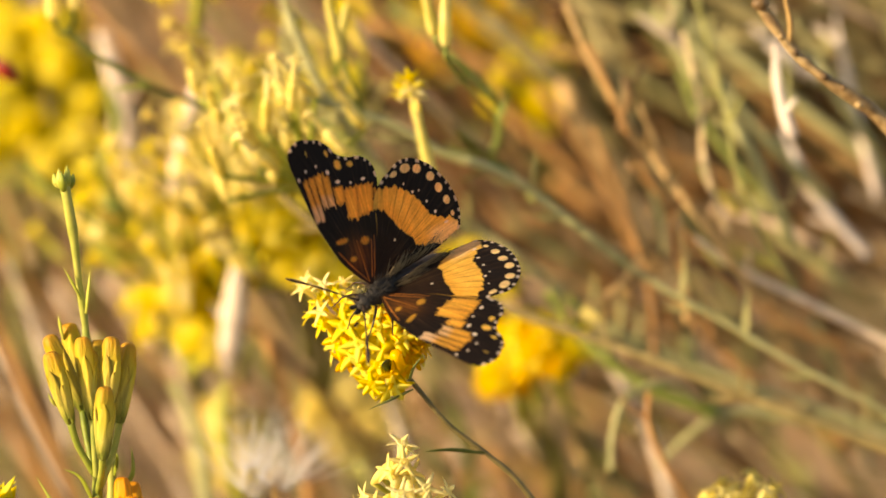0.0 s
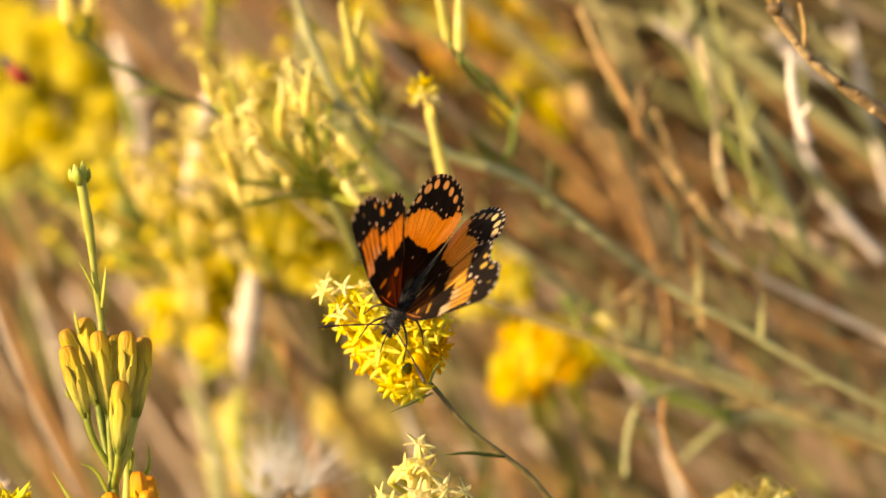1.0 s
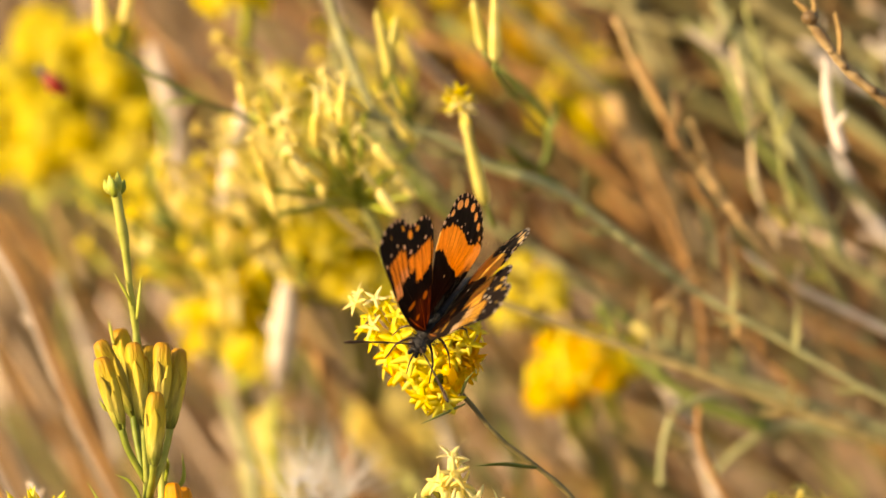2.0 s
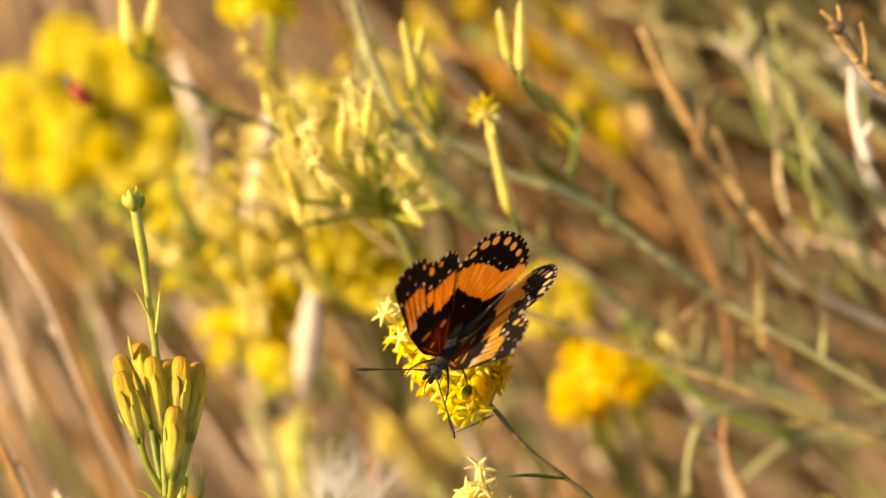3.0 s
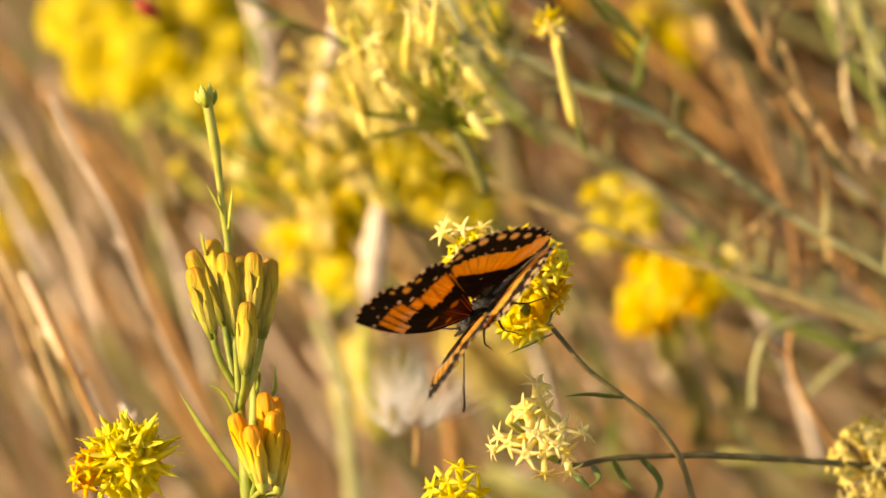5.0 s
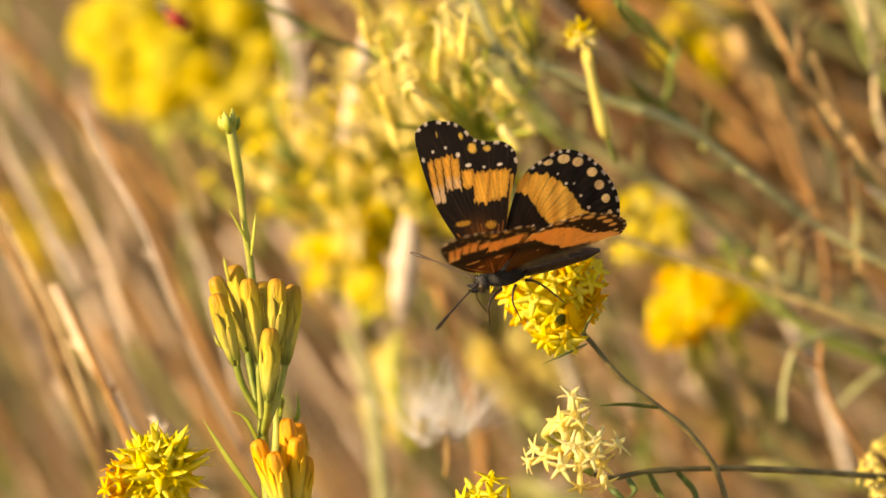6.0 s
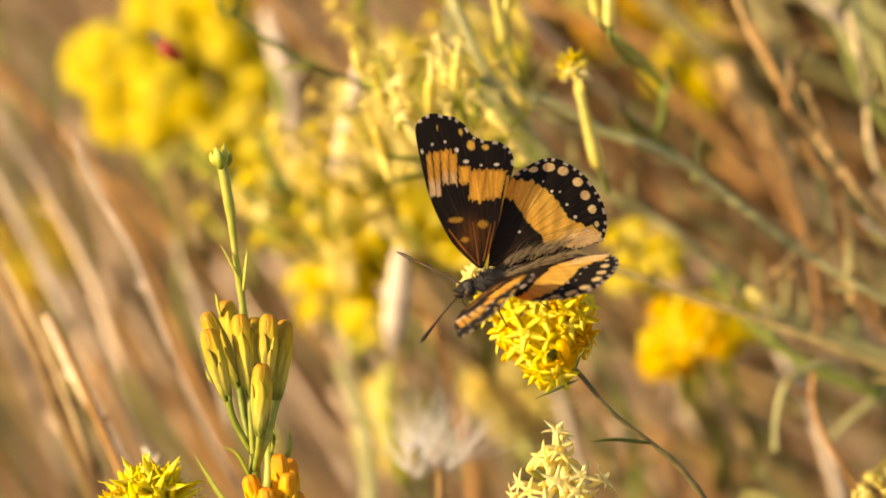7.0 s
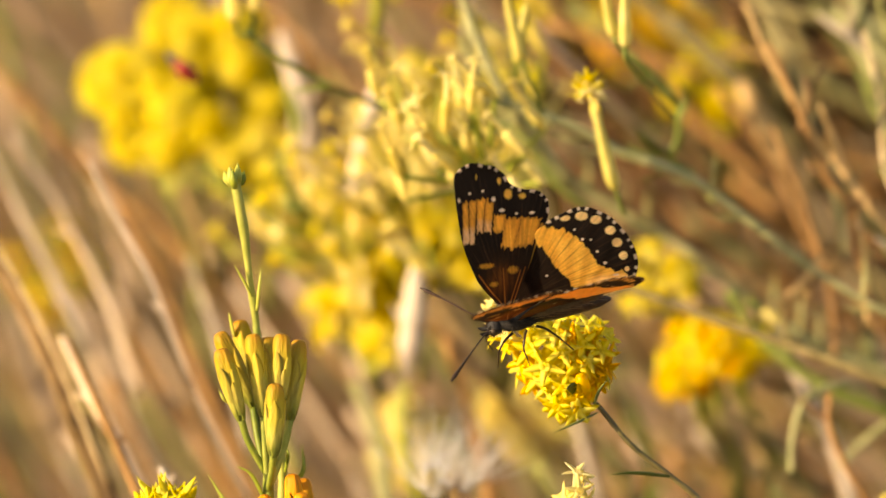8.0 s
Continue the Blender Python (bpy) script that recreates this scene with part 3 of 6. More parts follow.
def wing(name, outline, fore, side, parent, label):
    """A thin wing, bowed and ribbed, scaled above and below."""
    loop = np.array(smooth_loop(outline, 14))[:-1]
    n, rings = len(loop), 112
    root = np.array((5.4, 0.7) if fore else (2.8, 0.8))
    o0, o1 = (8, 22) if fore else (4, 16)
    outer = np.array(smooth_loop(outline, 3))[o0 * 3:o1 * 3 + 1]
    verts = []
    for k in range(1, rings + 1):
        r = (k / rings) ** 0.75
        pts = root + (loop - root) * r
        verts.append(pts)
    flat = np.concatenate([root[None]] + verts)
    x, y = flat[:, 0], flat[:, 1]
    bow = 0.9 * np.sin(np.clip(y / 20, 0, 1) * 3.0) * 0.6 - 0.010 * (x - 2) ** 2 * (0.4 if fore else 0.9) / 1.6
    ang = np.arctan2(y + 3, x + 4)
    z = bow + 0.04 * np.sin(ang * 26) * np.clip(y / 6, 0, 1) + (0.28 if fore else 0.0)
    m = len(flat)
    thick = 0.07 * np.ones(m)
    thick[-n:] = 0.015
    top = np.stack([x, y * side, z + thick], 1)
    low = np.stack([x, y * side, z - thick], 1)
    faces = []
    for layer, turn in ((0, side > 0), (m, side < 0)):
        for j in range(n):
            f = (layer, layer + 1 + j, layer + 1 + (j + 1) % n)
            faces.append(f if not turn else f[::-1])
        for k in range(rings - 1):
            a, b = layer + 1 + k * n, layer + 1 + (k + 1) * n
            for j in range(n):
                f = (a + j, b + j, b + (j + 1) % n, a + (j + 1) % n)
                faces.append(f if not turn else f[::-1])
    e = 1 + (rings - 1) * n
    for j in range(n):
        f = (e + j, m + e + j, m + e + (j + 1) % n, e + (j + 1) % n)
        faces.append(f if side < 0 else f[::-1])
    me = bpy.data.meshes.new(name)
    me.from_pydata((np.concatenate([top, low]) * MM).tolist(), [], faces)
    me.materials.append(WING)
    cols = np.concatenate([wing_colours(x, y, fore, False, outer), wing_colours(x, y, fore, True, outer)])
    att = me.color_attributes.new("scales", 'FLOAT_COLOR', 'POINT')
    att.data.foreach_set("color", np.concatenate([np.clip(cols, 0, 1), np.ones((len(cols), 1))], 1).astype(np.float32).ravel())
    me.polygons.foreach_set("use_smooth", [True] * len(me.polygons))
    ob = new(name, me)
    ob.parent = parent
    return tagged(ob, label)


butterfly = new("butterfly")
butterfly.empty_display_size = 0.004
tagged(butterfly, "black, orange and yellow butterfly feeding on a yellow blossom", "butterfly")
wings = {
    "right_forewing": wing("forewing", FORE, True, -1, butterfly, "black forewing with an orange band and white dots"),
    "left_forewing": wing("forewing", FORE, True, 1, butterfly, "black forewing with an orange band and white dots"),
    "right_hindwing": wing("hindwing", HIND, False, -1, butterfly, "black hindwing with a broad amber band and edge spots"),
    "left_hindwing": wing("hindwing", HIND, False, 1, butterfly, "black hindwing with a broad amber band and edge spots"),
}


def own(name, bm, mat, parent, label=""):
    """A part whose bmesh is in millimetres of its own thing."""
    bm.transform(Matrix.Scale(MM, 4))
    ob = new(name, mesh_of(name, bm, mat))
    ob.parent = parent
    return tagged(ob, label)


def ball(bm, c, r, seg=16):
    m = Matrix.Translation(c) @ Matrix.Diagonal((*r, 1))
    bmesh.ops.create_uvsphere(bm, u_segments=seg, v_segments=seg * 3 // 4, radius=1, matrix=m)


def furry(bm, rng, c, r, count, length, thick, lean, up_only=True):
    """Short hairs over an egg-shaped body."""
    for _ in range(count):
        d = Vector((rng.gauss(0, 1), rng.gauss(0, 1), rng.gauss(0, 1))).normalized()
        if up_only and d.z < -0.3:
            continue
        p = Vector((c[0] + d.x * r[0], c[1] + d.y * r[1], c[2] + d.z * r[2]))
        e = p + (d + Vector(lean)).normalized() * length * rng.uniform(0.6, 1.3)
        tube(bm, [p, (p + e) / 2 + d * 0.08, e], [thick, thick * 0.7, thick * 0.15], 3, 2)


def butterfly_body():
    rng = random.Random(5)
    bm = bmesh.new()
    ball(bm, (3.8, 0, 0.2), (3.3, 1.6, 1.6))
    furry(bm, rng, (3.8, 0, 0.2), (3.3, 1.6, 1.6), 900, 0.9, 0.035, (-0.6, 0, 0.2))
    own("thorax", bm, FUR, butterfly, "dark grey furry thorax")
    bm = bmesh.new()
    tube(bm, [Vector(p) for p in ((1.4, 0, 0.0), (-1.5, 0, -0.4), (-4.5, 0, -0.8), (-7.5, 0, -1.4), (-9.5, 0, -1.8))], [1.2, 1.35, 1.25, 0.95, 0.25], 14, 8)
    furry(bm, rng, (-3.5, 0, -0.7), (5.0, 1.15, 1.15), 350, 0.5, 0.03, (-1.2, 0, 0))
    own("abdomen", bm, LIMB, butterfly, "dark slender abdomen")
    bm = bmesh.new()
    ball(bm, (7.6, 0, 0.1), (1.1, 1.2, 1.1))
    furry(bm, rng, (7.6, 0, 0.1), (1.1, 1.2, 1.1), 260, 0.55, 0.03, (0.3, 0, 0.3), False)
    own("head", bm, FUR, butterfly, "dark furry head")
    for s in (-1, 1):
        bm = bmesh.new()
        ball(bm, (7.95, s * 0.9, 0.25), (0.62, 0.5, 0.66), 14)
        own("eye", bm, EYE_MAT, butterfly, "round dark compound eye")
        bm = bmesh.new()
        tube(bm, [Vector((8.2, s * 0.35, -0.3)), Vector((9.2, s * 0.5, -0.2)), Vector((9.9, s * 0.55, 0.35))], [0.28, 0.34, 0.08], 8, 5)
        own("palp", bm, FUR, butterfly)
        bm = bmesh.new()
        pts = [Vector(p) for p in ((8.3, s * 0.5, 0.8), (10.6, s * 2.9, 1.6), (13.3, s * 5.8, 2.3), (15.9, s * 8.5, 2.8))]
        tube(bm, pts, [0.15, 0.13, 0.13, 0.13, 0.13, 0.13, 0.14, 0.26, 0.34, 0.12], 7, 10, 0.9)
        own("antenna", bm, LIMB, butterfly, "thin dark antenna with a clubbed tip")
        for hip, knee, foot in (((5.4, 1.0, -1.2), (8.0, 3.0, -1.6), (8.8, 3.6, -4.6)), ((3.4, 1.2, -1.3), (4.6, 3.8, -1.8), (4.4, 4.8, -4.8)), ((1.8, 1.1, -1.2), (-0.6, 3.8, -1.6), (-2.2, 4.4, -4.8))):
            bm = bmesh.new()
            h, k, f = (Vector((p[0], s * p[1], p[2])) for p in (hip, knee, foot))
            tube(bm, [h, (h + k) / 2 + Vector((0, 0, 0.5)), k, (k + f) / 2, f], [0.22, 0.18, 0.14, 0.10, 0.08], 7, 4)
            own("leg", bm, LIMB, butterfly, "thin dark leg")
    bm = bmesh.new()
    tube(bm, [Vector((8.6, 0, -0.5)), Vector((9.2, 0, -2.2)), Vector((8.6, 0, -5.5))], [0.14, 0.11, 0.08], 6, 6)
    own("proboscis", bm, LIMB, butterfly)
    for s in (-1, 1):
        bm = bmesh.new()
        for _ in range(170):
            p = Vector((rng.uniform(-6.5, 2.6), s * rng.uniform(0.4, 1.2), rng.uniform(0.6, 1.4)))
            e = p + Vector((-rng.uniform(1.5, 3.6), s * rng.uniform(0.3, 1.7), rng.uniform(0.2, 1.5)))
            tube(bm, [p, (p + e) / 2 + Vector((0, 0, 0.3)), e], [0.045, 0.035, 0.01], 3, 2)
        own("hair_fringe", bm, HAIR, butterfly, "pale brown hairs along the wing base")


butterfly_body()

# ---- the blossom that the butterfly feeds on ----
blossom = thing("rabbitbrush_blossom", B(37.0, -35.6, -5.0), "bright yellow rabbitbrush flower head on a curved green stem", "flower")


def build_blossom():
    rng = random.Random(11)
    bm = bmesh.new()
    tube(bm, [B(18.0, -16.2, -8.0), B(20.1, -18.5, -8.0), B(24.5, -23.7, -8.0), B(30.7, -28.5, -9.0), B(35.2, -32.6, -10.0), B(39.2, -39.3, -12.0), B(42.5, -54.2, -14.0)], [0.32, 0.34, 0.35, 0.38, 0.42, 0.48, 0.55], 10, 8, 0.25)
    part("stem", bm, STEM, blossom, "slender grey-green stem")
    for pts, w in (((B(18.9, -17.3, -4.0), B(19.5, -15.4, -2.0), B(20.6, -13.9, -1.0)), 1.0), ((B(19.4, -18.8, -7.0), B(16.2, -20.1, -3.0), B(13.0, -21.5, -2.0)), 0.8), ((B(29.8, -28.0, -8.0), B(24.8, -27.3, -4.0), B(20.7, -27.5, -2.0)), 0.9), ((B(16.7, -16.2, -6.0), B(15.4, -14.8, -1.0), B(14.8, -15.0, 2.0)), 1.6)):
        bm = bmesh.new()
        blade(bm, list(pts), w)
        part("leaf", bm, LEAF, blossom)
    for a, b in ((B(18.1, -16.9, -4.0), B(16.8, -13.2, -2.0)), (B(18.7, -17.1, -6.0), B(18.1, -12.4, -4.0)), (B(17.6, -16.2, -8.0), B(16.0, -13.0, -8.0)), (B(17.3, -16.3, -11.0), B(14.4, -13.8, -10.0)), (B(16.8, -16.7, -9.0), B(14.3, -16.2, -8.0)), (B(17.3, -15.5, -13.0), B(12.8, -11.4, -12.0))):
        cup(blossom, a, b, 0.95, GOLD)
    c = B(14.1, -12.3, -9.0)
    bm = bmesh.new()
    ball(bm, c + B(0.2, -0.3, -1.0), (4.1, 4.3, 4.0), 14)
    part("receptacle", bm, YELLOW, blossom)
    head(blossom, B(14.0, -11.4, -9.0), 6.1, (-0.3, 0.1, 0.9), 26, STARS_FLAT + STARS + STARS_GOLD[:1], rng, 1.75, big=1.12, lift=(-0.1, 0.1, 0.5))
    head(blossom, B(18.2, -9.7, -6.0), 3.9, (0.4, 0.4, 0.8), 12, STARS_FLAT + STARS_GOLD, rng, 1.4, big=0.84, lift=(0, 0, 0.5))
    head(blossom, B(15.2, -15.6, -6.0), 4.0, (0.0, -0.75, 0.65), 8, STARS_FLAT + STARS_GOLD[:1], rng, 1.15, big=1.0, lift=(0, 0, 0.5))
    head(blossom, B(9.5, -8.5, -9.0), 5.0, (-0.6, 0.7, 0.3), 11, STARS_FLAT + STARS_CREAM, rng, 1.2, big=0.84, lift=(0, 0, 0.3))
    head(blossom, B(7.2, -5.4, -9.0), 4.0, (-0.7, 0.6, 0.5), 3, STARS_CREAM, rng, 0.8, big=0.85, lift=(0, 0, 0.4))
    head(blossom, B(18.6, -13.2, -6.0), 2.6, (0.7, 0.0, 0.7), 9, STARS_GOLD, rng, 1.4, big=0.8, lift=(0, 0, 0.4))


build_blossom()

# ---- bud stalk ----
bud_stalk = thing("bud_stalk", B(-25.2, -52.8, 2.0), "rabbitbrush stalk with closed yellow buds and orange lower buds", "plant")


def set_bud(parent, foot, tip, meshes, rng, natural, label=""):
    d = tip - foot
    m = facing((foot - bases(parent)) * MM, d, rng.uniform(0, 6.3)) @ Matrix.Diagonal((1, 1, d.length / natural, 1))
    body, bracts = rng.choice(meshes)
    bud = piece("bud", body, parent, m, label)
    for me in bracts:
        piece("bract", me, bud, Matrix())


def build_bud_stalk():
    rng = random.Random(21)
    bm = bmesh.new()
    tube(bm, [B(-25.2, -52.8, 2.0), B(-25.8, -41.6, 2.0), B(-26.7, -32.8, 1.0), B(-26.8, -28.8, 1.0)], [1.1, 1.0, 0.85, 0.7], 10, 8, 0.15)
    part("stem", bm, SHOOT, bud_stalk, "green main stem")
    bm = bmesh.new()
    tube(bm, [B(-25.6, -42.0, -4.0), B(-25.0, -29.1, -5.0), B(-27.0, -16.2, -6.0), B(-28.6, -9.7, -6.0), B(-28.9, -7.2, -6.0), B(-29.7, -1.5, -5.0), B(-30.4, 4.9, -4.0), B(-31.2, 9.8, -3.0), B(-31.7, 12.6, -3.0)], [0.75, 0.65, 0.58, 0.55, 0.56, 0.6, 0.7, 0.78, 0.72], 10, 8, 0.3)
    part("sprout_stem", bm, SHOOT, bud_stalk, "pale green upper sprout")
    for a, b, w in ((B(-32.0, 12.0, -3.0), B(-33.1, 13.8, -3.0), 1.5), (B(-31.8, 11.9, -2.0), B(-32.4, 14.4, -2.0), 1.5), (B(-31.5, 12.0, -3.0), B(-31.4, 14.8, -3.0), 1.4), (B(-31.4, 11.9, -4.0), B(-30.6, 13.8, -4.0), 1.4), (B(-31.7, 11.6, -1.0), B(-31.9, 13.9, -0.0), 1.5)):
        bm = bmesh.new()
        blade(bm, [a, (a + b) / 2 + B((a.x + 31.7) * 0.9, 0, 0.5), b + (b - B(-31.8, 11.9, -3.0)) * 0.12], w * 0.95, 0.6)
        part("tip_leaf", bm, SPROUT, bud_stalk)
    for pts, w in (((B(-28.7, -6.0, -5.0), B(-28.3, -2.6, -4.0), B(-28.0, 0.4, -4.0)), 0.62), ((B(-29.4, -4.0, -5.0), B(-30.7, -1.4, -4.0), B(-31.9, 0.6, -4.0)), 0.5), ((B(-26.4, -42.3, 1.0), B(-31.4, -35.1, 3.0), B(-35.3, -29.0, 3.0)), 1.25), ((B(-27.3, -32.8, 1.0), B(-29.1, -29.1, 3.0), B(-31.4, -27.9, 3.0)), 0.95), ((B(-24.4, -31.4, -3.0), B(-22.0, -29.0, -3.0), B(-22.1, -25.1, -3.0)), 0.9), ((B(-32.2, -19.3, -2.0), B(-33.2, -18.5, -1.0), B(-33.9, -17.3, -1.0)), 0.6), ((B(-24.6, -29.1, -4.0), B(-24.1, -26.6, -2.0), B(-24.5, -25.3, -2.0)), 0.8), ((B(-32.0, -9.7, -6.0), B(-32.4, -7.6, -5.0), B(-32.7, -6.2, -5.0)), 0.7)):
        bm = bmesh.new()
        blade(bm, list(pts), w)
        part("leaf", bm, SHOOT if w > 1 else SPROUT, bud_stalk)
    buds = ((B(-30.4, -21.7, 3.0), B(-33.4, -11.3, 4.0)), (B(-28.9, -20.1, -3.0), B(-33.9, -9.0, -2.0)), (B(-29.3, -16.2, -7.0), B(-31.4, -7.4, -7.0)), (B(-27.3, -21.2, 2.0), B(-28.9, -9.2, 2.0)), (B(-26.5, -17.8, -6.0), B(-27.2, -9.8, -7.0)), (B(-25.2, -20.0, 1.0), B(-24.7, -9.2, 2.0)), (B(-23.8, -21.8, -1.0), B(-22.4, -10.1, -1.0)), (B(-25.8, -26.6, 6.0), B(-25.4, -16.1, 7.0)), (B(-26.9, -20.2, -4.0), B(-28.3, -11.3, -6.0)))
    for foot, tip in buds:
        set_bud(bud_stalk, foot, tip, BUDS, rng, 11.5)
        bm = bmesh.new()
        low = B(-26.8, -31.6, 1.0) if foot.x > -27.5 else B(-27.2, -28.8, 1.0)
        tube(bm, [foot + (tip - foot).normalized() * 0.4, foot * 0.6 + low * 0.4 + B((foot.x - low.x) * 0.12, 0, 0.3), low], [0.55, 0.48, 0.5], 8, 6)
        part("pedicel", bm, SHOOT, bud_stalk)
    for foot, tip in ((B(-25.2, -38.6, 5.0), B(-27.4, -31.9, 6.0)), (B(-22.7, -37.1, 3.0), B(-23.3, -29.0, 4.0)), (B(-22.0, -38.5, 6.0), B(-21.7, -31.5, 8.0)), (B(-23.7, -40.0, 8.0), B(-24.9, -33.4, 9.0)), (B(-21.6, -36.9, -0.0), B(-21.9, -29.8, -0.0)), (B(-21.1, -40.7, 4.0), B(-20.6, -34.2, 5.0))):
        foot = foot - (tip - foot) * 0.38
        set_bud(bud_stalk, foot, tip, BUDS_ORANGE, rng, 9.0, "yellow half-open bud with an orange tip")
        cup(bud_stalk, foot - (tip - foot) * 0.08, foot + (tip - foot) * 0.2, 0.9)
        bm = bmesh.new()
        tube(bm, [foot, (foot + B(-25.5, -44.0, 2.0)) / 2 + B(0.3, 0, 0), B(-25.5, -44.8, 2.0)], [0.42, 0.42, 0.5], 8, 5)
        part("pedicel", bm, SHOOT, bud_stalk)


build_bud_stalk()

def starry(parent, spots, meshes, rng, foot, mat=None, scale=1.0):
    """Single florets on slim calyces that fan out from a common foot."""
    base = bases(parent)
    for tip, d in spots:
        d = Vector(d).normalized()
        piece("floret", rng.choice(meshes), parent, facing((tip - base) * MM, d, rng.uniform(0, 6.3), scale * rng.uniform(0.9, 1.1)))
        a = tip - d * 6.0 * scale
        cup(parent, a - d * 4.0 * scale, a + d * 1.5 * scale, 0.95 * scale, mat or PALE, "calyx")
        bm = bmesh.new()
        tube(bm, [a - d * 3.8 * scale, (a - d * 4 * scale + foot) / 2 + d * 0.5, foot], [0.4, 0.4, 0.5], 7, 4)
        part("pedicel", bm, SPROUT, parent)


# ---- lower blossoms ----
low_blossom = thing("pale_blossom", B(19.9, -45.2, -3.0), "pale yellow rabbitbrush blossom with narrow starry florets", "flower", "lower blossoms")


def build_low_blossoms():
    rng = random.Random(31)
    starry(low_blossom, [(B(16.0, -25.3, 8.0), (0.1, 0.8, 0.5)), (B(17.2, -26.2, 6.0), (0.6, 0.6, 0.5)), (B(16.3, -28.0, 11.0), (0.2, 0.1, 1)), (B(14.0, -29.3, 8.0), (-0.6, 0.2, 0.7)), (B(17.5, -29.3, 10.0), (0.5, 0.1, 0.8)),
        (B(10.4, -32.9, 8.0), (-0.9, 0.1, 0.4)), (B(9.6, -34.8, 8.0), (-0.9, -0.2, 0.3)), (B(22.7, -32.1, 8.0), (0.75, 0.5, 0.5)), (B(19.5, -31.6, 10.0), (0.3, 0.4, 0.8)),
        (B(20.2, -35.0, 12.0), (0.4, -0.2, 0.9)), (B(14.3, -35.4, 12.0), (-0.3, -0.4, 0.9)), (B(17.0, -38.2, 12.0), (0, -0.9, 0.5)), (B(20.6, -37.8, 11.0), (0.3, -0.8, 0.6)), (B(15.8, -32.2, 13.0), (0.1, 0.1, 1)), (B(18.6, -33.8, 13.0), (0.2, 0.0, 1)), (B(11.9, -33.9, 11.0), (-0.5, -0.1, 0.9))],
        STARS_CREAM, rng, B(19.2, -37.4, -8.0), PALE, 0.86)
    bm = bmesh.new()
    tube(bm, [B(19.2, -37.4, -8.0), B(22.5, -38.1, -9.0), B(27.5, -37.2, -10.0), B(38.4, -37.0, -14.0), B(51.2, -37.8, -20.0), B(68.9, -39.9, -30.0), B(96.5, -44.7, -45.0)], [0.36, 0.4, 0.42, 0.45, 0.5, 0.56, 0.65], 10, 8, 0.3)
    part("branch", bm, STEM, low_blossom, "grey-brown woody side branch")
    for pts, w in (((B(21.7, -38.9, -8.0), B(22.6, -40.0, -6.0), B(24.5, -41.6, -6.0)), 1.1), ((B(27.5, -37.2, -10.0), B(29.1, -40.2, -10.0), B(30.7, -42.3, -10.0)), 1.2), ((B(31.7, -37.2, -12.0), B(34.5, -40.8, -12.0), B(33.3, -44.9, -12.0)), 1.2), ((B(24.5, -38.1, -8.0), B(25.3, -40.0, -6.0), B(22.4, -41.9, -5.0)), 1.0)):
        bm = bmesh.new()
        blade(bm, list(pts), w)
        part("leaf", bm, LEAF, low_blossom)
    other = thing("yellow_blossom", B(3.7, -53.0, -0.0), "bright yellow starry rabbitbrush blossom low in the bush", "flower", "lower blossoms")
    starry(other, [(B(5.7, -36.9, -0.0), (0.1, 0.9, 0.4)), (B(1.3, -40.5, -0.0), (-0.8, 0.3, 0.5)), (B(3.3, -38.9, -0.0), (-0.3, 0.5, 0.8)), (B(6.1, -39.6, 2.0), (0.3, 0.2, 0.9)), (B(8.5, -40.9, -0.0), (0.7, 0.2, 0.6)), (B(4.5, -41.5, 3.0), (0, -0.2, 1))], STARS, rng, B(4.9, -46.9, -4.0), YELLOW)
    bm = bmesh.new()
    tube(bm, [B(4.9, -46.9, -4.0), B(4.4, -50.1, -4.0), B(3.7, -53.4, -4.0)], [0.6, 0.7, 0.8], 8, 4)
    part("stem", bm, STEM, other)
    left = thing("round_blossom", B(-43.6, -56.8, 2.0), "bright yellow rounded flower head with many narrow florets", "flower", "lower blossoms")
    bm = bmesh.new()
    tube(bm, [B(-42.0, -39.5, -2.0), B(-42.9, -48.3, -2.0), B(-43.9, -57.2, -2.0)], [0.8, 0.9, 1.0], 8, 5)
    part("stem", bm, STEM, left)
    bm = bmesh.new()
    ball(bm, B(-41.8, -38.0, -2.5), (4.6, 4.6, 4.2), 14)
    part("receptacle", bm, YELLOW, left)
    head(left, B(-41.9, -37.6, -2.0), 4.6, (0, 0.6, 0.8), 22, STARS_SPIKY + STARS_GOLD, rng, 1.4, big=1.0)
    head(left, B(-41.9, -37.2, -2.0), 5.0, (0, 0.9, 0.5), 15, STARS_SPIKY, rng, 1.3, big=1.35)
    head(left, B(-46.2, -38.1, -0.0), 3.5, (-0.8, 0.2, 0.5), 5, STARS_GOLD, rng, 1.0)
    far = thing("faded_blossom", B(71.2, -56.1, -35.0), "faded yellow-brown flower cluster at a branch end", "flower", "lower blossoms")
    head(far, B(69.1, -38.9, -32.0), 8.0, (-0.1, 0.5, 0.8), 34, STARS_FADED, rng, 1.9)
    bm = bmesh.new()
    tube(bm, [B(69.1, -40.6, -32.0), B(70.1, -47.4, -33.0), B(71.2, -56.1, -35.0)], [0.8, 0.9, 1.0], 8, 5)
    part("stem", bm, OLIVE, far)


build_low_blossoms()


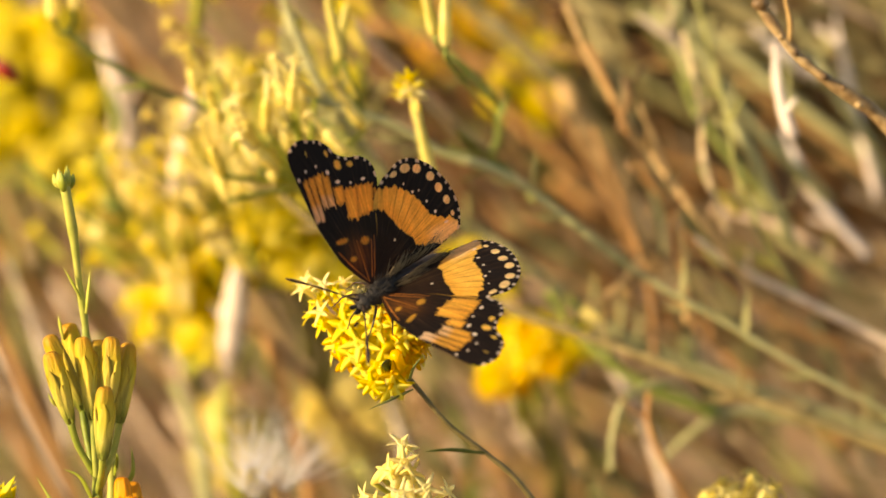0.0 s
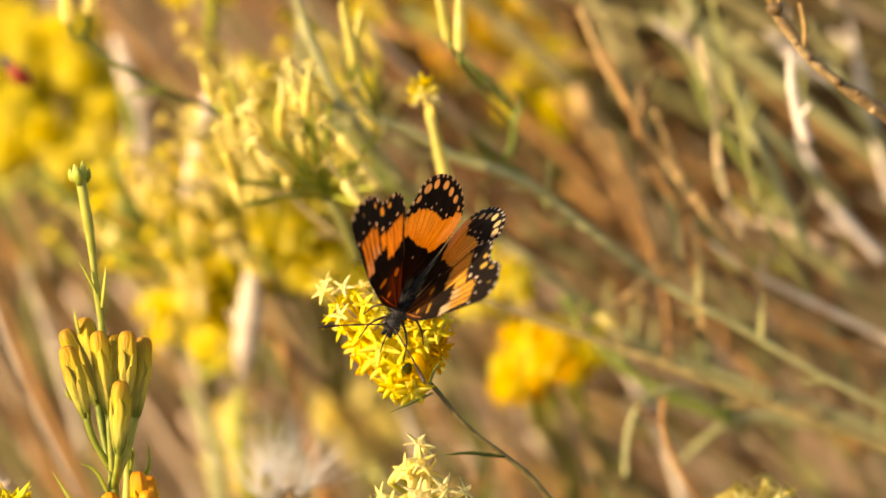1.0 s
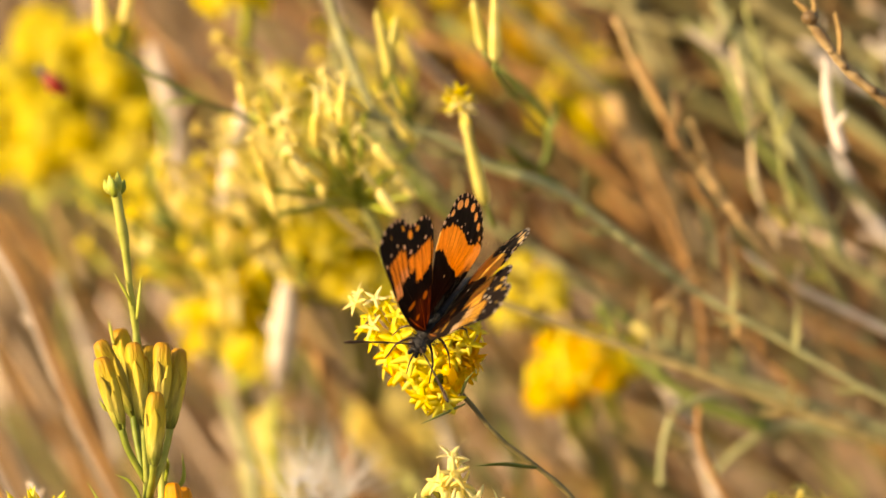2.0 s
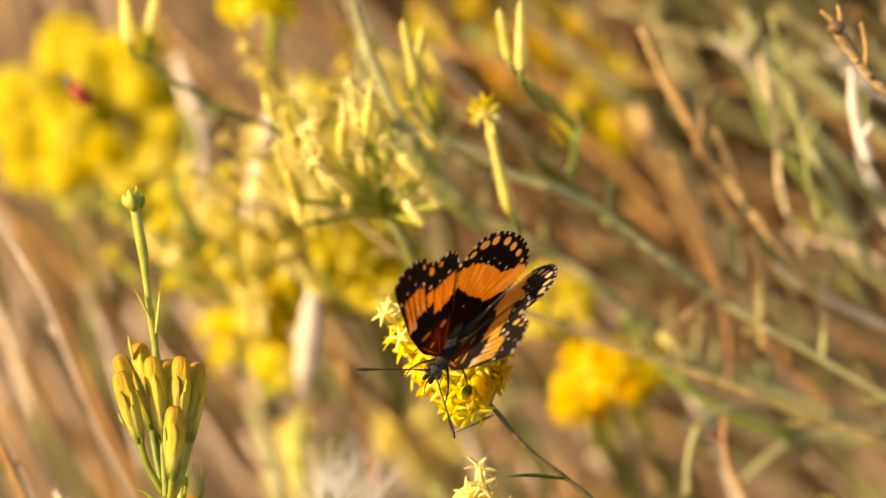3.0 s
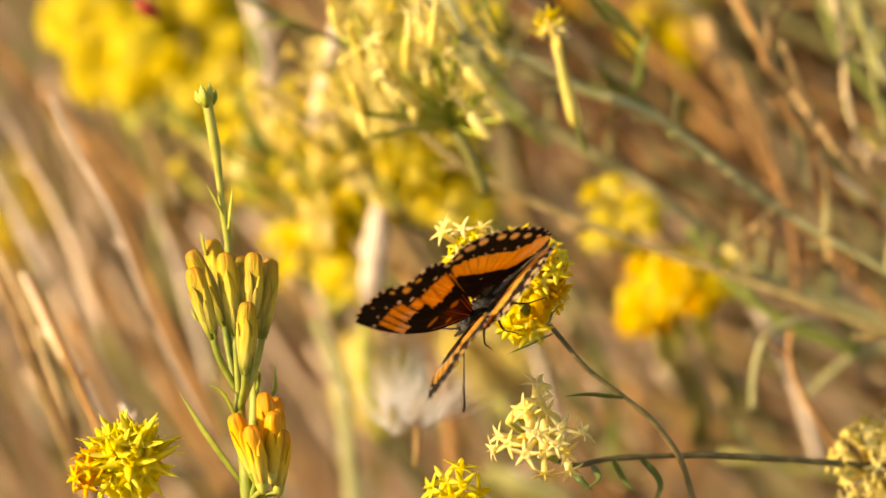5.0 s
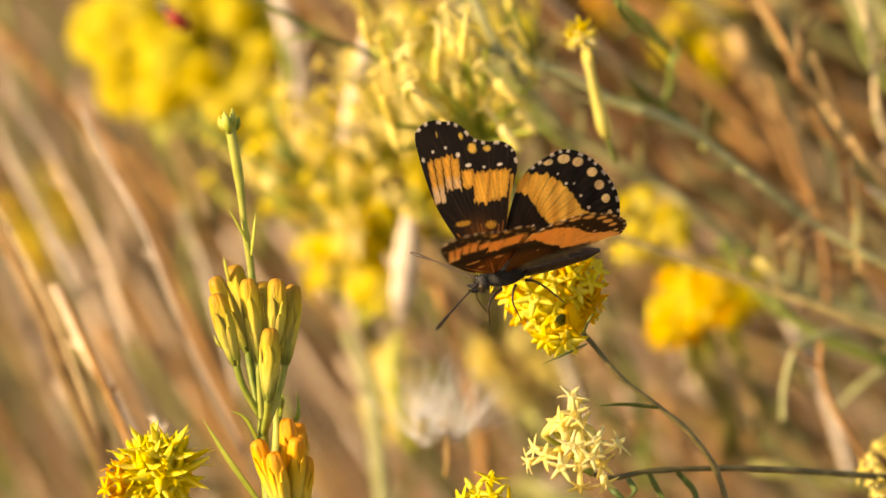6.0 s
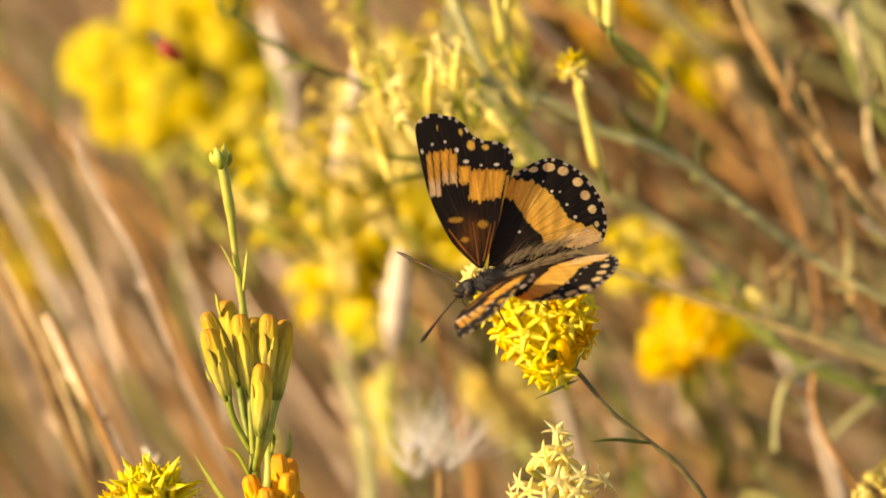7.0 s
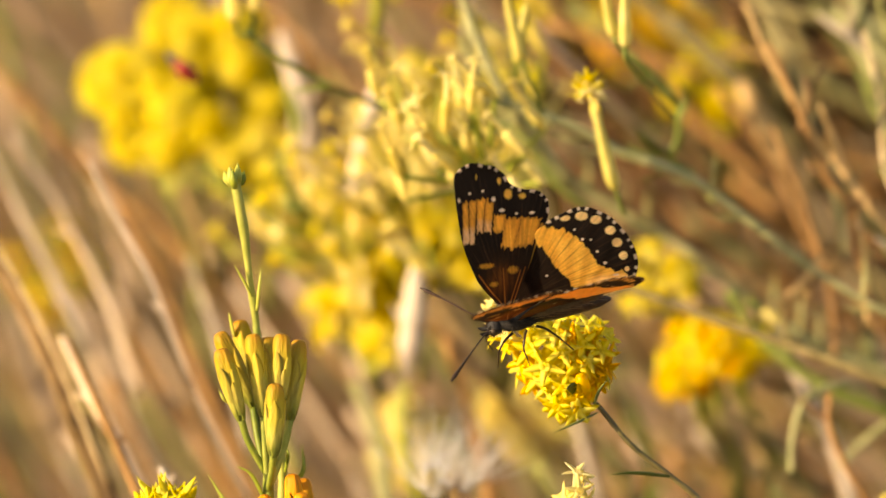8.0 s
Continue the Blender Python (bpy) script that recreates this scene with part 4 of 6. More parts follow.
# ---- blossoms behind ----
def behind(name, centre, size, count, meshes, foot, label, seed, scale=1.15, lean=0.0, calyx=None):
    """A loose, uneven cluster of slim heads whose tips lie within an egg of that half width, height and depth."""
    rng = random.Random(seed)
    ob = thing(name, foot, label, "flower", "blossoms behind")
    hub = centre + (foot - centre) * 0.4
    for i in range(count):
        while True:
            u = Vector((rng.uniform(-1, 1), rng.uniform(-1, 1), rng.uniform(-1, 1)))
            if u.length < 1 and noise.noise(u * 1.7 + Vector((seed * 1.37, 0, 0))) > 0.02:
                break
        tip = centre + 1.15 * Vector((u.x * size[0], u.y * size[1], u.z * size[2] * 0.45 + 0.6 * u.x * size[0] - 0.2 * u.y * size[1]))
        d = Vector((u.x * 0.7 - 0.25 + lean - 0.15 + rng.uniform(-0.3, 0.3), 0.4 + u.y * 0.6, 0.85 + rng.uniform(-0.3, 0.4)))
        bunch(ob, tip, d, meshes, rng, scale * rng.uniform(0.65, 1.3), calyx)
        if i % 2 == 0:
            a = tip - d.normalized() * 10 * scale
            bm = bmesh.new()
            tube(bm, [a, (a + hub) / 2 + B(rng.uniform(-1, 1), 0, 0), hub], [0.45, 0.5, 0.6], 6, 4)
            part("pedicel", bm, SPROUT, ob)
    bm = bmesh.new()
    tube(bm, [hub, (hub + foot) / 2 + B(2, 0, -2), foot], [0.8, 0.9, 1.1], 8, 6)
    part("stem", bm, OLIVE, ob)
    return ob


def build_behind():
    mix = STARS + STARS_FLAT
    behind("golden_blossom", B(-61.5, 33.0, -170.0), (8, 7, 8), 24, mix, B(-48.1, -6.2, -190.0), "golden yellow flower cluster within the bush", 41, 1.05, calyx=LEMON)
    behind("golden_blossom", B(-55.0, 28.0, -165.0), (10, 7, 9), 25, STARS, B(-48.8, -8.3, -185.0), "bright yellow flower cluster within the bush", 42, 1.05, calyx=LEMON)
    behind("golden_blossom", B(-47.5, 42.5, -172.0), (11, 8, 9), 26, mix, B(-42.8, 2.2, -190.0), "golden yellow flower cluster within the bush", 43, 1.05, calyx=LEMON)
    behind("golden_blossom", B(-53.0, 30.5, -176.0), (7, 7, 5), 12, mix, B(-45.2, -6.3, -195.0), "golden yellow flower cluster within the bush", 59, 1.25, calyx=LEMON)
    behind("golden_blossom", B(-16.3, 52.0, -104.0), (6, 4, 4), 9, STARS, B(-12.0, 18.0, -150.0), "golden yellow flower cluster high in the bush", 66, 0.95, calyx=YELLOW)
    behind("golden_blossom", B(-39.6, 21.5, -160.0), (7, 6, 6), 12, STARS + STARS_CANARY, B(-36.0, -8.3, -180.0), "yellow flower cluster within the bush", 44, 1.0, calyx=CANARY)
    behind("golden_blossom", B(-37.6, 32.1, -170.0), (6, 6, 6), 14, mix, B(-36.4, -4.1, -190.0), "golden yellow flower cluster within the bush", 51, 1.15, calyx=YELLOW)
    behind("yellow_blossom", B(-17.4, -7.7, -125.0), (8.5, 5.5, 6), 20, STARS_CANARY + STARS, B(-13.8, -35.0, -170.0), "round yellow flower cluster within the bush", 45, 1.05, calyx=CANARY)
    behind("golden_blossom", B(46.0, -11.0, -106.0), (5.5, 4, 4), 6, STARS, B(56.5, -43.4, -172.0), "small yellow flower cluster within the bush", 62, 0.95, 0.2, GOLD)
    behind("golden_blossom", B(40.4, -13.8, -106.0), (7.5, 4.5, 5), 14, STARS_GOLD + STARS, B(52.4, -43.4, -172.0), "yellow flower cluster within the bush", 46, 0.9, 0.2, GOLD)
    behind("golden_blossom", B(39.0, -18.2, -108.0), (5.5, 2.2, 4), 7, STARS_GOLD, B(50.3, -44.4, -172.0), "orange flower cluster within the bush", 52, 0.7, 0.1, ORANGE_CALYX)
    behind("yellow_blossom", B(-1.8, 13.2, -106.0), (8, 6, 5), 12, STARS_CANARY + STARS, B(6.6, -20.0, -150.0), "bright yellow flower cluster within the bush", 47, 1.05, calyx=CANARY)
    behind("yellow_blossom", B(2.9, 4.4, -112.0), (9, 6, 5), 14, STARS_CANARY + STARS, B(8.6, -21.0, -150.0), "bright yellow flower cluster within the bush", 64, 1.05, calyx=CANARY)
    behind("yellow_blossom", B(6.2, 17.9, -106.0), (6, 7, 4), 9, STARS_CANARY + STARS_PALE, B(11.7, -12.0, -150.0), "pale yellow flower cluster within the bush", 65, 1.05, calyx=CANARY)
    behind("yellow_blossom", B(32.8, -1.5, -106.0), (7, 7, 5), 9, STARS_CANARY + STARS, B(46.6, -25.0, -180.0), "loose yellow flower cluster within the bush", 49, 0.85, calyx=CANARY)
    behind("golden_blossom", B(34.3, 53.8, -235.0), (20, 9, 8), 20, STARS_GOLD + STARS, B(38.0, 19.9, -270.0), "deep yellow flower mass far back in the bush", 50, 1.5, calyx=OLIVE)
    behind("golden_blossom", B(45.1, 35.7, -180.0), (6, 7, 5), 9, STARS, B(52.3, 6.7, -220.0), "dim yellow flower mass far back", 54, 1.4, calyx=OLIVE)
    behind("yellow_blossom", B(-9.8, -27.7, -140.0), (5, 8, 6), 12, STARS_PALE, B(-9.2, -56.0, -220.0), "dim yellow-green flower cluster within the bush", 55, 1.2)
    behind("yellow_blossom", B(12.4, -26.7, -200.0), (7, 5, 6), 10, STARS_PALE, B(15.0, -56.0, -220.0), "dim yellow-green flower cluster within the bush", 56, 1.2)
    behind("golden_blossom", B(-92.8, 1.4, -330.0), (12, 10, 10), 14, STARS_GOLD + STARS, B(-91.2, -40.2, -340.0), "dim golden flower cluster far back", 57, 1.4)
    behind("yellow_blossom", B(-10.3, 28.9, -140.0), (10, 10, 8), 18, STARS_CANARY + STARS_FADED, B(-2.5, 2.2, -180.0), "yellow florets behind the drying spray", 58, 1.1, -0.3, CANARY)


build_behind()


def feathery(centre, size, count, meshes, foot, label, seed, lean, mat, scale=0.95):
    """A loose spray of single florets on long slim calyces."""
    rng = random.Random(seed)
    ob = thing("loose_spray", foot, label, "flower", "loose sprays")
    hub = centre + (foot - centre) * 0.5
    spots = []
    for _ in range(count):
        u = Vector((rng.gauss(0, 0.55), rng.gauss(0, 0.55), rng.uniform(-1, 1)))
        d = Vector((u.x * 0.5 + lean + rng.uniform(-0.4, 0.4), 0.7 + rng.uniform(-0.5, 0.3), rng.uniform(-0.1, 0.8)))
        spots.append((centre + Vector((u.x * size[0], u.y * size[1], u.z * size[2])), d))
    starry(ob, spots, meshes, rng, hub, mat, scale)
    bm = bmesh.new()
    tube(bm, [hub, (hub + foot) / 2 + B(1, 0, -1), foot], [0.7, 0.8, 0.9], 8, 5)
    part("stem", bm, OLIVE, ob)


feathery(B(-21.6, 10.7, -120.0), (12, 11, 14), 34, STARS_PALE + STARS, B(-13.5, -18.0, -150.0), "loose spray of pale yellow florets within the bush", 91, -0.3, PALE)
feathery(B(-14.0, 5.9, -125.0), (10, 11, 14), 30, STARS + STARS_PALE, B(-6.4, -20.0, -150.0), "loose spray of bright yellow florets within the bush", 92, -0.3, YELLOW)
feathery(B(-11.7, 20.9, -105.0), (13, 13, 16), 38, STARS_FADED + STARS_PALE, B(-0.4, -3.9, -140.0), "loose spray of fading yellow florets within the bush", 93, -0.45, FADED)
feathery(B(-3.3, 10.9, -130.0), (9, 10, 12), 26, STARS, B(4.7, -16.2, -160.0), "loose spray of yellow florets within the bush", 94, -0.3, YELLOW)
feathery(B(-30.6, 14.2, -150.0), (9, 9, 12), 22, STARS_PALE + STARS, B(-21.3, -16.6, -180.0), "loose spray of yellow-green florets within the bush", 95, -0.2, SPROUT)
feathery(B(6.3, 33.4, -110.0), (10, 12, 14), 22, STARS_FADED + STARS, B(17.5, 6.1, -140.0), "loose spray of fading florets within the bush", 96, -0.4, FADED)


def faded_spray():
    """The dense spray of drying florets on long calyces behind the butterfly."""
    rng = random.Random(61)
    ob = thing("drying_spray", B(10.3, 1.9, -60.0), "spray of drying yellow florets on long pale calyces", "flower")
    spots = []
    for px, py, dx, dy in SPRAY:
        spots.append((B(px, py, rng.uniform(-62, -34)), (dx, dy, rng.uniform(0.1, 0.6))))
    starry(ob, spots, STARS_FADED + STARS_PALE, rng, B(4.9, 12.4, -58.0), FADED, 0.95)
    bm = bmesh.new()
    tube(bm, [B(4.9, 12.4, -58.0), B(7.6, 8.0, -58.0), B(10.3, 1.9, -60.0)], [0.8, 0.9, 1.0], 8, 5)
    part("stem", bm, OLIVE, ob)


SPRAY = [((700 + 90 * math.sin(i * 2.4) + i * 4 - 784) * 0.088, (441 - (110 + 70 * math.cos(i * 1.7) + i * 3)) * 0.088, -0.45 + 0.5 * math.sin(i * 1.3), 0.75) for i in range(26)]
faded_spray()


# ---- single upright buds behind, with green shoots ----
def stalk(name, pts, radii, mat, label, category="stem", knobs=0.25):
    ob = thing(name, pts[-1], label, category, "bush stems")
    bm = bmesh.new()
    tube(bm, list(pts), radii, 10, 8, knobs)
    part("stalk", bm, mat, ob)
    rng = random.Random(len(pts) * 100 + int(abs(pts[0].x)))
    line = spline(list(pts), 8)
    for _ in range(0 if category == "leaf" else len(line) // 9 + 1 if mat in (SAGE, OLIVE, SHADE_DARK, STEM) else 1):
        p, q = line[rng.randrange(3, len(line) - 2):][:2]
        d = (q - p).normalized()
        s = (d.orthogonal() * rng.choice((-1, 1)) + B(0, 0.4, 0.3) - d * 0.7).normalized()
        bm = bmesh.new()
        L = rng.uniform(3, 5) if name == "dry_twig" else rng.uniform(4, 9)
        if mat in (SAGE, OLIVE, SHADE_DARK, STEM):
            blade(bm, [p, p + s * L * 0.5, p + s * L + B(0, L * 0.15, 0)], rng.uniform(0.9, 1.4))
            part("leaf", bm, mat, ob)
        else:
            tube(bm, [p, p + s * L * 0.4, p + s * L * 0.8], [0.5, 0.4, 0.25], 7, 4, 0.3)
            part("side_shoot", bm, mat, ob)
    return ob


def long_bud(name, tip, foot, end, r, open_head, label, seed, mat=LEMON_CALYX):
    rng = random.Random(seed)
    ob = thing(name, end, label, "flower", "long calyces")
    bm = bmesh.new()
    L = (tip - foot).length
    lathe(bm, [(0, r * 0.5), (L * 0.05, r * 0.9), (L * 0.14, r * 1.1), (L * 0.35, r * 1.05), (L * 0.6, r * 0.85), (L * 0.8, r * 0.72), (L * 0.93, r * (0.85 if open_head else 0.6)), (L * 1.04, r * (0.6 if open_head else 0.12))], 14, facing(foot, tip - foot), 5, 0.10)
    part("calyx", bm, mat, ob)
    if open_head:
        head(ob, tip + (tip - foot).normalized() * 1.5, 1.7, tip - foot, 9, STARS_SPIKY + STARS_CREAM, rng, 1.2, big=0.8)
        head(ob, tip + (tip - foot).normalized() * 3.4, 1.0, tip - foot, 3, STARS_SPIKY, rng, 0.5, big=0.7)
    bm = bmesh.new()
    tube(bm, [foot + (tip - foot) * 0.04, foot - (tip - foot) * 0.25 + B(0.5, 0, -1), end], [0.4, 0.3, 0.3], 8, 6)
    part("stem", bm, MOSS, ob, "thin green stalk")
    return ob


def build_long_buds():
    long_bud("open_floret_stalk", B(20.5, 24.9, -38.0), B(23.7, 12.1, -40.0), B(25.1, 8.7, -44.0), 0.95, True, "single yellow floret tuft on a long pale calyx", 71)
    for tip, foot, end in ((B(21.8, 42.7, -36.0), B(23.6, 35.2, -38.0), B(34.5, 26.1, -70.0)), (B(25.0, 43.9, -34.0), B(25.2, 33.5, -36.0), B(34.3, 24.4, -72.0)), (B(7.3, 41.6, -45.0), B(9.6, 32.2, -47.0), B(12.9, 24.9, -60.0)), (B(10.5, 41.0, -50.0), B(9.1, 31.6, -52.0), B(13.4, 24.0, -60.0)), (B(-0.8, 33.1, -48.0), B(1.4, 22.7, -50.0), B(4.9, 13.3, -58.0)), (B(-8.2, 25.4, -50.0), B(-3.4, 15.8, -52.0), B(4.1, 12.4, -58.0))):
        long_bud("closed_floret_stalk", tip, foot, end, 0.9, False, "closed pale yellow floret on a long calyx", int(abs(tip.x) * 10))
    for tip, foot in ((B(-36.1, 46.6, -60.0), B(-35.2, 39.0, -60.0)), (B(-31.1, 47.0, -61.0), B(-32.3, 40.4, -61.0))):
        long_bud("closed_floret_stalk", tip, foot, B(-33.0, 36.6, -61.0), 1.0, False, "closed cream floret on a slim calyx", 72, CREAM_PETAL)
    stalk("green_shoot", (B(-33.3, 37.6, -61.0), B(-29.1, 33.7, -63.0), B(-18.9, 28.4, -68.0), B(-11.8, 25.7, -74.0), B(-2.0, 19.0, -78.0)), [0.3, 0.4, 0.45, 0.5], MOSS, "slim green stalk that bears two closed florets", "stem", 0.2)
    shoot = thing("green_shoot", B(37.8, 15.5, -78.0), "fine green leafy shoot with narrow leaves", "plant")
    bm = bmesh.new()
    tube(bm, [B(27.0, 34.1, -68.0), B(31.1, 30.6, -70.0), B(34.8, 26.3, -73.0), B(35.1, 20.9, -75.0), B(34.1, 17.8, -76.0), B(37.8, 15.1, -78.0)], [0.55, 0.5, 0.55, 0.6, 0.65, 0.7], 8, 6)
    part("stem", bm, MOSS, shoot)
    for pts in ((B(32.0, 30.2, -70.0), B(28.7, 30.1, -68.0), B(26.0, 27.8, -66.0)), (B(35.0, 23.5, -73.0), B(36.1, 27.1, -72.0), B(35.7, 29.8, -72.0)), (B(34.1, 17.8, -76.0), B(30.3, 19.9, -72.0), B(27.9, 22.5, -70.0)), (B(34.5, 16.9, -76.0), B(31.2, 15.0, -72.0), B(27.9, 13.6, -70.0)), (B(36.9, 15.5, -78.0), B(39.5, 12.8, -76.0), B(40.8, 10.0, -74.0)), (B(29.3, 32.0, -70.0), B(27.4, 34.1, -68.0), B(24.6, 35.8, -66.0)), (B(33.2, 18.2, -76.0), B(29.0, 18.6, -74.0), B(26.3, 20.4, -74.0))):
        bm = bmesh.new()
        blade(bm, list(pts), 1.3)
        part("leaf", bm, MOSS, shoot)


build_long_buds()


# ---- stems that can be told apart ----
def build_stems():
    stalk("bush_branch", (B(-7.6, 23.6, -74.0), B(-1.3, 13.6, -73.6), B(6.9, 6.4, -73.2), B(19.5, 0.1, -72.8), B(29.2, -3.7, -72.4), B(38.3, -7.1, -72.0), B(45.6, -9.6, -71.6), B(50.4, -11.4, -71.2), B(58.9, -14.3, -70.8), B(66.7, -17.4, -70.4), B(82.3, -23.3, -70.0), B(98.0, -29.2, -70.0), B(116.0, -37.0, -70.0)), [0.5, 0.55, 0.6, 0.65, 0.7, 0.8, 0.85, 0.9], STEM, "long olive diagonal bush stem")
    stalk("bush_branch", (B(1.2, 43.5, -104.0), B(1.5, 35.3, -104.7), B(5.8, 28.3, -105.5), B(9.6, 22.6, -106.2), B(14.7, 17.5, -106.9), B(24.3, 11.5, -107.6), B(35.9, 4.8, -108.4), B(45.5, -2.2, -109.1), B(50.7, -6.7, -109.8), B(59.8, -12.5, -110.5), B(68.2, -15.7, -111.3), B(82.7, -20.9, -112.0), B(100.0, -27.0, -114.0), B(122.0, -36.0, -116.0)), [0.6, 0.8, 0.9, 0.7, 0.95, 0.8, 0.85], SAGE, "broad pale sage diagonal bush stem")
    stalk("bush_branch", (B(-1.2, 29.4, -62.0), B(3.6, 27.2, -62.8), B(12.0, 24.6, -63.7), B(19.8, 21.7, -64.5), B(25.2, 18.6, -65.3), B(33.1, 16.0, -66.2), B(38.5, 13.3, -67.0), B(44.7, 8.7, -67.8), B(51.4, 3.7, -68.7), B(56.3, 0.0, -69.5), B(63.4, -4.4, -70.3), B(70.5, -8.2, -71.2), B(82.5, -15.2, -72.0), B(97.0, -22.8, -73.0), B(116.0, -33.0, -75.0)), [0.7, 0.85, 0.8, 0.7, 0.55, 0.45, 0.42], SAGE, "grey-green branching bush stem")
    stalk("bush_branch", (B(-89.4, 40.4, -190.0), B(-76.7, 26.6, -190.0), B(-65.0, 14.9, -190.0), B(-52.3, 4.3, -190.0), B(-38.8, -12.7, -195.0)), [0.9, 1.0, 1.1], BROWN, "dim shaded stem far behind")
    bark = stalk("dry_twig", (B(-77.4, 5.6, -84.0), B(-70.8, -5.2, -83.0), B(-65.7, -15.7, -82.0), B(-60.8, -26.8, -81.0), B(-56.1, -38.2, -80.0), B(-49.6, -56.5, -80.0)), [1.1, 1.4, 1.6, 1.7, 1.7], TWIG_BROWN, "dark brown split bark of a dry stem", knobs=0.5)
    bm = bmesh.new()
    tube(bm, list((B(-76.1, 6.2, -81.0), B(-69.8, -4.4, -80.0), B(-64.6, -14.8, -79.0), B(-60.0, -25.8, -78.0), B(-56.7, -34.4, -78.0))), [0.25, 0.38, 0.42, 0.36, 0.12], 9, 8, 0.4)
    part("bark_strip", bm, STRAW, bark, "pale strip of split bark")
    bm = bmesh.new()
    tube(bm, list((B(-77.9, 4.7, -81.0), B(-71.5, -6.1, -80.0), B(-66.3, -16.5, -79.0), B(-61.8, -27.6, -79.0), B(-56.7, -40.4, -78.0))), [0.3, 0.35, 0.4, 0.35], 9, 8, 0.4)
    part("bark_strip", bm, TAN, bark, "pale strip of split bark")
    stalk("dry_twig", (B(-61.4, -10.5, -60.0), B(-56.1, -22.0, -60.0), B(-51.7, -31.8, -60.0), B(-46.4, -43.3, -60.0)), [0.3, 0.7, 0.8, 0.9], BROWN, "brown dry stem within the bush", knobs=0.3)
    stalk("dry_twig", (B(-62.1, -12.4, -180.0), B(-51.7, -26.0, -180.0), B(-42.2, -40.7, -180.0), B(-34.9, -53.2, -180.0)), [0.8, 1.0, 1.1, 1.1], BROWN, "golden-brown dry stem within the bush", knobs=0.3)
    stalk("dry_twig", (B(-62.3, 11.5, -170.0), B(-54.1, -3.0, -170.0), B(-46.9, -20.5, -170.0), B(-36.5, -43.3, -170.0)), [0.9, 1.1, 1.1, 1.2], BROWN, "rust-brown dry stem within the bush", knobs=0.3)
    stalk("dry_twig", (B(-59.6, 17.4, -80.0), B(-55.1, 8.3, -80.0), B(-50.0, -0.8, -80.0), B(-46.1, -10.9, -82.0), B(-41.8, -22.0, -86.0), B(-33.7, -38.8, -90.0)), [0.3, 0.4, 0.42, 0.35, 0.3], ASH, "pale dry straw stem within the bush", knobs=0.2)
    stalk("dry_twig", (B(-63.7, -10.8, -75.0), B(-59.2, -19.8, -75.0), B(-53.8, -28.9, -75.0), B(-48.5, -39.9, -78.0)), [0.5, 0.9, 1.0], PINK, "pale grass blade within the bush")
    stalk("dry_twig", (B(-45.7, -30.2, -45.0), B(-44.0, -33.6, -45.0), B(-41.9, -39.8, -46.0)), [0.5, 0.8, 0.9], ASH, "short bleached stem stub")
    stalk("dead_twig", (B(-13.7, 30.6, -112.0), B(-16.4, 19.2, -112.0), B(-17.7, 9.7, -118.0)), [1.5, 1.9, 1.4], ASH, "broad bleached dead stem within the bush")
    stalk("dead_twig", (B(-6.7, 3.0, -112.0), B(-7.3, -4.7, -112.0), B(-8.0, -11.4, -113.0), B(-8.8, -19.1, -116.0)), [0.3, 2.3, 2.6, 2.0, 0.3], ASH, "broad bleached dead stem within the bush")
    stalk("rusty_twig", (B(-2.3, -11.5, -120.0), B(1.5, -23.1, -120.0), B(4.5, -34.9, -125.0), B(6.5, -49.8, -130.0)), [0.9, 1.0, 1.2], BROWN, "thin rust-brown stem within the bush")
    stalk("tan_twig", (B(46.0, 42.8, -78.0), B(49.6, 34.6, -78.0), B(53.4, 28.4, -80.0), B(54.9, 25.7, -82.0), B(61.1, 17.5, -84.0), B(66.6, 9.1, -75.0), B(78.6, -5.4, -85.0)), [0.4, 0.5, 0.8, 0.5, 0.55, 0.6], TAN, "dry tan twig with a swollen node")
    stalk("tan_twig", (B(55.5, 31.4, -78.0), B(56.2, 27.4, -78.0), B(54.8, 22.0, -80.0)), [0.4, 0.7, 0.5], TWIG_BROWN, "short broken dry side twig")
    stalk("dead_twig", (B(63.1, 8.4, -86.0), B(74.9, 0.1, -85.0), B(86.3, -5.4, -88.0), B(103.2, -13.8, -90.0)), [0.1, 0.6, 0.65, 0.7], PINK, "pinkish tan stem within the bush")
    stalk("bush_branch", (B(66.9, 45.5, -78.0), B(71.6, 25.4, -75.0), B(73.8, 14.6, -75.0), B(78.7, 3.7, -78.0), B(83.5, -3.6, -80.0)), [0.3, 0.4, 0.45], OLIVE, "dull olive stem within the bush")
    stalk("dead_twig", (B(78.0, 35.5, -60.0), B(78.4, 28.4, -60.0), B(80.2, 22.2, -60.0), B(81.5, 20.9, -60.0)), [0.5, 0.95, 1.0, 0.4], BLEACHED, "bleached hanging stem fragment")
    stalk("grass_blade", (B(53.3, -32.5, -76.0), B(53.5, -27.1, -76.0), B(55.1, -21.7, -76.0), B(58.7, -19.2, -78.0), B(63.4, -18.6, -80.0), B(68.2, -21.9, -82.0)), [0.45, 0.55, 0.6, 0.55, 0.3], SAGE, "pale curled grass blade", "leaf")
    stalk("grass_blade", (B(63.0, -32.8, -100.0), B(69.1, -27.1, -100.0), B(76.8, -23.9, -102.0), B(92.2, -26.4, -105.0)), [0.4, 0.7, 0.8, 0.9], SAGE, "long yellowing grass blade", "leaf")
    stalk("rusty_twig", (B(59.1, -19.7, -72.0), B(59.1, -25.1, -72.0), B(62.3, -32.4, -73.0), B(68.4, -41.5, -75.0)), [0.45, 0.5, 0.6], BROWN, "thin dark curved stem within the bush")
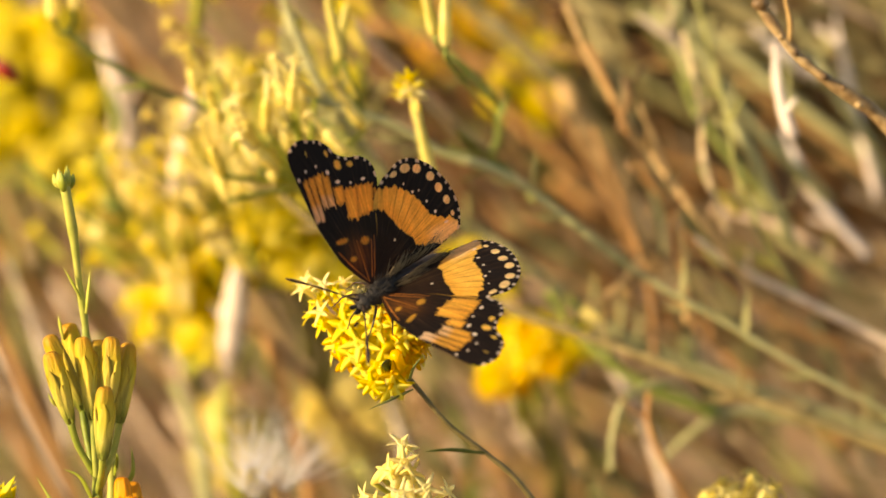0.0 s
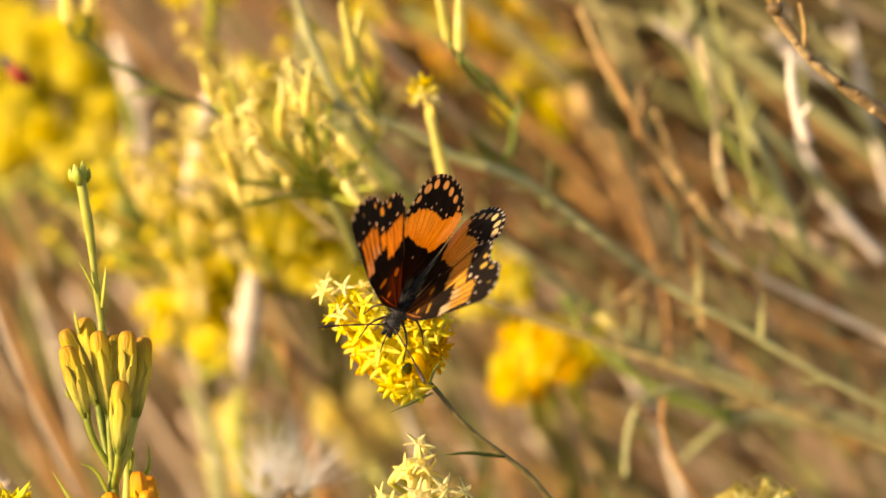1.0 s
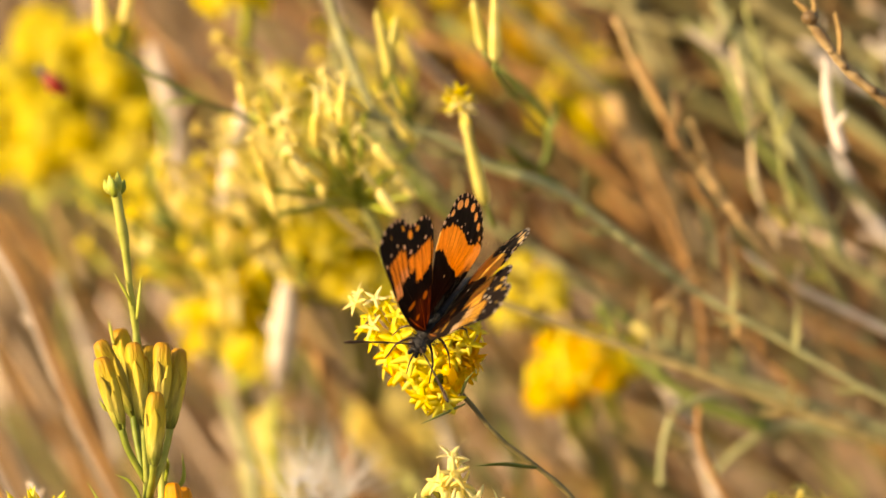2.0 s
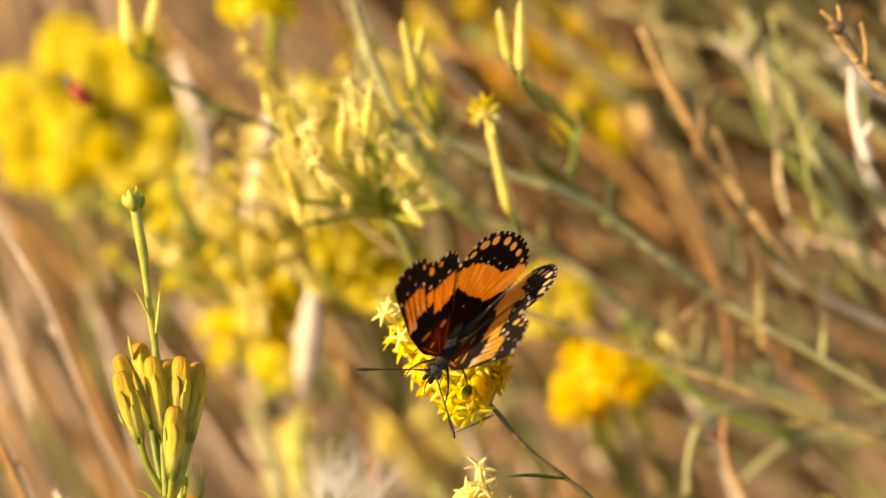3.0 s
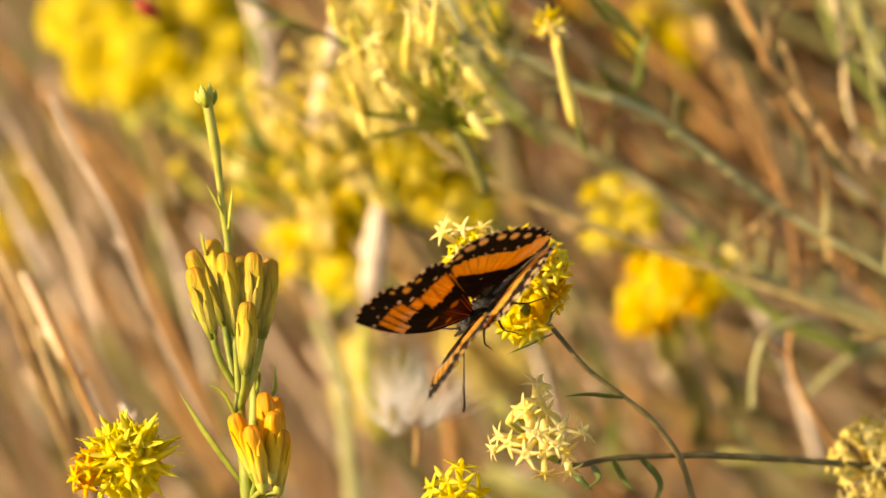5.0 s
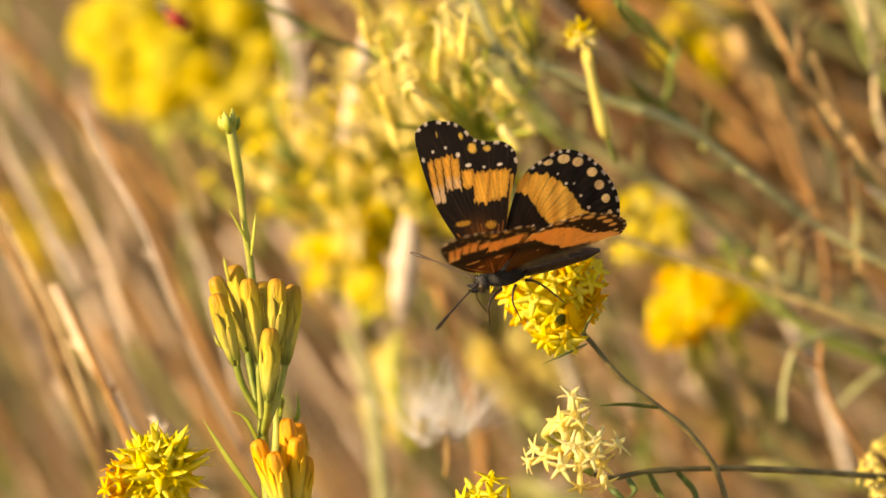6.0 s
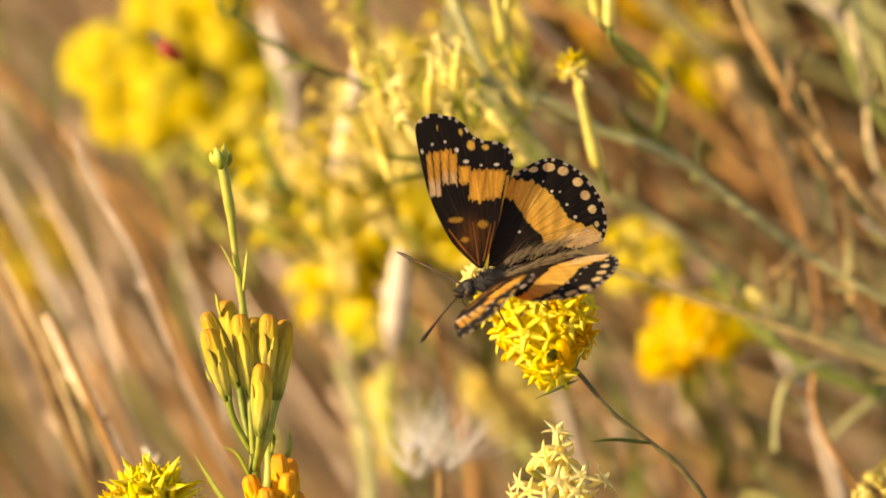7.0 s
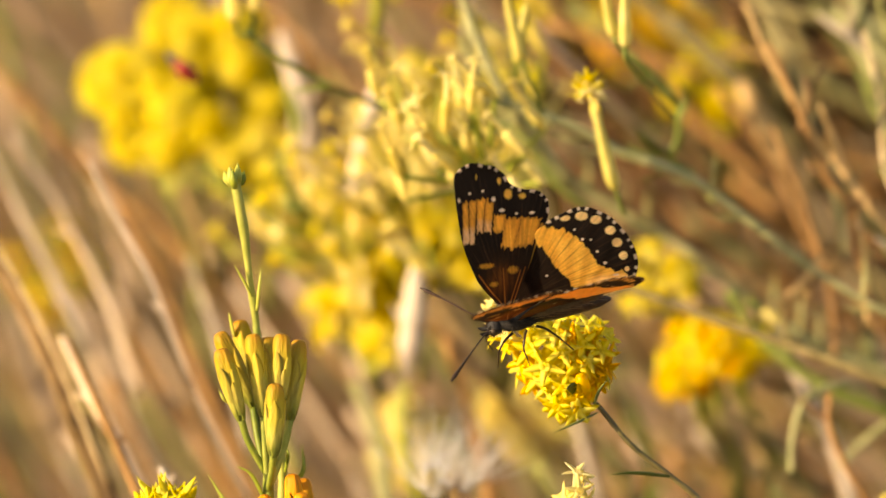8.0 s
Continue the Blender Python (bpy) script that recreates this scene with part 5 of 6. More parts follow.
    stalk("bush_branch", (B(65.3, 47.7, -110.0), B(71.0, 36.3, -110.0), B(79.6, 24.8, -110.0), B(93.6, 11.6, -115.0)), [0.8, 0.9, 1.0], SAGE, "sage stem within the bush")
    stalk("dead_twig", (B(68.1, 45.1, -130.0), B(76.9, 39.2, -130.0), B(87.7, 30.4, -130.0), B(106.0, 17.0, -132.0)), [0.5, 0.9, 1.0, 1.0], SAGE, "broad sage stem within the bush")
    stalk("bush_branch", (B(-18.0, -19.5, -130.0), B(-14.1, -29.3, -130.0), B(-12.1, -44.9, -130.0), B(-11.2, -54.7, -130.0)), [1.2, 1.4, 1.5], SAGE, "pale green upright stem within the bush")
    stalk("bush_branch", (B(-30.5, -11.6, -125.0), B(-32.0, -23.2, -125.0), B(-27.7, -35.0, -128.0)), [1.0, 1.1, 1.2], OLIVE, "olive stem behind the buds")
    stalk("bush_branch", (B(-0.5, 46.0, -66.0), B(3.0, 36.0, -66.0), B(8.6, 25.4, -68.0), B(18.0, 13.8, -74.0)), [0.6, 0.8, 0.8], SAGE, "pale sage stem between the florets")

    stalk("dead_twig", (B(60.1, 42.6, -105.0), B(63.4, 40.3, -105.0), B(66.8, 38.0, -106.0), B(69.9, 35.2, -108.0)), [0.3, 0.7, 0.6, 0.3], ASH, "pinkish bleached stem fragment within the bush")
    stalk("rusty_twig", (B(49.4, 36.3, -75.0), B(53.0, 29.0, -75.0), B(57.6, 18.2, -76.0), B(62.4, 10.1, -78.0), B(65.3, -0.8, -80.0), B(70.9, -10.9, -82.0)), [0.35, 0.4, 0.45, 0.5, 0.55], BROWN, "rust-brown woody stem within the bush")
    stalk("rusty_twig", (B(44.0, 31.0, -120.0), B(52.7, 19.4, -120.0), B(59.6, 5.9, -122.0), B(69.6, -11.6, -125.0)), [0.5, 0.6, 0.7, 0.8], BROWN, "rust-brown woody stem within the bush")
    stalk("bush_branch", (B(70.7, 30.2, -80.0), B(73.5, 23.8, -80.0), B(76.7, 18.3, -80.0), B(79.2, 12.9, -82.0), B(84.0, 3.8, -84.0)), [0.2, 0.9, 1.0, 0.7], SAGE, "pale grey-green leafy stem within the bush")
    stalk("bush_branch", (B(66.7, 33.2, -105.0), B(70.5, 25.6, -105.0), B(77.2, 17.1, -106.0), B(86.2, 7.7, -110.0)), [0.3, 0.6, 0.7, 0.7], MOSS, "mossy green stem within the bush")
    stalk("dead_twig", (B(54.4, -9.7, -130.0), B(59.3, -19.5, -130.0), B(65.4, -31.3, -132.0), B(69.5, -45.2, -134.0)), [0.7, 1.0, 1.0, 0.9], ASH, "pinkish bleached stem within the bush")
    stalk("dead_twig", (B(66.7, -3.7, -115.0), B(74.4, -13.3, -115.0), B(84.1, -21.0, -116.0), B(97.8, -30.7, -118.0)), [0.5, 0.8, 0.9, 0.9], BROWN, "rust-brown stem within the bush")
    stalk("bush_branch", (B(44.4, -3.6, -95.0), B(49.9, -11.1, -95.0), B(59.3, -18.6, -96.0), B(72.6, -24.2, -98.0)), [0.8, 1.0, 1.1, 1.2], MOSS, "mossy green stem within the bush")
    stalk("dead_twig", (B(49.9, 33.3, -150.0), B(51.5, 30.8, -150.0), B(56.2, 22.0, -150.0), B(60.9, 14.6, -150.0), B(65.1, 5.0, -150.0), B(68.5, -0.9, -150.0)), [1.2, 1.9, 2.0, 1.8, 1.4], TAN, "broad tan dry blade within the bush")
    stalk("bush_branch", (B(61.1, 17.8, -95.0), B(61.9, 14.1, -95.0), B(62.8, 9.7, -95.0), B(63.5, 2.1, -95.0)), [0.15, 0.8, 0.95, 0.3], SAGE, "pale sage shoot within the bush")
    stalk("bush_branch", (B(63.4, 44.8, -110.0), B(64.8, 42.0, -110.0), B(69.3, 33.6, -110.0), B(72.5, 28.2, -110.0)), [0.3, 1.0, 1.0, 0.3], SAGE, "pale sage shoot within the bush")
    stalk("green_shoot", (B(-30.4, 12.2, -140.0), B(-29.0, 10.5, -140.0), B(-27.7, 8.5, -140.0), B(-26.4, 6.1, -140.0)), [0.6, 2.2, 2.0, 0.5], MOSS, "small leafy green shoot within the bush")
    stalk("green_shoot", (B(-1.3, 10.6, -110.0), B(0.4, 9.1, -110.0), B(1.5, 6.9, -110.0), B(2.1, 3.9, -110.0)), [0.5, 1.6, 1.5, 0.5], MOSS, "small leafy green shoot within the bush")
    stalk("dead_twig", (B(-31.5, 42.2, -150.0), B(-28.6, 32.3, -150.0), B(-27.0, 24.2, -150.0), B(-26.5, 16.2, -150.0)), [1.2, 2.2, 2.4, 1.6], ASH, "broad bleached dead stem within the bush")
    stalk("tan_twig", (B(58.0, 26.5, -78.0), B(63.1, 13.8, -78.7), B(65.4, 2.0, -79.3), B(65.9, -8.9, -80.0)), [0.3, 0.4, 0.45, 0.5], TAN, "thin tan upright twig within the bush")
    stalk("rusty_twig", (B(56.5, 17.5, -84.0), B(62.7, 11.2, -84.7), B(69.2, 2.0, -85.3), B(75.5, -4.4, -86.0)), [0.35, 0.45, 0.5], BROWN, "thin rust-brown twig within the bush")
    stalk("tan_twig", (B(49.5, -6.2, -80.0), B(55.0, -2.6, -80.0), B(58.6, 2.0, -80.0)), [0.35, 0.55, 0.5], TAN, "short slanting tan twig within the bush")
    stalk("tan_twig", (B(65.7, 38.6, -84.0), B(68.4, 26.7, -84.0), B(69.3, 16.6, -84.0), B(73.0, 5.6, -84.0)), [0.3, 0.45, 0.5], STRAW, "thin straw-coloured twig within the bush")
    stalk("rusty_twig", (B(52.0, 23.5, -98.0), B(57.2, 10.4, -98.0), B(61.4, -3.6, -98.0), B(62.3, -14.9, -98.0)), [0.4, 0.5, 0.5], BROWN, "thin rust-brown twig within the bush")
    for a, c in ((B(72.0, 13.1, -92.0), B(75.7, 8.9, -92.0)), (B(49.3, -6.5, -88.0), B(52.4, -8.6, -88.0))):
        bud = thing("withered_bud", a, "dull yellow withered bud within the bush", "bud", "withered buds")
        cup(bud, a, c, 0.8, FADED, "calyx")
        bm = bmesh.new()
        tube(bm, [a + (c - a) * 0.05, a - (c - a) * 0.4, a - (c - a) * 0.9 + B(1, 0, -2)], [0.45, 0.45, 0.5], 7, 5)
        part("stalk", bm, MOSS, bud)

    stalk("bush_branch", (B(-43.8, 18.4, -120.0), B(-39.0, 13.6, -120.0), B(-33.3, 10.7, -122.0), B(-25.7, 4.0, -125.0)), [0.7, 0.9, 0.9, 0.8], MOSS, "bright mossy shoot within the bush")
    stalk("bush_branch", (B(-29.8, 31.4, -130.0), B(-27.8, 24.6, -130.0), B(-30.8, 16.8, -132.0), B(-26.0, 8.0, -135.0)), [0.7, 0.9, 0.9, 0.8], MOSS, "bright mossy shoot within the bush")
    stalk("bush_branch", (B(6.1, 24.0, -85.0), B(11.1, 20.8, -85.0), B(16.2, 13.9, -86.0), B(20.8, 10.2, -88.0)), [0.5, 0.6, 0.6, 0.6], MOSS, "thin green shoot behind the florets")

    stalk("green_shoot", (B(-8.7, -18.3, -122.0), B(-9.9, -24.1, -122.0), B(-9.1, -31.9, -123.0), B(-6.7, -40.8, -126.0)), [0.2, 1.3, 1.0, 0.5], SPROUT, "fresh yellow-green shoot within the bush")

    for a, b, c, r, mat, label in (
            (B(88.0, 43.0, -120.0), B(95.0, 31.0, -121.0), B(103.0, 20.0, -124.0), 0.9, SAGE, "pale sage stem within the bush"),
            (B(80.0, 46.0, -135.0), B(88.0, 38.0, -136.0), B(99.0, 31.0, -138.0), 1.2, BLEACHED, "pinkish bleached stem within the bush"),
            (B(86.0, 24.0, -118.0), B(92.0, 12.0, -118.0), B(101.0, 2.0, -120.0), 1.0, BLEACHED, "pinkish bleached stem within the bush"),
            (B(79.0, 14.0, -128.0), B(88.0, 5.0, -129.0), B(99.0, -3.0, -131.0), 0.9, SAGE, "pale sage stem within the bush"),
            (B(96.0, 44.0, -126.0), B(99.0, 30.0, -126.0), B(104.0, 12.0, -128.0), 0.9, BLEACHED, "bleached upright stem within the bush"),
            (B(82.0, -6.0, -125.0), B(91.0, -11.0, -126.0), B(103.0, -15.0, -128.0), 0.7, BROWN, "rust-brown stem within the bush"),
            (B(-84.0, 22.0, -150.0), B(-76.0, 6.0, -151.0), B(-66.0, -14.0, -154.0), 0.8, ASH, "pale pinkish stem within the bush"),
            (B(-72.0, 14.0, -140.0), B(-63.0, -3.0, -141.0), B(-56.0, -22.0, -143.0), 0.7, PINK, "bleached slanting stem within the bush"),
            (B(-48.0, 2.0, -145.0), B(-42.0, -14.0, -146.0), B(-37.0, -32.0, -148.0), 0.8, ASH, "pale pinkish stem within the bush"),
            (B(16.0, -18.0, -140.0), B(21.0, -28.0, -140.0), B(25.0, -44.0, -142.0), 0.8, ASH, "pale pinkish stem within the bush"),
            (B(30.0, -22.0, -135.0), B(33.0, -32.0, -136.0), B(34.0, -48.0, -138.0), 0.9, MOSS, "mossy green stem within the bush")):
        stalk("dead_twig" if mat in (ASH, PINK, BLEACHED) else "rusty_twig" if mat is BROWN else "bush_branch", (a, b, c), [r * 0.3, r, r * 0.9], mat, label)


build_stems()


def build_twig():
    ob = thing("woody_twig", B(102.0, 9.3, -26.0), "sharp brown twig with nodes and a pale broken tip", "twig", "bush stems")
    bm = bmesh.new()
    tube(bm, [B(71.0, 39.3, -22.0), B(73.0, 36.4, -22.0), B(75.5, 32.9, -22.0), B(78.5, 30.1, -22.0), B(81.4, 27.8, -22.0), B(85.7, 25.1, -23.0), B(89.8, 22.0, -24.0), B(102.0, 9.3, -26.0)], [0.75, 0.8, 0.7, 0.85, 0.8, 1.0, 1.15, 1.35], 12, 12, 0.45)
    part("stem", bm, BARK, ob)
    for a, b in ((B(75.5, 32.9, -22.0), B(74.8, 40.0, -21.0)), (B(71.4, 38.9, -22.0), B(71.4, 42.6, -22.0)), (B(71.2, 39.1, -22.0), B(68.9, 41.8, -22.0))):
        bm = bmesh.new()
        tube(bm, [a, (a + b) / 2 + B(0.5, 0, 0), b], [0.5, 0.45, 0.25], 8, 5, 0.3)
        part("side_twig", bm, TAN, ob)
    for p, r in ((B(74.1, 34.2, -20.0), 0.7), (B(76.3, 31.9, -21.0), 0.6), (B(80.6, 28.4, -21.0), 0.8), (B(83.3, 26.7, -20.0), 0.6), (B(85.8, 24.2, -21.0), 0.7), (B(71.1, 39.2, -21.0), 1.4)):
        bm = bmesh.new()
        ball(bm, p, (r, r * 0.8, r), 8)
        part("node", bm, BARK, ob)


build_twig()


def build_fluff():
    rng = random.Random(81)
    ob = thing("seed_fluff", B(-0.8, -40.1, -52.0), "pale fluffy seed head with fine radiating bristles", "seed head")
    c = B(-0.8, -32.5, -50.0)
    for k in range(9):
        bm = bmesh.new()
        o = c + B(rng.uniform(-5, 4), rng.uniform(-4, 2), rng.uniform(-5, 5))
        for _ in range(22):
            d = Vector((rng.gauss(0.2, 0.5) + 0.12 * (k - 4), rng.gauss(0.9, 0.35), rng.gauss(0, 0.7))).normalized()
            L = rng.uniform(5, 13)
            tube(bm, [o, o + d * L * 0.5 + B(rng.uniform(-0.8, 0.8), 0, 0), o + d * L + B(rng.uniform(-0.8, 0.8), 0, 0)], [0.045, 0.04, 0.02], 3, 3)
        part("bristle_tuft", bm, FLUFF, ob)
    bm = bmesh.new()
    tube(bm, [c, B(-0.5, -36.5, -51.0), B(-0.8, -40.1, -52.0)], [0.5, 0.4, 0.4], 8, 4)
    part("stem", bm, TAN, ob)


build_fluff()


def build_insect():
    ob = thing("small_red_insect", B(-44.9, 32.6, -92.0), "small red and grey insect on a golden flower head", "insect")
    bm = bmesh.new()
    tube(bm, [B(-42.9, 30.9, -92.0), B(-44.8, 32.5, -90.0), B(-46.5, 34.0, -91.0)], [0.5, 1.4, 1.3, 0.6], 10, 6)
    part("body", bm, RED, ob)
    bm = bmesh.new()
    tube(bm, [B(-46.5, 34.0, -91.0), B(-47.4, 34.9, -91.0), B(-48.0, 35.3, -91.0)], [0.75, 0.7, 0.25], 10, 4)
    part("head", bm, GREY, ob, "grey head")
    for a, b in ((B(-45.8, 33.1, -91.0), B(-47.4, 32.2, -95.0)), (B(-44.8, 32.3, -91.0), B(-46.2, 31.0, -95.0)), (B(-44.1, 32.0, -91.0), B(-43.7, 33.6, -95.0))):
        bm = bmesh.new()
        tube(bm, [a, (a + b) / 2 + B(0, 0, 0.6), b], [0.2, 0.15, 0.1], 6, 4)
        part("leg", bm, GREY, ob)


build_insect()

def build_shrub():
    """The woody foot of the bush, from the soil to the stems that it bears."""
    ob = new("rabbitbrush_shrub")
    ob.matrix_world = pose(0.01, 0.16, 0.0)
    tagged(ob, "woody grey-brown foot of the rabbitbrush bush", "shrub")
    down = FRAME.inverted()
    root = (down @ Vector((0.01, 0.16, -0.01))) / MM
    rng = random.Random(77)
    for tip, r in ((B(42.5, -54.2, -14.0), 0.8), (B(-25.2, -52.8, 2.0), 1.1), (B(-25.0, -53.4, -5.0), 0.8), (B(3.7, -53.4, -4.0), 0.9), (B(-43.9, -57.2, -2.0), 1.1), (B(71.2, -56.1, -35.0), 1.1), (B(96.5, -42.3, -45.0), 0.9), (B(-46.8, -53.3, -42.0), 1.8), (B(-32.2, -54.0, -120.0), 1.4), (B(-11.2, -54.7, -130.0), 1.6), (B(6.5, -54.7, -130.0), 1.3), (B(31.3, -60.4, -140.0), 1.4), (B(70.9, -57.2, -100.0), 1.3), (B(110.0, -32.5, -75.0), 1.0), (B(92.6, -29.1, -80.0), 0.9), (B(51.9, -61.2, -150.0), 1.5), (B(-78.8, -63.7, -180.0), 1.6)):
        side = B(rng.uniform(-16, 16), 0, rng.uniform(-16, 16))
        bm = bmesh.new()
        tube(bm, [tip, tip + (root - tip) * 0.12 + B(0, -12, 0), tip + (root - tip) * 0.5 + side * 1.6, root + (tip - root) * 0.12 + side, root + side * 0.5], [r, r * 1.2, r * 2.2, r * 3.4, r * 4.2], 10, 8, 0.3)
        part("branch", bm, BARK_DARK, ob)


build_shrub()

# ---- thicket and ground ----
slope = lambda x: -62 + 16 * min(max((x + 40) / 70, 0), 1) + (6 if x > 45 else 0)
ground()
field("fine_tan_thicket", TAN, 120, (10, 150), (-80, 80), (-330, -130), slope, (0.5, 1.5), (12, 50), "fine dry tan stems in the bush", jitter=38)
field("fine_brown_thicket", BROWN, 230, (10, 150), (-80, 80), (-330, -140), slope, (0.5, 1.6), (12, 55), "fine brown stems with shade in their colour in the bush", jitter=38)
field("fine_olive_thicket", OLIVE, 120, (10, 150), (-80, 80), (-330, -130), slope, (0.4, 1.4), (12, 50), "fine olive stems in the bush", jitter=38)
field("fine_pale_thicket", STRAW, 80, (20, 150), (-80, 80), (-320, -170), slope, (0.3, 0.9), (8, 28), "fine bleached stems in the bush", jitter=45)
field("fine_sage_thicket", SAGE, 80, (20, 150), (-80, 80), (-300, -120), slope, (0.5, 1.4), (8, 36), "fine sage stems in the bush", jitter=36)
# three dark fields: the upper right's inner shade, put into the stem colour
field("dim_thicket", SHADE_DARK, 110, (45, 105), (30, 95), (-300, -130), slope, (0.6, 1.9), (12, 45), "stems coloured dark in place of shade high in the bush", jitter=38)
field("dark_thicket", SHADE_DARK, 170, (25, 112), (22, 95), (-460, -200), slope, (1.0, 3.0), (25, 90), "stems coloured dark in place of shade deep in the bush", jitter=34)
field("shaded_thicket", SHADE_DARK, 110, (38, 95), (18, 62), (-260, -140), slope, (0.6, 1.8), (14, 50), "stems coloured dark in place of shade behind the dry twigs", jitter=36)
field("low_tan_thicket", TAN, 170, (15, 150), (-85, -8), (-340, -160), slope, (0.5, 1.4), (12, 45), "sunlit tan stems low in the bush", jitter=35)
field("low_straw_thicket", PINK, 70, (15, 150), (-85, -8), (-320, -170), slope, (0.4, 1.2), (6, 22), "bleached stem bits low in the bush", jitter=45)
# brown thickets: part of the deep shade is their darkened base colour
field("brown_thicket", BROWN, 300, (0, 160), (2, 90), (-460, -180), slope, (0.6, 2.2), (30, 110), "brown stems with shade in their colour deep in the bush", jitter=24)
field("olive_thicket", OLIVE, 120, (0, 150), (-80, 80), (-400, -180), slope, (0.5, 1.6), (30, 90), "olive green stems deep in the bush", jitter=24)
field("shade_thicket", BROWN, 200, (-120, 0), (-90, 90), (-460, -230), slope, (0.5, 1.4), (20, 80), "brown stems with shade in their colour behind the flowers")
field("low_moss_thicket", OLIVE, 34, (-110, 10), (-90, 0), (-330, -170), slope, (0.6, 1.6), (30, 90), "olive stems low in the bush", jitter=14)
field("low_thicket", BROWN, 45, (-110, 10), (-90, 0), (-300, -150), slope, (0.4, 1.2), (40, 110), "brown stems with shade in their colour low in the bush", jitter=10)
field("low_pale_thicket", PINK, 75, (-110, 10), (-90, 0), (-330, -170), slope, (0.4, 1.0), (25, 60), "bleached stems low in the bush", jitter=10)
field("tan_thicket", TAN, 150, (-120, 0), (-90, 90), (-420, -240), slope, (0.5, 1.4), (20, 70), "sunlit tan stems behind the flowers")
field("moss_thicket", OLIVE, 130, (-120, 0), (-90, 90), (-400, -230), slope, (0.5, 1.5), (20, 80), "olive stems behind the flowers")
field("pale_thicket", PINK, 150, (-120, 110), (-90, 90), (-420, -250), slope, (0.6, 1.8), (25, 70), "bleached stems far back in the bush")
field("bleached_thicket", ASH, 60, (-110, 30), (-85, 70), (-300, -150), slope, (0.3, 0.8), (14, 50), "fine bleached stems behind the flowers", jitter=16)
field("high_pale_thicket", PINK, 45, (70, 150), (-20, 90), (-240, -120), slope, (0.3, 0.8), (8, 30), "fine bleached stems high in the bush", jitter=34)



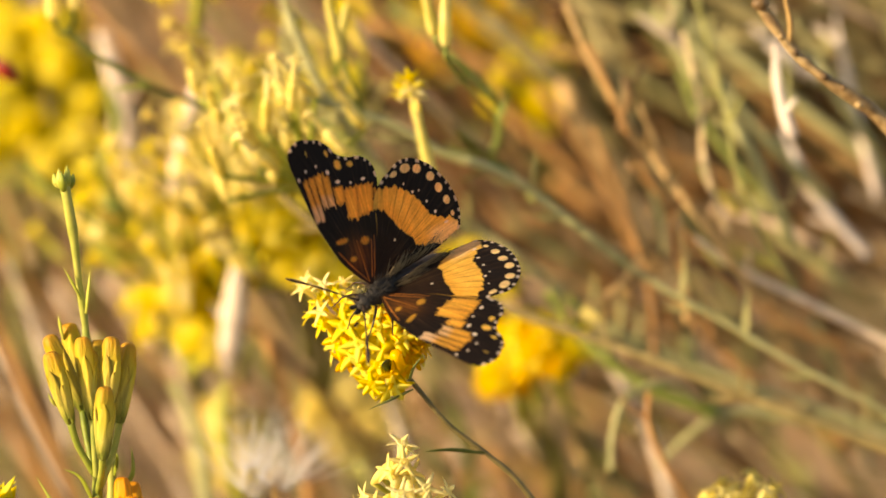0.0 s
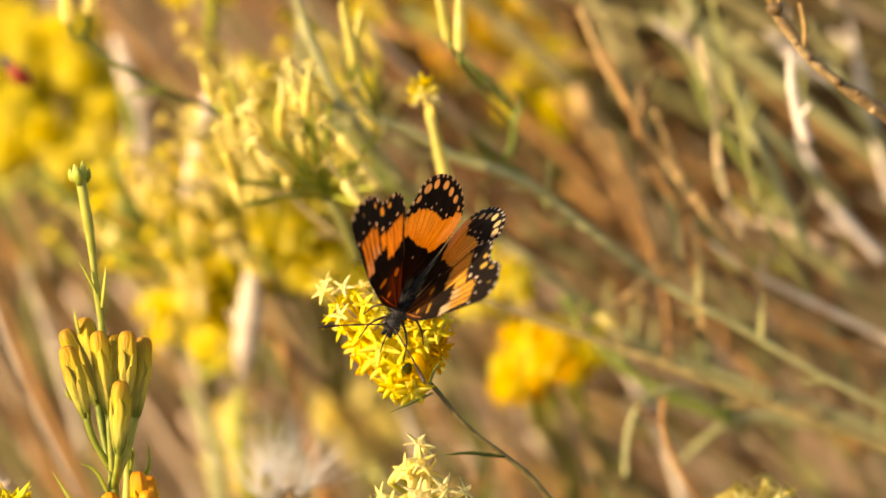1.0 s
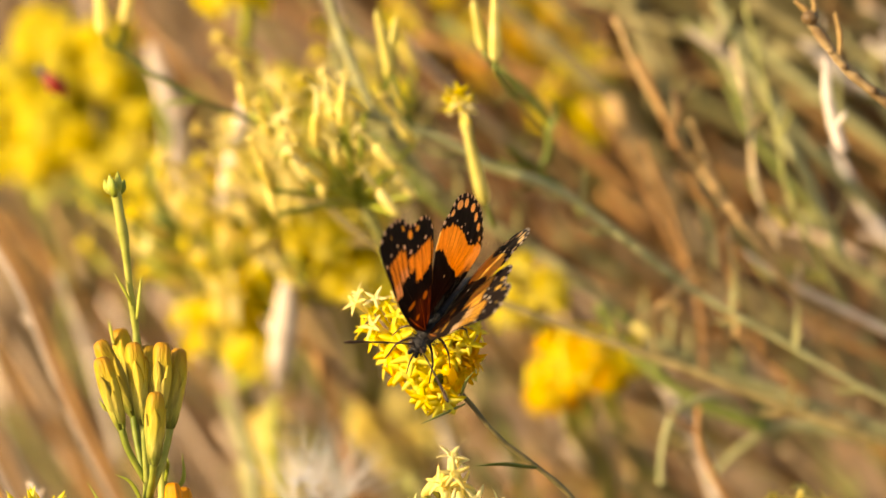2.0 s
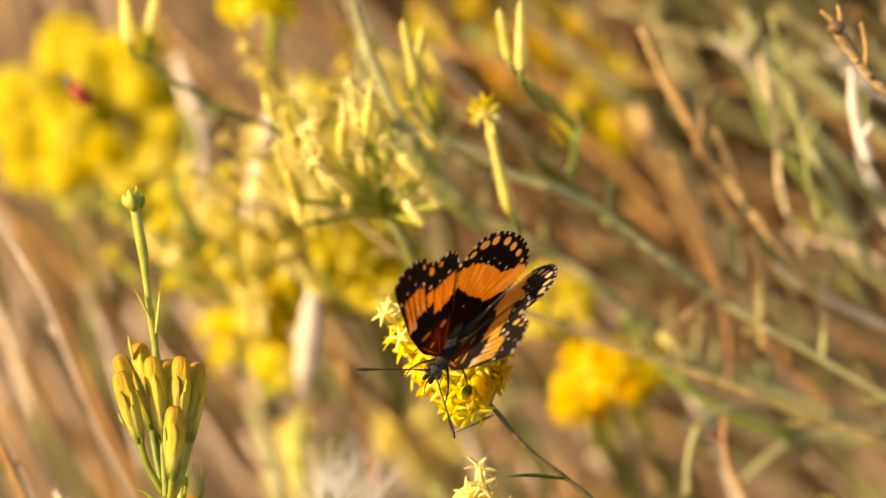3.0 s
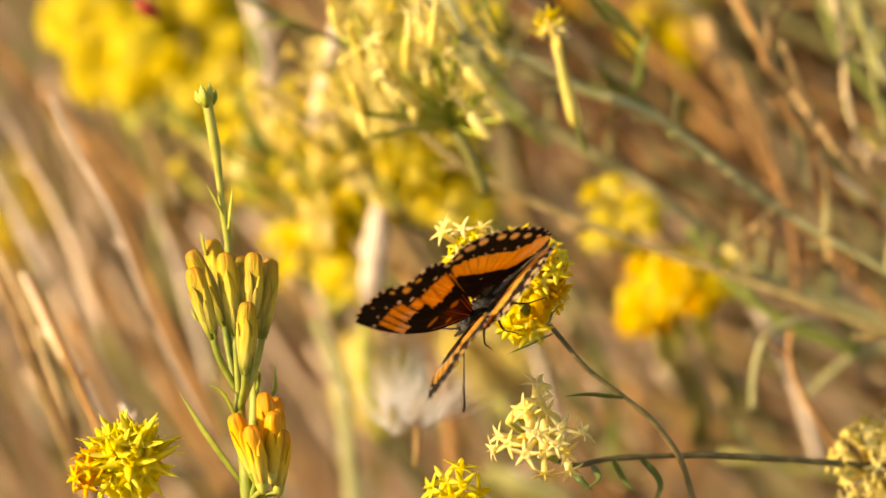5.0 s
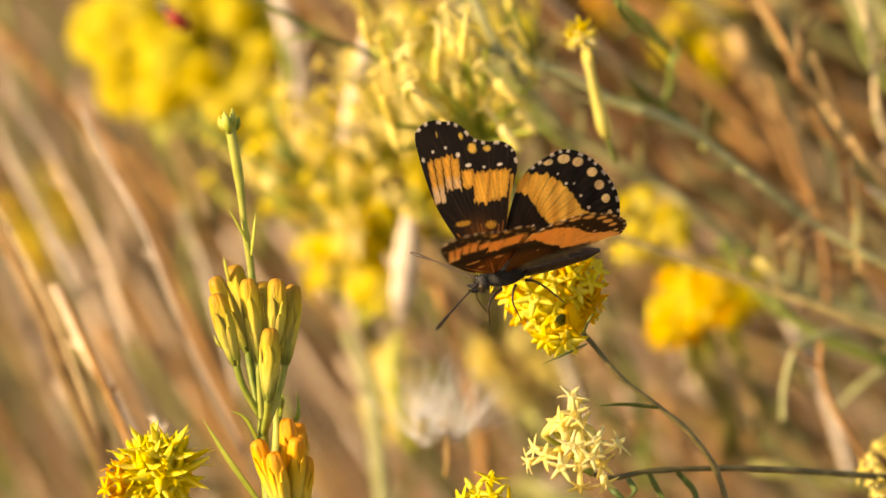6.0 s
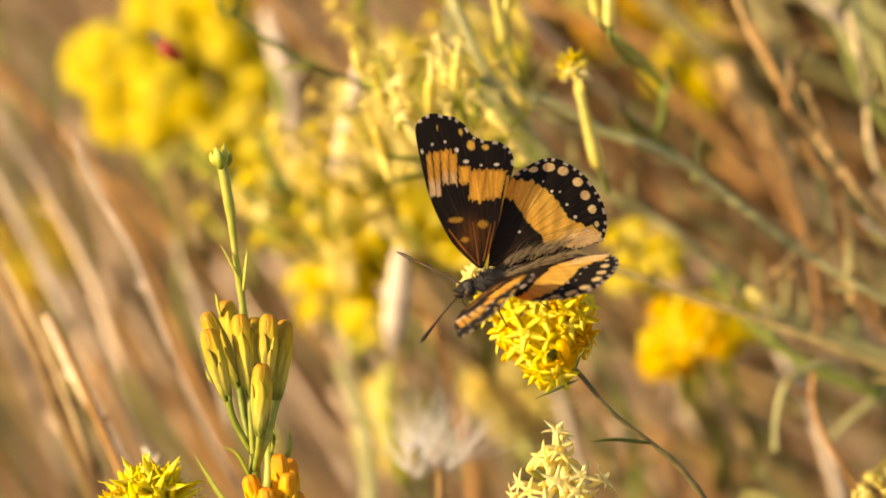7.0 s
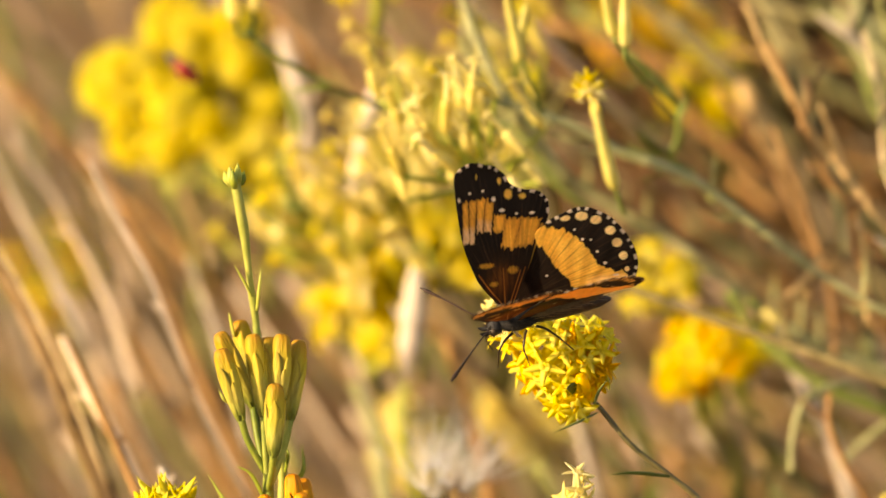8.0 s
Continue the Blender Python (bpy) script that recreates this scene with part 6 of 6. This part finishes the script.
# ---- what moves ----
def motions():
    def swaying(ob, rows):
        base = bases(ob)
        walk(ob, [(t, FRAME @ Matrix.Translation((base + B(x, y, 0)) * MM)) for t, x, y in rows])

    swaying(blossom, [
        (0.0, -0.24, 1.37),
        (0.5, 0.97, 2.17),
        (1.0, 0.56, 1.61),
        (2.5, 0.08, 1.29),
        (3.0, 0.48, 1.21),
        (3.5, 0.48, 1.21),
        (4.0, -0.32, 1.29),
        (4.5, 0.32, 2.57),
        (5.0, -0.56, 0.32),
        (6.5, 0.32, 0.72),
        (7.0, 0.00, -0.00),
        (7.5, 1.77, 0.16),
        (8.0, 0.56, -1.85),
    ])
    swaying(bud_stalk, [
        (0.0, 1.05, -0.40),
        (0.5, 0.97, 0.80),
        (1.0, 1.21, 1.13),
        (2.5, 1.05, 0.56),
        (3.0, 0.16, 0.24),
        (3.5, 0.64, -0.00),
        (4.0, 0.32, 0.97),
        (4.5, -1.77, 0.97),
        (5.0, 1.13, 2.65),
        (6.5, -0.32, -0.08),
        (7.0, 0.00, -0.00),
        (7.5, -2.17, -1.29),
        (8.0, -0.32, 0.08),
    ])
    swaying(low_blossom, [
        (0.0, 1.21, 0.97),
        (0.5, 1.21, 1.53),
        (1.0, 1.53, 1.69),
        (2.5, 1.21, 1.13),
        (3.0, 1.53, 1.13),
        (3.5, 0.40, 0.80),
        (4.0, -0.16, 1.13),
        (4.5, 0.80, 2.33),
        (5.0, 0.32, 0.64),
        (6.5, 1.29, 0.40),
        (7.0, 0.00, -0.00),
        (7.5, 2.33, -0.00),
        (8.0, 0.64, -2.98),
    ])
    walk(butterfly, [
        (0.0, pose(0.01701, -0.00627, 0.70077, -34.6, 14.3, -136.1)),
        (0.2, pose(0.01787, -0.00523, 0.70218, -32.2, 9.3, -138.1)),
        (0.3, pose(0.01804, -0.00549, 0.70107, -36.8, 8.7, -132.5)),
        (0.4, pose(0.01835, -0.00659, 0.70077, -24.9, 2.0, -121.4)),
        (0.5, pose(0.01852, -0.00548, 0.70174, -21.7, 9.3, -114.1)),
        (0.6, pose(0.01957, -0.00687, 0.70084, -25.9, 9.6, -120.1)),
        (0.7, pose(0.01738, -0.00578, 0.70096, -24.6, 20.2, -122.0)),
        (0.8, pose(0.01494, -0.00302, 0.70018, -25.3, 22.4, -119.8)),
        (0.9, pose(0.01478, -0.00223, 0.70082, -30.0, 29.8, -124.1)),
        (1.0, pose(0.01702, -0.00254, 0.69864, -25.7, 25.7, -118.5)),
        (1.1, pose(0.01994, -0.00368, 0.69871, -26.8, 23.3, -122.5)),
        (1.2, pose(0.01820, -0.00361, 0.69838, -25.7, 17.4, -120.5)),
        (2.3, pose(0.01611, -0.00164, 0.69567, -25.9, 28.9, -121.9)),
        (2.4, pose(0.01722, -0.00132, 0.69536, -28.5, 33.2, -126.9)),
        (2.5, pose(0.01688, -0.00200, 0.69609, -24.0, 27.0, -122.4)),
        (2.7, pose(0.01786, -0.00046, 0.69651, -27.9, 33.3, -133.4)),
        (2.9, pose(0.01818, -0.00107, 0.69434, -29.7, 29.1, -129.1)),
        (3.0, pose(0.01551, -0.00146, 0.69435, -32.9, 29.6, -130.2)),
        (3.1, pose(0.01441, -0.00138, 0.69108, -31.1, 28.9, -139.8)),
        (3.2, pose(0.01303, -0.00166, 0.69222, -44.4, 29.4, -143.0)),
        (3.3, pose(0.01088, -0.00232, 0.69178, -54.2, 32.3, -155.1)),
        (3.4, pose(0.01320, -0.00190, 0.69172, -53.6, 41.0, -165.0)),
        (3.5, pose(0.01282, -0.00343, 0.69239, -64.5, 50.4, -174.3)),
        (3.6, pose(0.01172, -0.00690, 0.68818, -55.0, 45.1, -169.6)),
        (3.7, pose(0.00992, -0.00810, 0.68923, -63.4, 41.6, -173.0)),
        (4.0, pose(0.01263, -0.00750, 0.69159, -87.6, 44.3, 146.1)),
        (4.3, pose(0.00980, -0.00927, 0.69272, -75.6, 41.6, 168.4)),
        (4.5, pose(0.01368, -0.00714, 0.69261, -86.2, 40.3, 149.9)),
        (4.7, pose(0.01007, -0.00907, 0.69423, -67.0, 38.6, -175.9)),
        (4.9, pose(0.00864, -0.00951, 0.69207, -59.1, 43.7, -173.3)),
        (5.0, pose(0.01145, -0.00980, 0.69125, -59.9, 51.5, 178.8)),
        (5.2, pose(0.01393, -0.01632, 0.69509, -62.4, 59.5, 176.9)),
        (6.3, pose(0.01122, -0.00328, 0.69498, -14.8, 11.1, -176.2)),
        (6.5, pose(0.01142, -0.00422, 0.69764, -22.7, 19.4, -177.3)),
        (6.7, pose(0.01341, -0.00504, 0.69837, -26.2, 15.9, -178.3)),
        (6.9, pose(0.01031, -0.00738, 0.69984, -27.1, 26.3, 173.6)),
        (7.0, pose(0.01089, -0.00861, 0.69977, -30.1, 19.4, -177.6)),
        (7.1, pose(0.01058, -0.00909, 0.70042, -25.3, 26.1, -179.8)),
        (7.2, pose(0.01114, -0.00830, 0.69837, -22.2, 11.2, -167.6)),
        (7.3, pose(0.01148, -0.00940, 0.70031, -25.2, 16.5, -169.7)),
        (7.4, pose(0.01247, -0.00638, 0.70087, -20.8, 18.9, -171.1)),
        (7.5, pose(0.01331, -0.00715, 0.69994, -24.2, 19.9, -172.8)),
        (7.6, pose(0.01402, -0.00788, 0.69877, -24.1, 12.0, -169.8)),
        (7.7, pose(0.01338, -0.00611, 0.69720, -23.9, 7.8, -171.5)),
        (7.8, pose(0.01328, -0.00680, 0.69653, -27.3, 15.2, -167.9)),
        (7.9, pose(0.01289, -0.00610, 0.69679, -21.7, 22.2, -174.6)),
        (8.0, pose(0.01231, -0.00438, 0.69525, -32.5, 15.8, -172.2)),
    ])
    def hinge(side, flap, sweep, twist=0):
        return pose(0, side * 0.6 * MM, 1.0 * MM, side * flap) @ pose(0, 0, 0, 0, -twist, 0) @ pose(0, 0, 0, 0, 0, -side * sweep)

    walk(wings["right_forewing"], [
        (0.00, hinge(-1, 31.7, -11.8, 1.3)),
        (0.20, hinge(-1, 39.6, -5.7, 10.5)),
        (0.30, hinge(-1, 66.2, -4.5, 7.6)),
        (0.40, hinge(-1, 56.1, -7.6, 15.3)),
        (0.50, hinge(-1, 43.0, -11.6, -0.4)),
        (0.60, hinge(-1, 29.7, -11.1, 4.8)),
        (0.70, hinge(-1, 30.1, -10.1, -1.9)),
        (0.80, hinge(-1, 52.1, -2.6, 4.8)),
        (0.90, hinge(-1, 66.4, -11.4, 7.6)),
        (1.00, hinge(-1, 65.3, -5.4, 0.1)),
        (1.10, hinge(-1, 48.7, -5.3, 1.7)),
        (1.20, hinge(-1, 41.7, -6.9, -2.0)),
        (1.45, hinge(-1, 68.0, -5.3, -0.7)),
        (1.70, hinge(-1, 40.0, -3.8, 0.5)),
        (1.95, hinge(-1, 70.0, -2.2, 1.8)),
        (2.15, hinge(-1, 52.0, -0.9, 2.7)),
        (2.30, hinge(-1, 70.2, 0.1, 3.5)),
        (2.40, hinge(-1, 66.9, -3.3, 4.2)),
        (2.50, hinge(-1, 57.4, -7.1, -6.4)),
        (2.70, hinge(-1, 70.9, -6.2, 9.1)),
        (2.90, hinge(-1, 57.9, -0.8, 5.7)),
        (3.00, hinge(-1, 69.2, -4.5, -0.9)),
        (3.10, hinge(-1, 55.8, 0.4, 4.8)),
        (3.20, hinge(-1, 44.1, -0.9, 1.3)),
        (3.30, hinge(-1, 62.0, -1.3, 4.7)),
        (3.40, hinge(-1, 59.5, -5.5, 7.0)),
        (3.50, hinge(-1, 63.5, -12.1, 5.2)),
        (3.60, hinge(-1, 68.2, -0.8, 5.7)),
        (3.70, hinge(-1, 69.3, -0.5, 8.0)),
        (4.00, hinge(-1, 79.5, -10.5, 1.4)),
        (4.30, hinge(-1, 62.6, -4.4, 7.9)),
        (4.50, hinge(-1, 78.5, -7.6, 0.7)),
        (4.70, hinge(-1, 61.9, -4.3, 4.0)),
        (4.90, hinge(-1, 70.7, -1.5, 4.9)),
        (5.00, hinge(-1, 74.3, -2.8, -0.6)),
        (5.20, hinge(-1, 48.9, -4.3, 7.2)),
        (5.45, hinge(-1, 72.0, -6.0, 5.0)),
        (5.70, hinge(-1, 48.0, -7.8, 2.8)),
        (5.90, hinge(-1, 66.0, -9.2, 1.1)),
        (6.10, hinge(-1, 44.0, -10.6, -0.6)),
        (6.30, hinge(-1, 19.3, -12.0, -2.3)),
        (6.50, hinge(-1, 37.0, -15.3, 8.2)),
        (6.70, hinge(-1, 68.3, -4.9, 8.8)),
        (6.90, hinge(-1, 37.7, -12.4, 0.4)),
        (7.00, hinge(-1, 38.8, -14.2, 18.6)),
        (7.10, hinge(-1, 43.9, -18.0, 2.3)),
        (7.20, hinge(-1, 61.8, -2.9, 3.7)),
        (7.30, hinge(-1, 63.1, -9.0, -0.1)),
        (7.40, hinge(-1, 39.6, -12.8, 0.7)),
        (7.50, hinge(-1, 43.9, -15.1, 6.2)),
        (7.60, hinge(-1, 56.6, -8.0, 1.5)),
        (7.70, hinge(-1, 63.4, -0.9, 5.2)),
        (7.80, hinge(-1, 58.6, -9.5, 2.7)),
        (7.90, hinge(-1, 43.7, -18.2, 2.1)),
        (8.00, hinge(-1, 58.8, -15.7, 7.0)),
    ])
    walk(wings["right_hindwing"], [
        (0.00, hinge(-1, 33.2, -9.9, -4.6)),
        (0.20, hinge(-1, 39.7, -2.7, -3.6)),
        (0.30, hinge(-1, 65.6, -1.0, -10.6)),
        (0.40, hinge(-1, 58.9, -6.0, 0.6)),
        (0.50, hinge(-1, 41.1, -10.4, -9.7)),
        (0.60, hinge(-1, 31.6, -15.3, 5.5)),
        (0.70, hinge(-1, 30.2, -17.5, 4.7)),
        (0.80, hinge(-1, 53.0, -12.2, -2.5)),
        (0.90, hinge(-1, 70.6, -3.1, -9.1)),
        (1.00, hinge(-1, 66.2, -3.5, -15.9)),
        (1.10, hinge(-1, 47.5, -21.6, 2.4)),
        (1.20, hinge(-1, 41.1, -18.7, 4.0)),
        (1.45, hinge(-1, 68.0, -17.2, 1.7)),
        (1.70, hinge(-1, 40.0, -15.6, -0.6)),
        (1.95, hinge(-1, 70.0, -14.0, -2.9)),
        (2.15, hinge(-1, 52.0, -12.8, -4.7)),
        (2.30, hinge(-1, 71.4, -11.9, -6.1)),
        (2.40, hinge(-1, 70.8, -6.6, -9.1)),
        (2.50, hinge(-1, 56.2, -5.8, -18.7)),
        (2.70, hinge(-1, 73.6, -6.1, -8.0)),
        (2.90, hinge(-1, 58.0, -9.8, -5.3)),
        (3.00, hinge(-1, 68.1, -3.0, -19.4)),
        (3.10, hinge(-1, 66.2, -6.8, -3.8)),
        (3.20, hinge(-1, 51.6, -9.5, -4.3)),
        (3.30, hinge(-1, 59.2, -9.2, -15.8)),
        (3.40, hinge(-1, 57.4, -10.6, -9.7)),
        (3.50, hinge(-1, 59.0, -11.1, -15.2)),
        (3.60, hinge(-1, 64.1, -14.5, -2.9)),
        (3.70, hinge(-1, 65.9, -13.2, -8.9)),
        (4.00, hinge(-1, 76.4, -12.9, -7.5)),
        (4.30, hinge(-1, 58.7, -9.0, -17.9)),
        (4.50, hinge(-1, 74.0, -8.8, -12.1)),
        (4.70, hinge(-1, 60.7, -9.2, -16.2)),
        (4.90, hinge(-1, 70.9, -10.6, -13.3)),
        (5.00, hinge(-1, 71.4, 0.7, -21.3)),
        (5.20, hinge(-1, 54.3, -18.6, -18.3)),
        (5.45, hinge(-1, 72.0, -17.6, -10.5)),
        (5.70, hinge(-1, 48.0, -16.5, -2.8)),
        (5.90, hinge(-1, 66.0, -15.7, 3.4)),
        (6.10, hinge(-1, 44.0, -14.8, 9.6)),
        (6.30, hinge(-1, 22.1, -14.0, 15.8)),
        (6.50, hinge(-1, 33.4, -10.8, 16.4)),
        (6.70, hinge(-1, 69.9, -8.9, -7.5)),
        (6.90, hinge(-1, 37.8, -24.9, -13.1)),
        (7.00, hinge(-1, 31.6, -12.5, 15.1)),
        (7.10, hinge(-1, 43.5, -22.9, -7.6)),
        (7.20, hinge(-1, 61.8, -11.0, -4.9)),
        (7.30, hinge(-1, 76.0, -11.7, 1.0)),
        (7.40, hinge(-1, 36.4, -18.3, 14.5)),
        (7.50, hinge(-1, 35.7, -14.2, 8.0)),
        (7.60, hinge(-1, 55.5, -13.7, -3.2)),
        (7.70, hinge(-1, 63.3, -7.7, -5.8)),
        (7.80, hinge(-1, 68.0, -12.6, -3.0)),
        (7.90, hinge(-1, 43.8, -22.9, -3.7)),
        (8.00, hinge(-1, 57.3, -13.1, -12.5)),
    ])
    walk(wings["left_forewing"], [
        (0.00, hinge(1, 27.5, -9.7, 0.5)),
        (0.20, hinge(1, 39.9, -6.0, -2.2)),
        (0.30, hinge(1, 62.5, -11.8, 0.7)),
        (0.40, hinge(1, 54.3, -6.6, 1.5)),
        (0.50, hinge(1, 32.4, -10.9, -3.4)),
        (0.60, hinge(1, 25.4, -10.4, 0.8)),
        (0.70, hinge(1, 28.6, -4.9, 4.0)),
        (0.80, hinge(1, 49.4, 1.6, 1.1)),
        (0.90, hinge(1, 67.0, -9.2, 1.0)),
        (1.00, hinge(1, 62.3, -6.1, -4.1)),
        (1.10, hinge(1, 44.7, -3.5, 0.6)),
        (1.20, hinge(1, 38.2, -6.5, 1.0)),
        (1.45, hinge(1, 68.0, -4.8, 0.8)),
        (1.70, hinge(1, 40.0, -3.0, 0.5)),
        (1.95, hinge(1, 70.0, -1.3, 0.3)),
        (2.15, hinge(1, 52.0, 0.1, 0.1)),
        (2.30, hinge(1, 68.8, 1.1, -0.1)),
        (2.40, hinge(1, 66.5, -4.8, 0.3)),
        (2.50, hinge(1, 47.2, -0.4, 0.0)),
        (2.70, hinge(1, 71.1, -8.1, 1.0)),
        (2.90, hinge(1, 54.4, -2.0, -0.0)),
        (3.00, hinge(1, 66.2, -8.0, -2.3)),
        (3.10, hinge(1, 59.7, -5.9, 1.0)),
        (3.20, hinge(1, 45.2, -2.3, -0.6)),
        (3.30, hinge(1, 60.9, -7.0, 1.3)),
        (3.40, hinge(1, 58.3, -4.4, 1.6)),
        (3.50, hinge(1, 55.6, -8.2, 7.8)),
        (3.60, hinge(1, 67.6, -3.6, 2.2)),
        (3.70, hinge(1, 67.6, -1.4, 1.8)),
        (4.00, hinge(1, 70.8, -11.2, 2.5)),
        (4.30, hinge(1, 61.4, -3.0, 2.2)),
        (4.50, hinge(1, 76.1, -8.9, 1.7)),
        (4.70, hinge(1, 61.7, -0.9, 2.3)),
        (4.90, hinge(1, 71.6, -2.0, 3.0)),
        (5.00, hinge(1, 67.1, -0.4, 0.2)),
        (5.20, hinge(1, 53.4, -5.1, 3.0)),
        (5.45, hinge(1, 72.0, -5.2, 2.8)),
        (5.70, hinge(1, 48.0, -5.4, 2.7)),
        (5.90, hinge(1, 66.0, -5.6, 2.6)),
        (6.10, hinge(1, 44.0, -5.7, 2.5)),
        (6.30, hinge(1, 31.3, -5.9, 2.3)),
        (6.50, hinge(1, 46.0, -8.4, 4.0)),
        (6.70, hinge(1, 72.9, -2.5, 3.2)),
        (6.90, hinge(1, 43.0, -20.5, 1.3)),
        (7.00, hinge(1, 40.4, -9.0, -13.4)),
        (7.10, hinge(1, 43.5, -16.0, 1.0)),
        (7.20, hinge(1, 63.1, 3.3, 1.2)),
        (7.30, hinge(1, 68.1, -1.1, 3.2)),
        (7.40, hinge(1, 40.3, -6.8, 1.2)),
        (7.50, hinge(1, 42.8, -6.2, 1.6)),
        (7.60, hinge(1, 59.6, 0.8, 2.0)),
        (7.70, hinge(1, 67.1, 1.8, 3.7)),
        (7.80, hinge(1, 66.8, -1.0, 3.9)),
        (7.90, hinge(1, 45.6, -11.5, 1.1)),
        (8.00, hinge(1, 60.2, -6.7, 1.6)),
    ])
    walk(wings["left_hindwing"], [
        (0.00, hinge(1, 27.9, -2.8, -5.4)),
        (0.20, hinge(1, 40.9, -5.1, -10.4)),
        (0.30, hinge(1, 63.2, -6.8, -2.0)),
        (0.40, hinge(1, 52.1, -3.3, -0.1)),
        (0.50, hinge(1, 30.2, -0.2, -6.9)),
        (0.60, hinge(1, 25.2, -3.5, -1.9)),
        (0.70, hinge(1, 25.3, -1.4, 1.7)),
        (0.80, hinge(1, 48.1, -11.0, -6.6)),
        (0.90, hinge(1, 67.3, -1.6, -1.8)),
        (1.00, hinge(1, 58.3, 1.8, -6.6)),
        (1.10, hinge(1, 44.7, -14.5, -1.8)),
        (1.20, hinge(1, 37.3, -13.5, 1.5)),
        (1.45, hinge(1, 68.0, -13.2, 0.4)),
        (1.70, hinge(1, 40.0, -13.0, -0.6)),
        (1.95, hinge(1, 70.0, -12.7, -1.7)),
        (2.15, hinge(1, 52.0, -12.5, -2.6)),
        (2.30, hinge(1, 71.1, -12.3, -3.2)),
        (2.40, hinge(1, 68.5, -6.5, -2.7)),
        (2.50, hinge(1, 44.2, 6.3, -5.2)),
        (2.70, hinge(1, 71.2, -4.2, -1.7)),
        (2.90, hinge(1, 56.4, -7.8, -2.8)),
        (3.00, hinge(1, 61.2, 0.8, -1.7)),
        (3.10, hinge(1, 60.7, -4.8, -1.8)),
        (3.20, hinge(1, 50.0, -14.1, 2.0)),
        (3.30, hinge(1, 59.6, -9.4, 1.4)),
        (3.40, hinge(1, 55.8, -13.7, 2.8)),
        (3.50, hinge(1, 53.8, -2.4, 2.0)),
        (3.60, hinge(1, 65.9, -8.7, -0.3)),
        (3.70, hinge(1, 66.2, -11.0, 0.1)),
        (4.00, hinge(1, 69.0, -5.4, -0.9)),
        (4.30, hinge(1, 59.6, -15.4, 0.8)),
        (4.50, hinge(1, 73.5, -3.7, -4.2)),
        (4.70, hinge(1, 60.0, -18.3, 1.3)),
        (4.90, hinge(1, 69.4, -19.0, 2.7)),
        (5.00, hinge(1, 64.0, 12.1, -3.7)),
        (5.20, hinge(1, 51.8, -9.7, 1.4)),
        (5.45, hinge(1, 72.0, -9.2, 0.6)),
        (5.70, hinge(1, 48.0, -8.6, -0.1)),
        (5.90, hinge(1, 66.0, -8.2, -0.8)),
        (6.10, hinge(1, 44.0, -7.7, -1.4)),
        (6.30, hinge(1, 29.4, -7.3, -2.0)),
        (6.50, hinge(1, 43.5, -7.4, -2.0)),
        (6.70, hinge(1, 67.3, -18.8, 2.7)),
        (6.90, hinge(1, 41.9, -10.9, -2.0)),
        (7.00, hinge(1, 26.7, -2.5, 0.8)),
        (7.10, hinge(1, 43.5, -10.2, -2.0)),
        (7.20, hinge(1, 62.5, -19.2, -1.4)),
        (7.30, hinge(1, 62.9, -20.9, 4.6)),
        (7.40, hinge(1, 39.6, -8.7, -2.0)),
        (7.50, hinge(1, 41.4, -9.1, -2.0)),
        (7.60, hinge(1, 57.3, -20.4, -0.3)),
        (7.70, hinge(1, 60.8, -16.3, 2.8)),
        (7.80, hinge(1, 60.3, -16.3, 3.9)),
        (7.90, hinge(1, 45.2, -10.2, -2.0)),
        (8.00, hinge(1, 59.7, -8.5, -2.0)),
    ])


motions()
